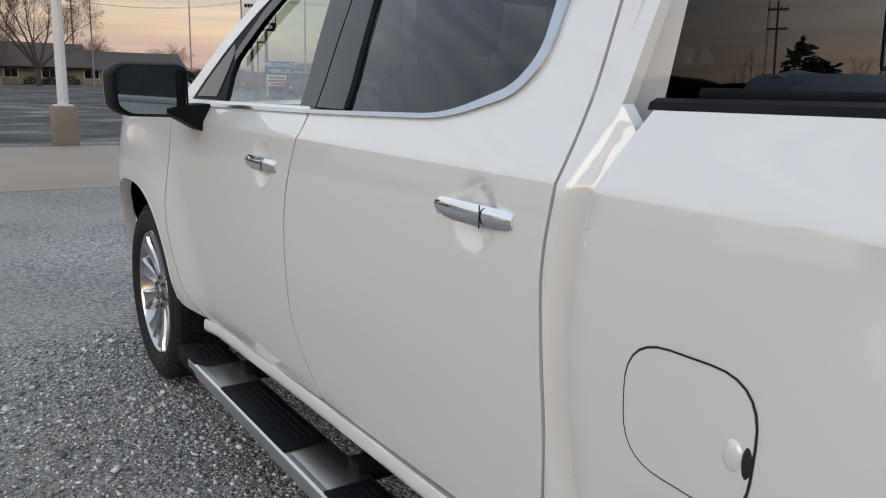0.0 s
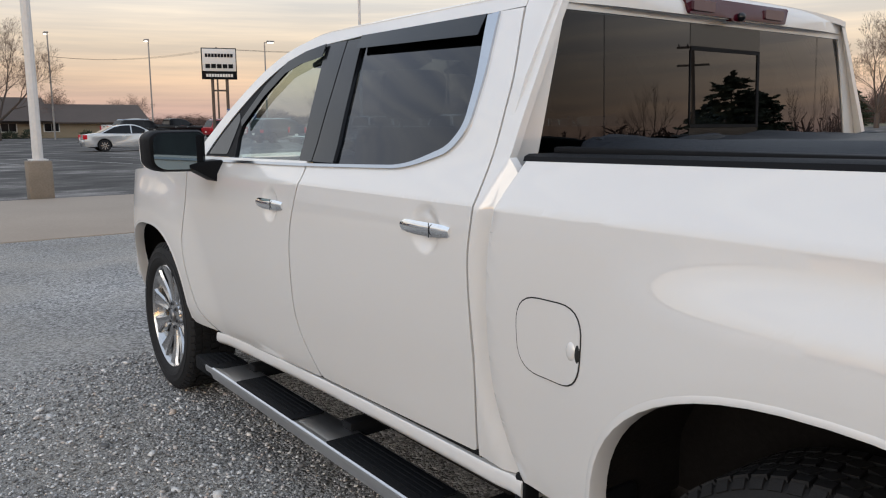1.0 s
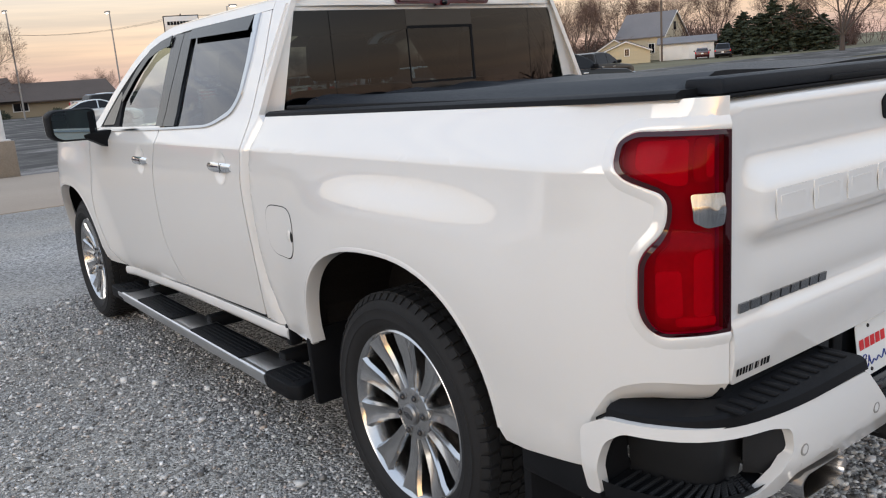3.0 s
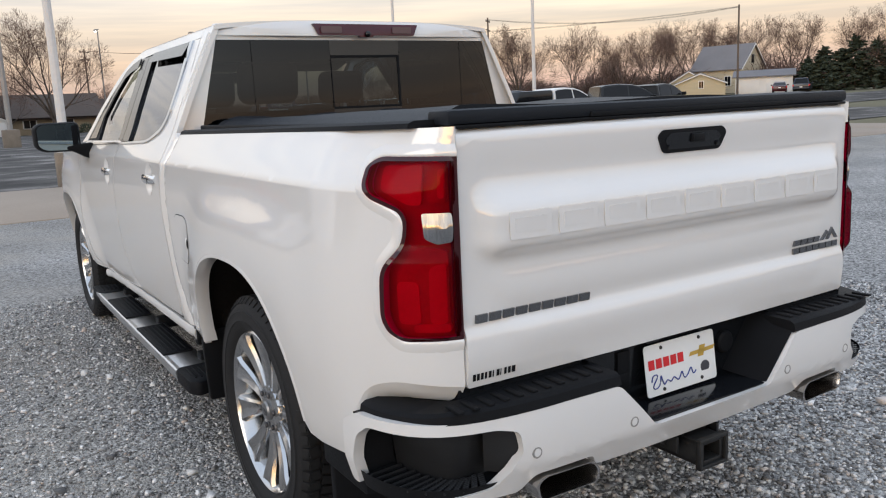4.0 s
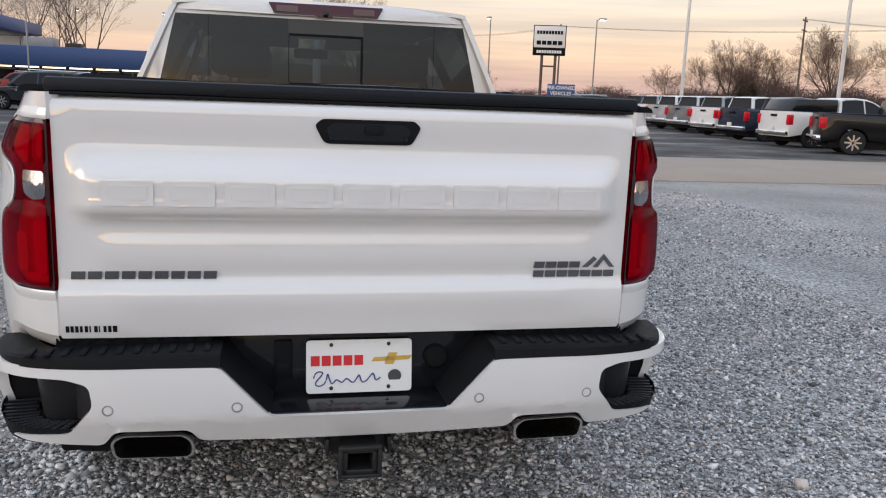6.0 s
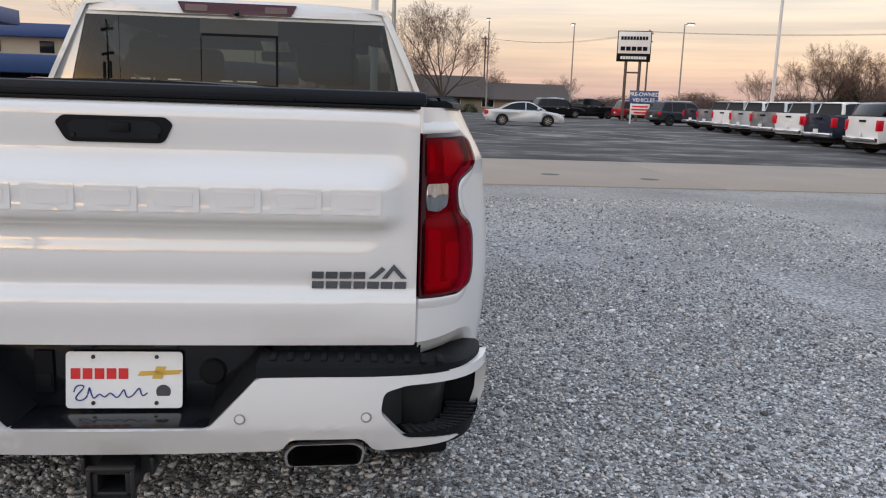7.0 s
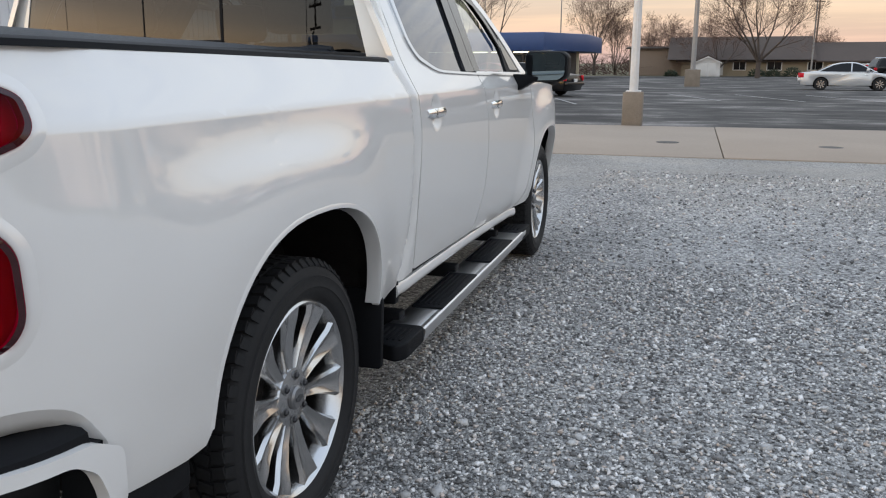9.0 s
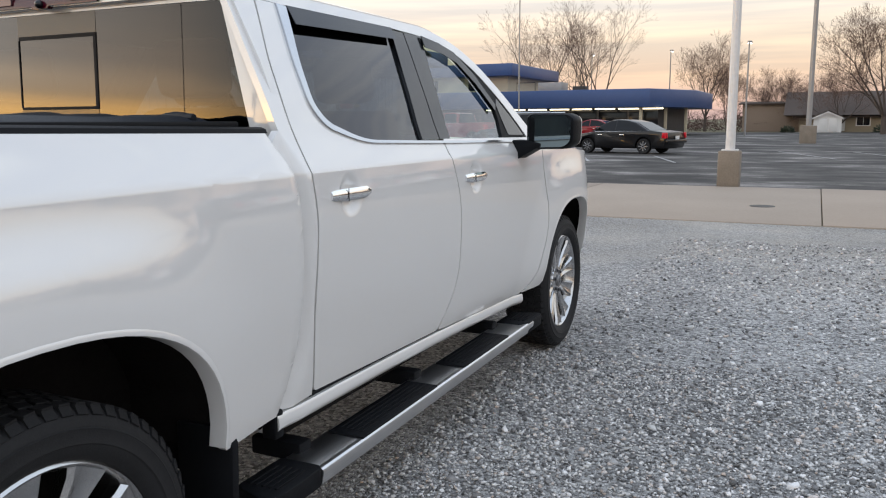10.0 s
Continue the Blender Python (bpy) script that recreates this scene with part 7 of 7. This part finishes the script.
    for k in (-1, 1):
        for cx in (wb - off, -wb - off):
            wh = part("wheel", lathe([(0.0, -0.09), (r * 0.92, -0.11), (r, -0.08), (r, 0.08), (r * 0.92, 0.11), (r * 0.68, 0.10), (0.0, 0.06)], 24, "y"), RUBBER, car, loc=(cx, k * (W - 0.12), r))
            bm = bmesh.new()
            for i in range(8):
                box(bm, -r * 0.07, r * 0.07, -0.012, 0.012, 0.04, r * 0.66, 0, pose(0, k * 0.105, 0, 0, 45 * i, 0))
            part("rim", bm, ALLOY if rim == "light" else ALLOY_DARK, wh)
        part("tail_lamp", slab(low[0][0] - 0.06, low[0][0] + 0.16, k * (W - 0.06) - 0.08, k * (W - 0.06) + 0.068, zb - (0.28 if kind != "pickup" else 0.42), zb - 0.04, 0.02), TAIL_RED, car)
        part("head_lamp", slab(low[-1][0] - 0.42, low[-1][0] - 0.02, k * (W - 0.30) - 0.2, k * (W - 0.30) + 0.31, zb - 0.36, zb - 0.20, 0.03), CLEAR_LENS, car)
        part("wing_mirror", slab(b1 - 0.42, b1 - 0.26, k * (W + 0.10) - 0.11, k * (W + 0.10) + 0.11, zb + 0.02, zb + 0.20, 0.03), p if kind != "pickup" else BLACK_PLASTIC, car)
        for t in (-0.35, 0.75):
            part("door_handle", slab(t - 0.1, t + 0.1, k * W - 0.015, k * W + 0.02, zb - 0.16, zb - 0.12, 0.005), CHROME, car)
        part("belt_trim", slab(b0 + 0.05, b1 - 0.1, k * (W - 0.03) - 0.02, k * (W - 0.03) + 0.02, zb - 0.01, zb + 0.02), CHROME, car)
    part("rear_bumper", slab(low[0][0] - 0.12, low[0][0] + 0.10, -W + 0.03, W - 0.03, 0.46, 0.62, 0.03), CHROME if kind == "pickup" else p, car)
    part("plate", slab(low[0][0] - 0.12, low[0][0] - 0.09, -0.15, 0.15, 0.62, 0.77), WHITE_TRIM, car)
    if kind == "pickup":
        part("tailgate_trim", slab(low[0][0] - 0.04, low[0][0] + 0.02, -0.18, 0.18, 1.16, 1.24, 0.01), BLACK_PLASTIC, car)
        part("bed_cover", slab(-2.98, -1.0, -W + 0.08, W - 0.08, 1.33, 1.39, 0.02), VINYL, car)
        if cover == "cap":
            part("bed_cap", prism([(-2.95, 1.38), (-0.95, 1.38), (-0.98, 1.86), (-2.70, 1.84)], "y", -W + 0.1, W - 0.1, 0.06), BLACK_GLOSS, car)
    if kind == "suv":
        for k in (-1, 1):
            part("roof_rack", tube([(t0 + 0.1, k * (wt - 0.05), zt + 0.06), (t1 - 0.2, k * (wt - 0.05), zt + 0.08)], 0.025, 6), CHROME, car)
    return car


far_vehicle("sedan", "black", "black sedan parked on the asphalt lot", -5.45, 35.0, 180 - 18)
far_vehicle("suv", "charcoal", "dark grey family SUV parked on the lot", -11.3, 38.2, 180 - 14)
far_vehicle("suv", "red", "red SUV parked near the showroom", -16.0, 52, 180 - 10)
far_vehicle("sedan", "red", "red car parked under the showroom canopy", -13.0, 59, 170)
far_vehicle("pickup", "red", "red pickup parked near the showroom", -17.8, 44, 165)
far_vehicle("sedan", "silver", "silver sedan parked alone on the asphalt", 9.9, 46.2, -4)
ROW = [(21.0, 20.7, "black", None), (21.6, 25.0, "white", "cap"), (22.2, 29.2, "navy", None), (22.8, 33.0, "white", None), (23.3, 36.6, "grey", None), (23.8, 40.2, "silver", None), (24.3, 43.8, "white", None), (24.8, 47.4, "grey", None), (25.3, 51.0, "navy", None)]
TURNS = (-26, 0, 4, 7, 8, 9, 10, 11, 12)
for (x, y, c, cap), turn in zip(ROW, TURNS):
    far_vehicle("pickup", c, {"navy": "dark blue", "grey": "grey"}.get(c, c) + " pickup parked in a row on the lot", x, y, turn, "light", cap, "pickups in the row")
for x, y, c in ((31.5, 28.5, "black"), (34.5, 47, "silver")):
    far_vehicle("pickup", c, c + " pickup in the second row of the lot", x, y, 8, "light", None, "pickups behind the row")
far_vehicle("suv", "charcoal", "dark SUV at the end of the pickup row", 24.2, 57, 10)
far_vehicle("suv", "red", "red SUV parked at the back of the lot", 26.0, 72, 5)
far_vehicle("pickup", "black", "black pickup parked at the back of the lot", 22.0, 76, 5)
far_vehicle("suv", "black", "black SUV parked at the back of the lot", 18.6, 75, 10)
far_vehicle("pickup", "white", "white pickup parked at the back of the lot", 19.5, 80, 5)
far_vehicle("sedan", "maroon", "dark plum red car in front of the white garage", 93.5, 64.5, 35)
far_vehicle("suv", "navy", "dark blue SUV on the drive before the conifers", 92.5, 60.5, 30)
far_vehicle("sedan", "silver", "silver car on the road by bare trees", 118, 38, 35)


# ---- trees ----
def limb_mesh(name, segs, material, sides=4, colour_isle=False):
    """Tapered limbs from segments (start, radius, end, radius) in one mesh."""
    k = len(segs)
    p0, r0 = np.array([s[0] for s in segs], float), np.array([s[1] for s in segs], float)
    p1, r1 = np.array([s[2] for s in segs], float), np.array([s[3] for s in segs], float)
    d = p1 - p0
    d /= np.linalg.norm(d, axis=1)[:, None] + 1e-9
    ref = np.where(np.abs(d[:, 2:3]) < 0.9, np.array([[0, 0, 1.0]]), np.array([[1.0, 0, 0]]))
    u = np.cross(d, ref)
    u /= np.linalg.norm(u, axis=1)[:, None]
    v = np.cross(u, d)
    ang = 2 * np.pi * np.arange(sides) / sides
    ring = np.cos(ang)[None, :, None] * u[:, None] + np.sin(ang)[None, :, None] * v[:, None]
    verts = np.concatenate([p0[:, None] + r0[:, None, None] * ring, p1[:, None] + r1[:, None, None] * ring], 1).reshape(-1, 3)
    i = np.arange(sides)
    quad = np.stack([i, (i + 1) % sides, sides + (i + 1) % sides, sides + i], -1)
    faces = (quad[None] + (np.arange(k) * 2 * sides)[:, None, None]).reshape(-1)
    me = bpy.data.meshes.new(name)
    me.vertices.add(len(verts))
    me.vertices.foreach_set("co", verts.reshape(-1).astype(np.float32))
    me.loops.add(len(faces))
    me.loops.foreach_set("vertex_index", faces.astype(np.int32))
    me.polygons.add(len(faces) // 4)
    me.polygons.foreach_set("loop_start", np.arange(0, len(faces), 4, dtype=np.int32))
    me.update()
    me.materials.append(material)
    return me


BARK = mat("grey_brown_bark", (0.085, 0.066, 0.055), 0.95, grain=(9, 0.3), stain=(1, 0.2), stretch=(1, 1, 0.2))
TWIG = mat("reddish_twigs", (0.140, 0.088, 0.068), 0.95, grain=(3, 0.25), stain=(0.3, 0.2))
NEEDLES = mat("dark_conifer_needles", (0.040, 0.052, 0.030), 0.9, grain=(5, 0.4), stain=(0.6, 0.3))


def twig_mesh(name, segs, material):
    """Fine twigs, each a narrow tapered blade turned at random."""
    k = len(segs)
    p0, r0 = np.array([s[0] for s in segs], float), np.array([s[1] for s in segs], float)
    p1, r1 = np.array([s[2] for s in segs], float), np.array([s[3] for s in segs], float)
    side = np.cross(p1 - p0, np.random.default_rng(k).normal(size=(k, 3)))
    side /= np.linalg.norm(side, axis=1)[:, None] + 1e-9
    verts = np.stack([p0 - side * r0[:, None], p0 + side * r0[:, None], p1 + side * r1[:, None], p1 - side * r1[:, None]], 1).reshape(-1, 3)
    me = bpy.data.meshes.new(name)
    me.vertices.add(4 * k)
    me.vertices.foreach_set("co", verts.reshape(-1).astype(np.float32))
    me.loops.add(4 * k)
    me.loops.foreach_set("vertex_index", np.arange(4 * k, dtype=np.int32))
    me.polygons.add(k)
    me.polygons.foreach_set("loop_start", np.arange(0, 4 * k, 4, dtype=np.int32))
    me.update()
    me.materials.append(material)
    return me


def grow_tree(h, seed, spread, base, trunk, limbs, shoots, thick=1.0, stems=1):
    """A winter tree: a short trunk, limbs that rise and fan out, and shoots on shoots down to fine twigs."""
    rng = random.Random(seed)
    wood, twigs = [], []
    fine = len(shoots)

    def side(d, angle, turn):
        ref = Vector((0, 0, 1)) if abs(d.z) < 0.95 else Vector((1, 0, 0))
        u = d.cross(ref).normalized()
        w = u.cross(d)
        return (d * math.cos(angle) + (u * math.cos(turn) + w * math.sin(turn)) * math.sin(angle)).normalized()

    def limb(p, d, length, rad, level):
        steps = (5, 4, 3, 2, 1)[min(level, 4)]
        turn = rng.uniform(0, 6.3)
        for i in range(steps):
            bend = 0.10 + 0.03 * level
            d = (d + Vector((rng.gauss(0, bend), rng.gauss(0, bend), rng.gauss(0.05, bend * 0.6)))).normalized()
            q = p + d * (length / steps)
            r2 = rad * (0.80 if level < 3 else 0.75)
            (wood if level < 2 else twigs).append((tuple(p), rad, tuple(q), r2))
            p, rad = q, r2
            if level < fine and (i > 0 or level > 0):
                for _ in range(shoots[level]):
                    turn += 2.4 + rng.uniform(-0.4, 0.4)
                    out = side(d, rng.uniform(0.5, 0.95), turn)
                    limb(p, (out + Vector((0, 0, 0.16))).normalized(), length * rng.uniform(0.38, 0.62) * (1.1 - 0.35 * i / steps), max(rad * 0.6, 0.004), level + 1)
        if level < fine:
            for k in (-1, 1):
                limb(p, side(d, 0.3, turn + 1.5 * k + 1.5), length * 0.5, max(rad * 0.7, 0.004), level + 1)

    for k in range(stems):
        a = 2 * math.pi * k / stems
        d0 = Vector((0.28 * math.cos(a), 0.28 * math.sin(a), 1)).normalized() if stems > 1 else Vector((0, 0, 1))
        top = d0 * h * base
        wood.append(((0, 0, -0.05), trunk, tuple(top), trunk * 0.82))
        for i in range(limbs):
            t = 2 * math.pi * i / limbs + rng.uniform(-0.4, 0.4)
            ang = spread * rng.uniform(0.55, 1.15) if i else 0.08
            limb(top, side(d0, ang, t), h * rng.uniform(0.50, 0.62), trunk * 0.55, 0)
    f = h / max(s[2][2] for s in wood + twigs)
    sc = lambda segs, w, lo: [((a[0] * f, a[1] * f, a[2] * f), max(r * w, lo), (b_[0] * f, b_[1] * f, b_[2] * f), max(r2 * w, lo * 0.7)) for a, r, b_, r2 in segs]
    return sc(wood, 1.0, 0.02), sc(twigs, 0.8, 0.0062 * thick)


KINDS = []
for i, (h, spread, base, trunk, limbs, shoots, thick, stems) in enumerate((
        (11, 0.85, 0.17, 0.26, 6, (1, 2, 2, 2), 1.0, 1), (12, 0.42, 0.18, 0.20, 5, (1, 2, 2, 1), 1.1, 1), (9, 0.90, 0.14, 0.18, 5, (1, 2, 2, 1), 1.1, 1), (8, 0.80, 0.06, 0.11, 3, (1, 2, 1, 1), 1.1, 2),
        (11, 0.85, 0.16, 0.24, 5, (1, 2), 3.0, 1), (9, 0.80, 0.08, 0.14, 3, (1, 2), 3.0, 2), (14, 0.36, 0.20, 0.20, 2, (1, 1, 1, 1), 1.1, 2))):
    wood, twigs = grow_tree(h, 40 + i, spread, base, trunk, limbs, shoots, thick, stems)
    KINDS.append((limb_mesh("trunk", wood, BARK, 6), twig_mesh("crown", twigs, TWIG), h))


def bare_tree(k, x, y, h, turn, label="leafless deciduous tree with a fine twiggy crown", group=""):
    wood, twigs, h0 = KINDS[k]
    t = thing("bare_tree", label, "tree", group, at=(x, y, far_z(x, y) - 0.05), turn=turn)
    s = h / h0
    for nm, me in (("trunk", wood), ("crown", twigs)):
        o = new(nm, me)
        o.parent = t
        o.scale = (s, s, s)
    return t


def by_bearing(az, dist):
    return (math.sin(radians(az)) * dist, -2 + math.cos(radians(az)) * dist)


AHEAD = [(0, 7.6, 80.0, 11.6), (2, 4.4, 90.5, 6.8), (3, 15.5, 98, 5.6), (3, 27.5, 112, 5.6), (6, -27.2, 89, 16.0), (6, -24.8, 92, 14.0), (6, -23.2, 93, 13.5), (6, -20.8, 90, 16.0), (1, -9.8, 98, 11.5), (3, -7.6, 101, 8.5),
         (3, -3.4, 98, 6.2), (2, -0.8, 99, 7.6), (3, 1.0, 103, 5.4), (2, 58.6, 100, 8.4), (3, 55.5, 108, 6.8), (0, 71.5, 92.5, 12.0), (1, 75.5, 98, 10.5), (3, 72.5, 81.5, 11.0), (2, 89.5, 89, 10.5), (0, 97.0, 88.5, 11.0),
         (3, 93.0, 95, 9.0), (0, 112.0, 95, 13.5), (2, 118.0, 90, 13.0), (1, 108.0, 102, 13.5), (0, 125.0, 84, 13.0), (2, 122.0, 94, 13.0), (0, 87.5, 42.5, 12.5), (3, 122.0, 66, 9.5), (1, 128.0, 74, 13.0), (2, 124.0, 50, 11.0), (0, 112.0, 32, 11.0), (1, 104.0, 22, 11.0), (3, 66.0, 106, 8.0), (0, 60.5, 99, 10.2), (0, 63.5, 96, 8.6)]
for i, (k, x, y, h) in enumerate(AHEAD):
    bare_tree(k, x, y, h, 47 * i % 360, group="trees beyond the lot")
BEHIND = [(0, 127.5, 62, 7.0), (3, 131, 70, 5.0), (2, 117, 66, 6.0), (3, 134, 82, 5.0), (0, 138, 80, 5.0), (1, 144, 84, 5.5), (3, 150, 86, 4.5), (2, 160, 84, 5.0), (0, 172, 90, 5.5), (3, 184, 86, 4.5), (1, 192, 92, 6.0), (3, 201, 82, 4.5), (2, 210, 88, 5.0), (0, 219.5, 78, 5.0),
          (3, 222.5, 80, 5.5), (1, 240, 82, 6.5), (2, 249, 76, 6.0), (0, 257, 70, 6.5), (3, 264, 66, 6.0), (1, 272, 72, 7.0), (2, 280, 68, 6.0), (0, 288, 72, 7.0), (3, 296, 66, 5.5), (2, 90, 70, 7.0), (0, 98, 66, 7.0), (3, 106, 64, 6.0), (1, 112, 68, 7.0)]
for i, (k, az, dist, h) in enumerate(BEHIND):
    x, y = by_bearing(az, dist)
    bare_tree(4 + k % 2, x, y, h, 61 * i % 360, "leafless tree on the edge of the gravel", "trees behind the lot")


def conifer(x, y, h, w, seed):
    rng = random.Random(seed)
    t = thing("conifer", "dense dark green conifer with drooping boughs", "tree", "conifers", at=(x, y, far_z(x, y) - 0.05))
    o = new("trunk", limb_mesh("trunk", [((0, 0, 0), 0.16, (0, 0, h * 0.5), 0.09), ((0, 0, h * 0.5), 0.09, (0, 0, h), 0.02)], BARK, 6))
    o.parent = t
    segs = []
    for i in range(190):
        z = h * (0.05 + 0.93 * (i / 190) ** 0.85)
        reach = w * (1 - (z / h) ** 1.9) ** 0.8 * rng.uniform(0.70, 1.12) * (1 + 0.12 * math.sin(i * 0.21 + seed)) + 0.12
        a = rng.uniform(0, 6.283)
        reach *= rng.uniform(0.6, 1.1)
        tip = Vector((math.cos(a) * reach, math.sin(a) * reach, z + rng.uniform(-0.25, 0.12) * reach + rng.gauss(0, 0.03 * h)))
        base = Vector((0, 0, z))
        for q in range(9):
            p = base.lerp(tip, 0.25 + 0.75 * q / 8)
            for s in (-1, 1):
                side = Vector((-math.sin(a), math.cos(a), 0)) * s
                e_ = p + (side * rng.uniform(0.2, 0.5) + (tip - base).normalized() * 0.25 + Vector((0, 0, rng.uniform(-0.15, 0.1)))) * min(1.0, reach * 0.6 + 0.2)
                segs.append((tuple(p), 0.13, tuple(e_), 0.02))
    o = new("crown", twig_mesh("crown", segs, NEEDLES))
    o.parent = t


for i, (az, dist, h, w) in enumerate(((56.2, 122, 4.6, 1.9), (57.2, 118, 5.8, 2.5), (58.2, 115, 5.4, 2.4), (59.0, 114, 6.8, 2.9), (60.1, 115, 6.2, 2.8), (61.0, 117, 5.4, 2.6), (61.9, 116, 4.6, 2.4), (31.9, 121, 5.6, 2.4), (121.5, 60, 7.0, 4.0), (123.3, 63, 5.0, 3.2), (119.6, 62, 5.6, 3.6))):
    x, y = by_bearing(az, dist)
    conifer(x, y, h, w, 90 + i)

# brush and far woods all round the horizon
rng = random.Random(5)
segs = []
for az0, az1, dist, h0, count in ((-22, 1, 108, 3.6, 900), (14, 28, 150, 3.4, 3200), (28, 64, 145, 5.8, 9500), (60, 90, 150, 6, 500), (90, 300, 84, 4.4, 3200), (-60, -22, 110, 5, 900), (0, 14, 150, 2.6, 800)):
    for _ in range(count):
        az, dd = rng.uniform(az0, az1), dist * rng.uniform(0.92, 1.15)
        x, y = by_bearing(az, dd)
        z = far_z(x, y) - 0.1
        h = h0 * rng.uniform(0.35, 1.0) * (0.75 + 0.35 * math.sin(az * 0.9) * math.sin(az * 0.31 + 1))
        p = Vector((x, y, z))
        for _ in range(3):
            q = p + Vector((rng.gauss(0, 0.6), rng.gauss(0, 0.6), h / 3))
            fat = 2.2 if 90 < az < 300 else 0.42
            segs.append((tuple(p), 0.10 * fat, tuple(q), 0.07 * fat))
            e_ = q + Vector((rng.gauss(0, 1.1), rng.gauss(0, 1.1), rng.uniform(-0.1, 0.8)))
            segs.append((tuple(q), 0.06 * fat, tuple(e_), 0.02 * fat))
            p = q
wood_me = twig_mesh("woods", segs, mat("far_brush", (0.105, 0.064, 0.052), 0.95, grain=(1.5, 0.3), stain=(0.1, 0.3)))
tagged(new("far_woods", wood_me), "brown leafless brush and woods on the horizon", "woods", kind="stuff")
# low shrubs before the hall
for i, (x, y, w) in enumerate(((8.2, 89.5, 0.9), (9.8, 89.5, 0.8), (11.6, 89.4, 1.0), (17, 89.5, 0.8), (-0.5, 89, 0.7))):
    rng = random.Random(i)
    segs = []
    for _ in range(260):
        d = Vector((rng.gauss(0, 1), rng.gauss(0, 1), abs(rng.gauss(0.4, 0.7)))).normalized()
        p = d * w * rng.uniform(0.5, 0.9)
        segs.append((tuple(p), 0.05, tuple(p + d * 0.22 + Vector((rng.gauss(0, .1), rng.gauss(0, .1), 0))), 0.01))
    t = thing("shrub", "small dark evergreen shrub by the hall", "shrub", "shrubs", at=(x, y, far_z(x, y)))
    o = new("leaves", limb_mesh("leaves", segs, NEEDLES, 3))
    o.parent = t
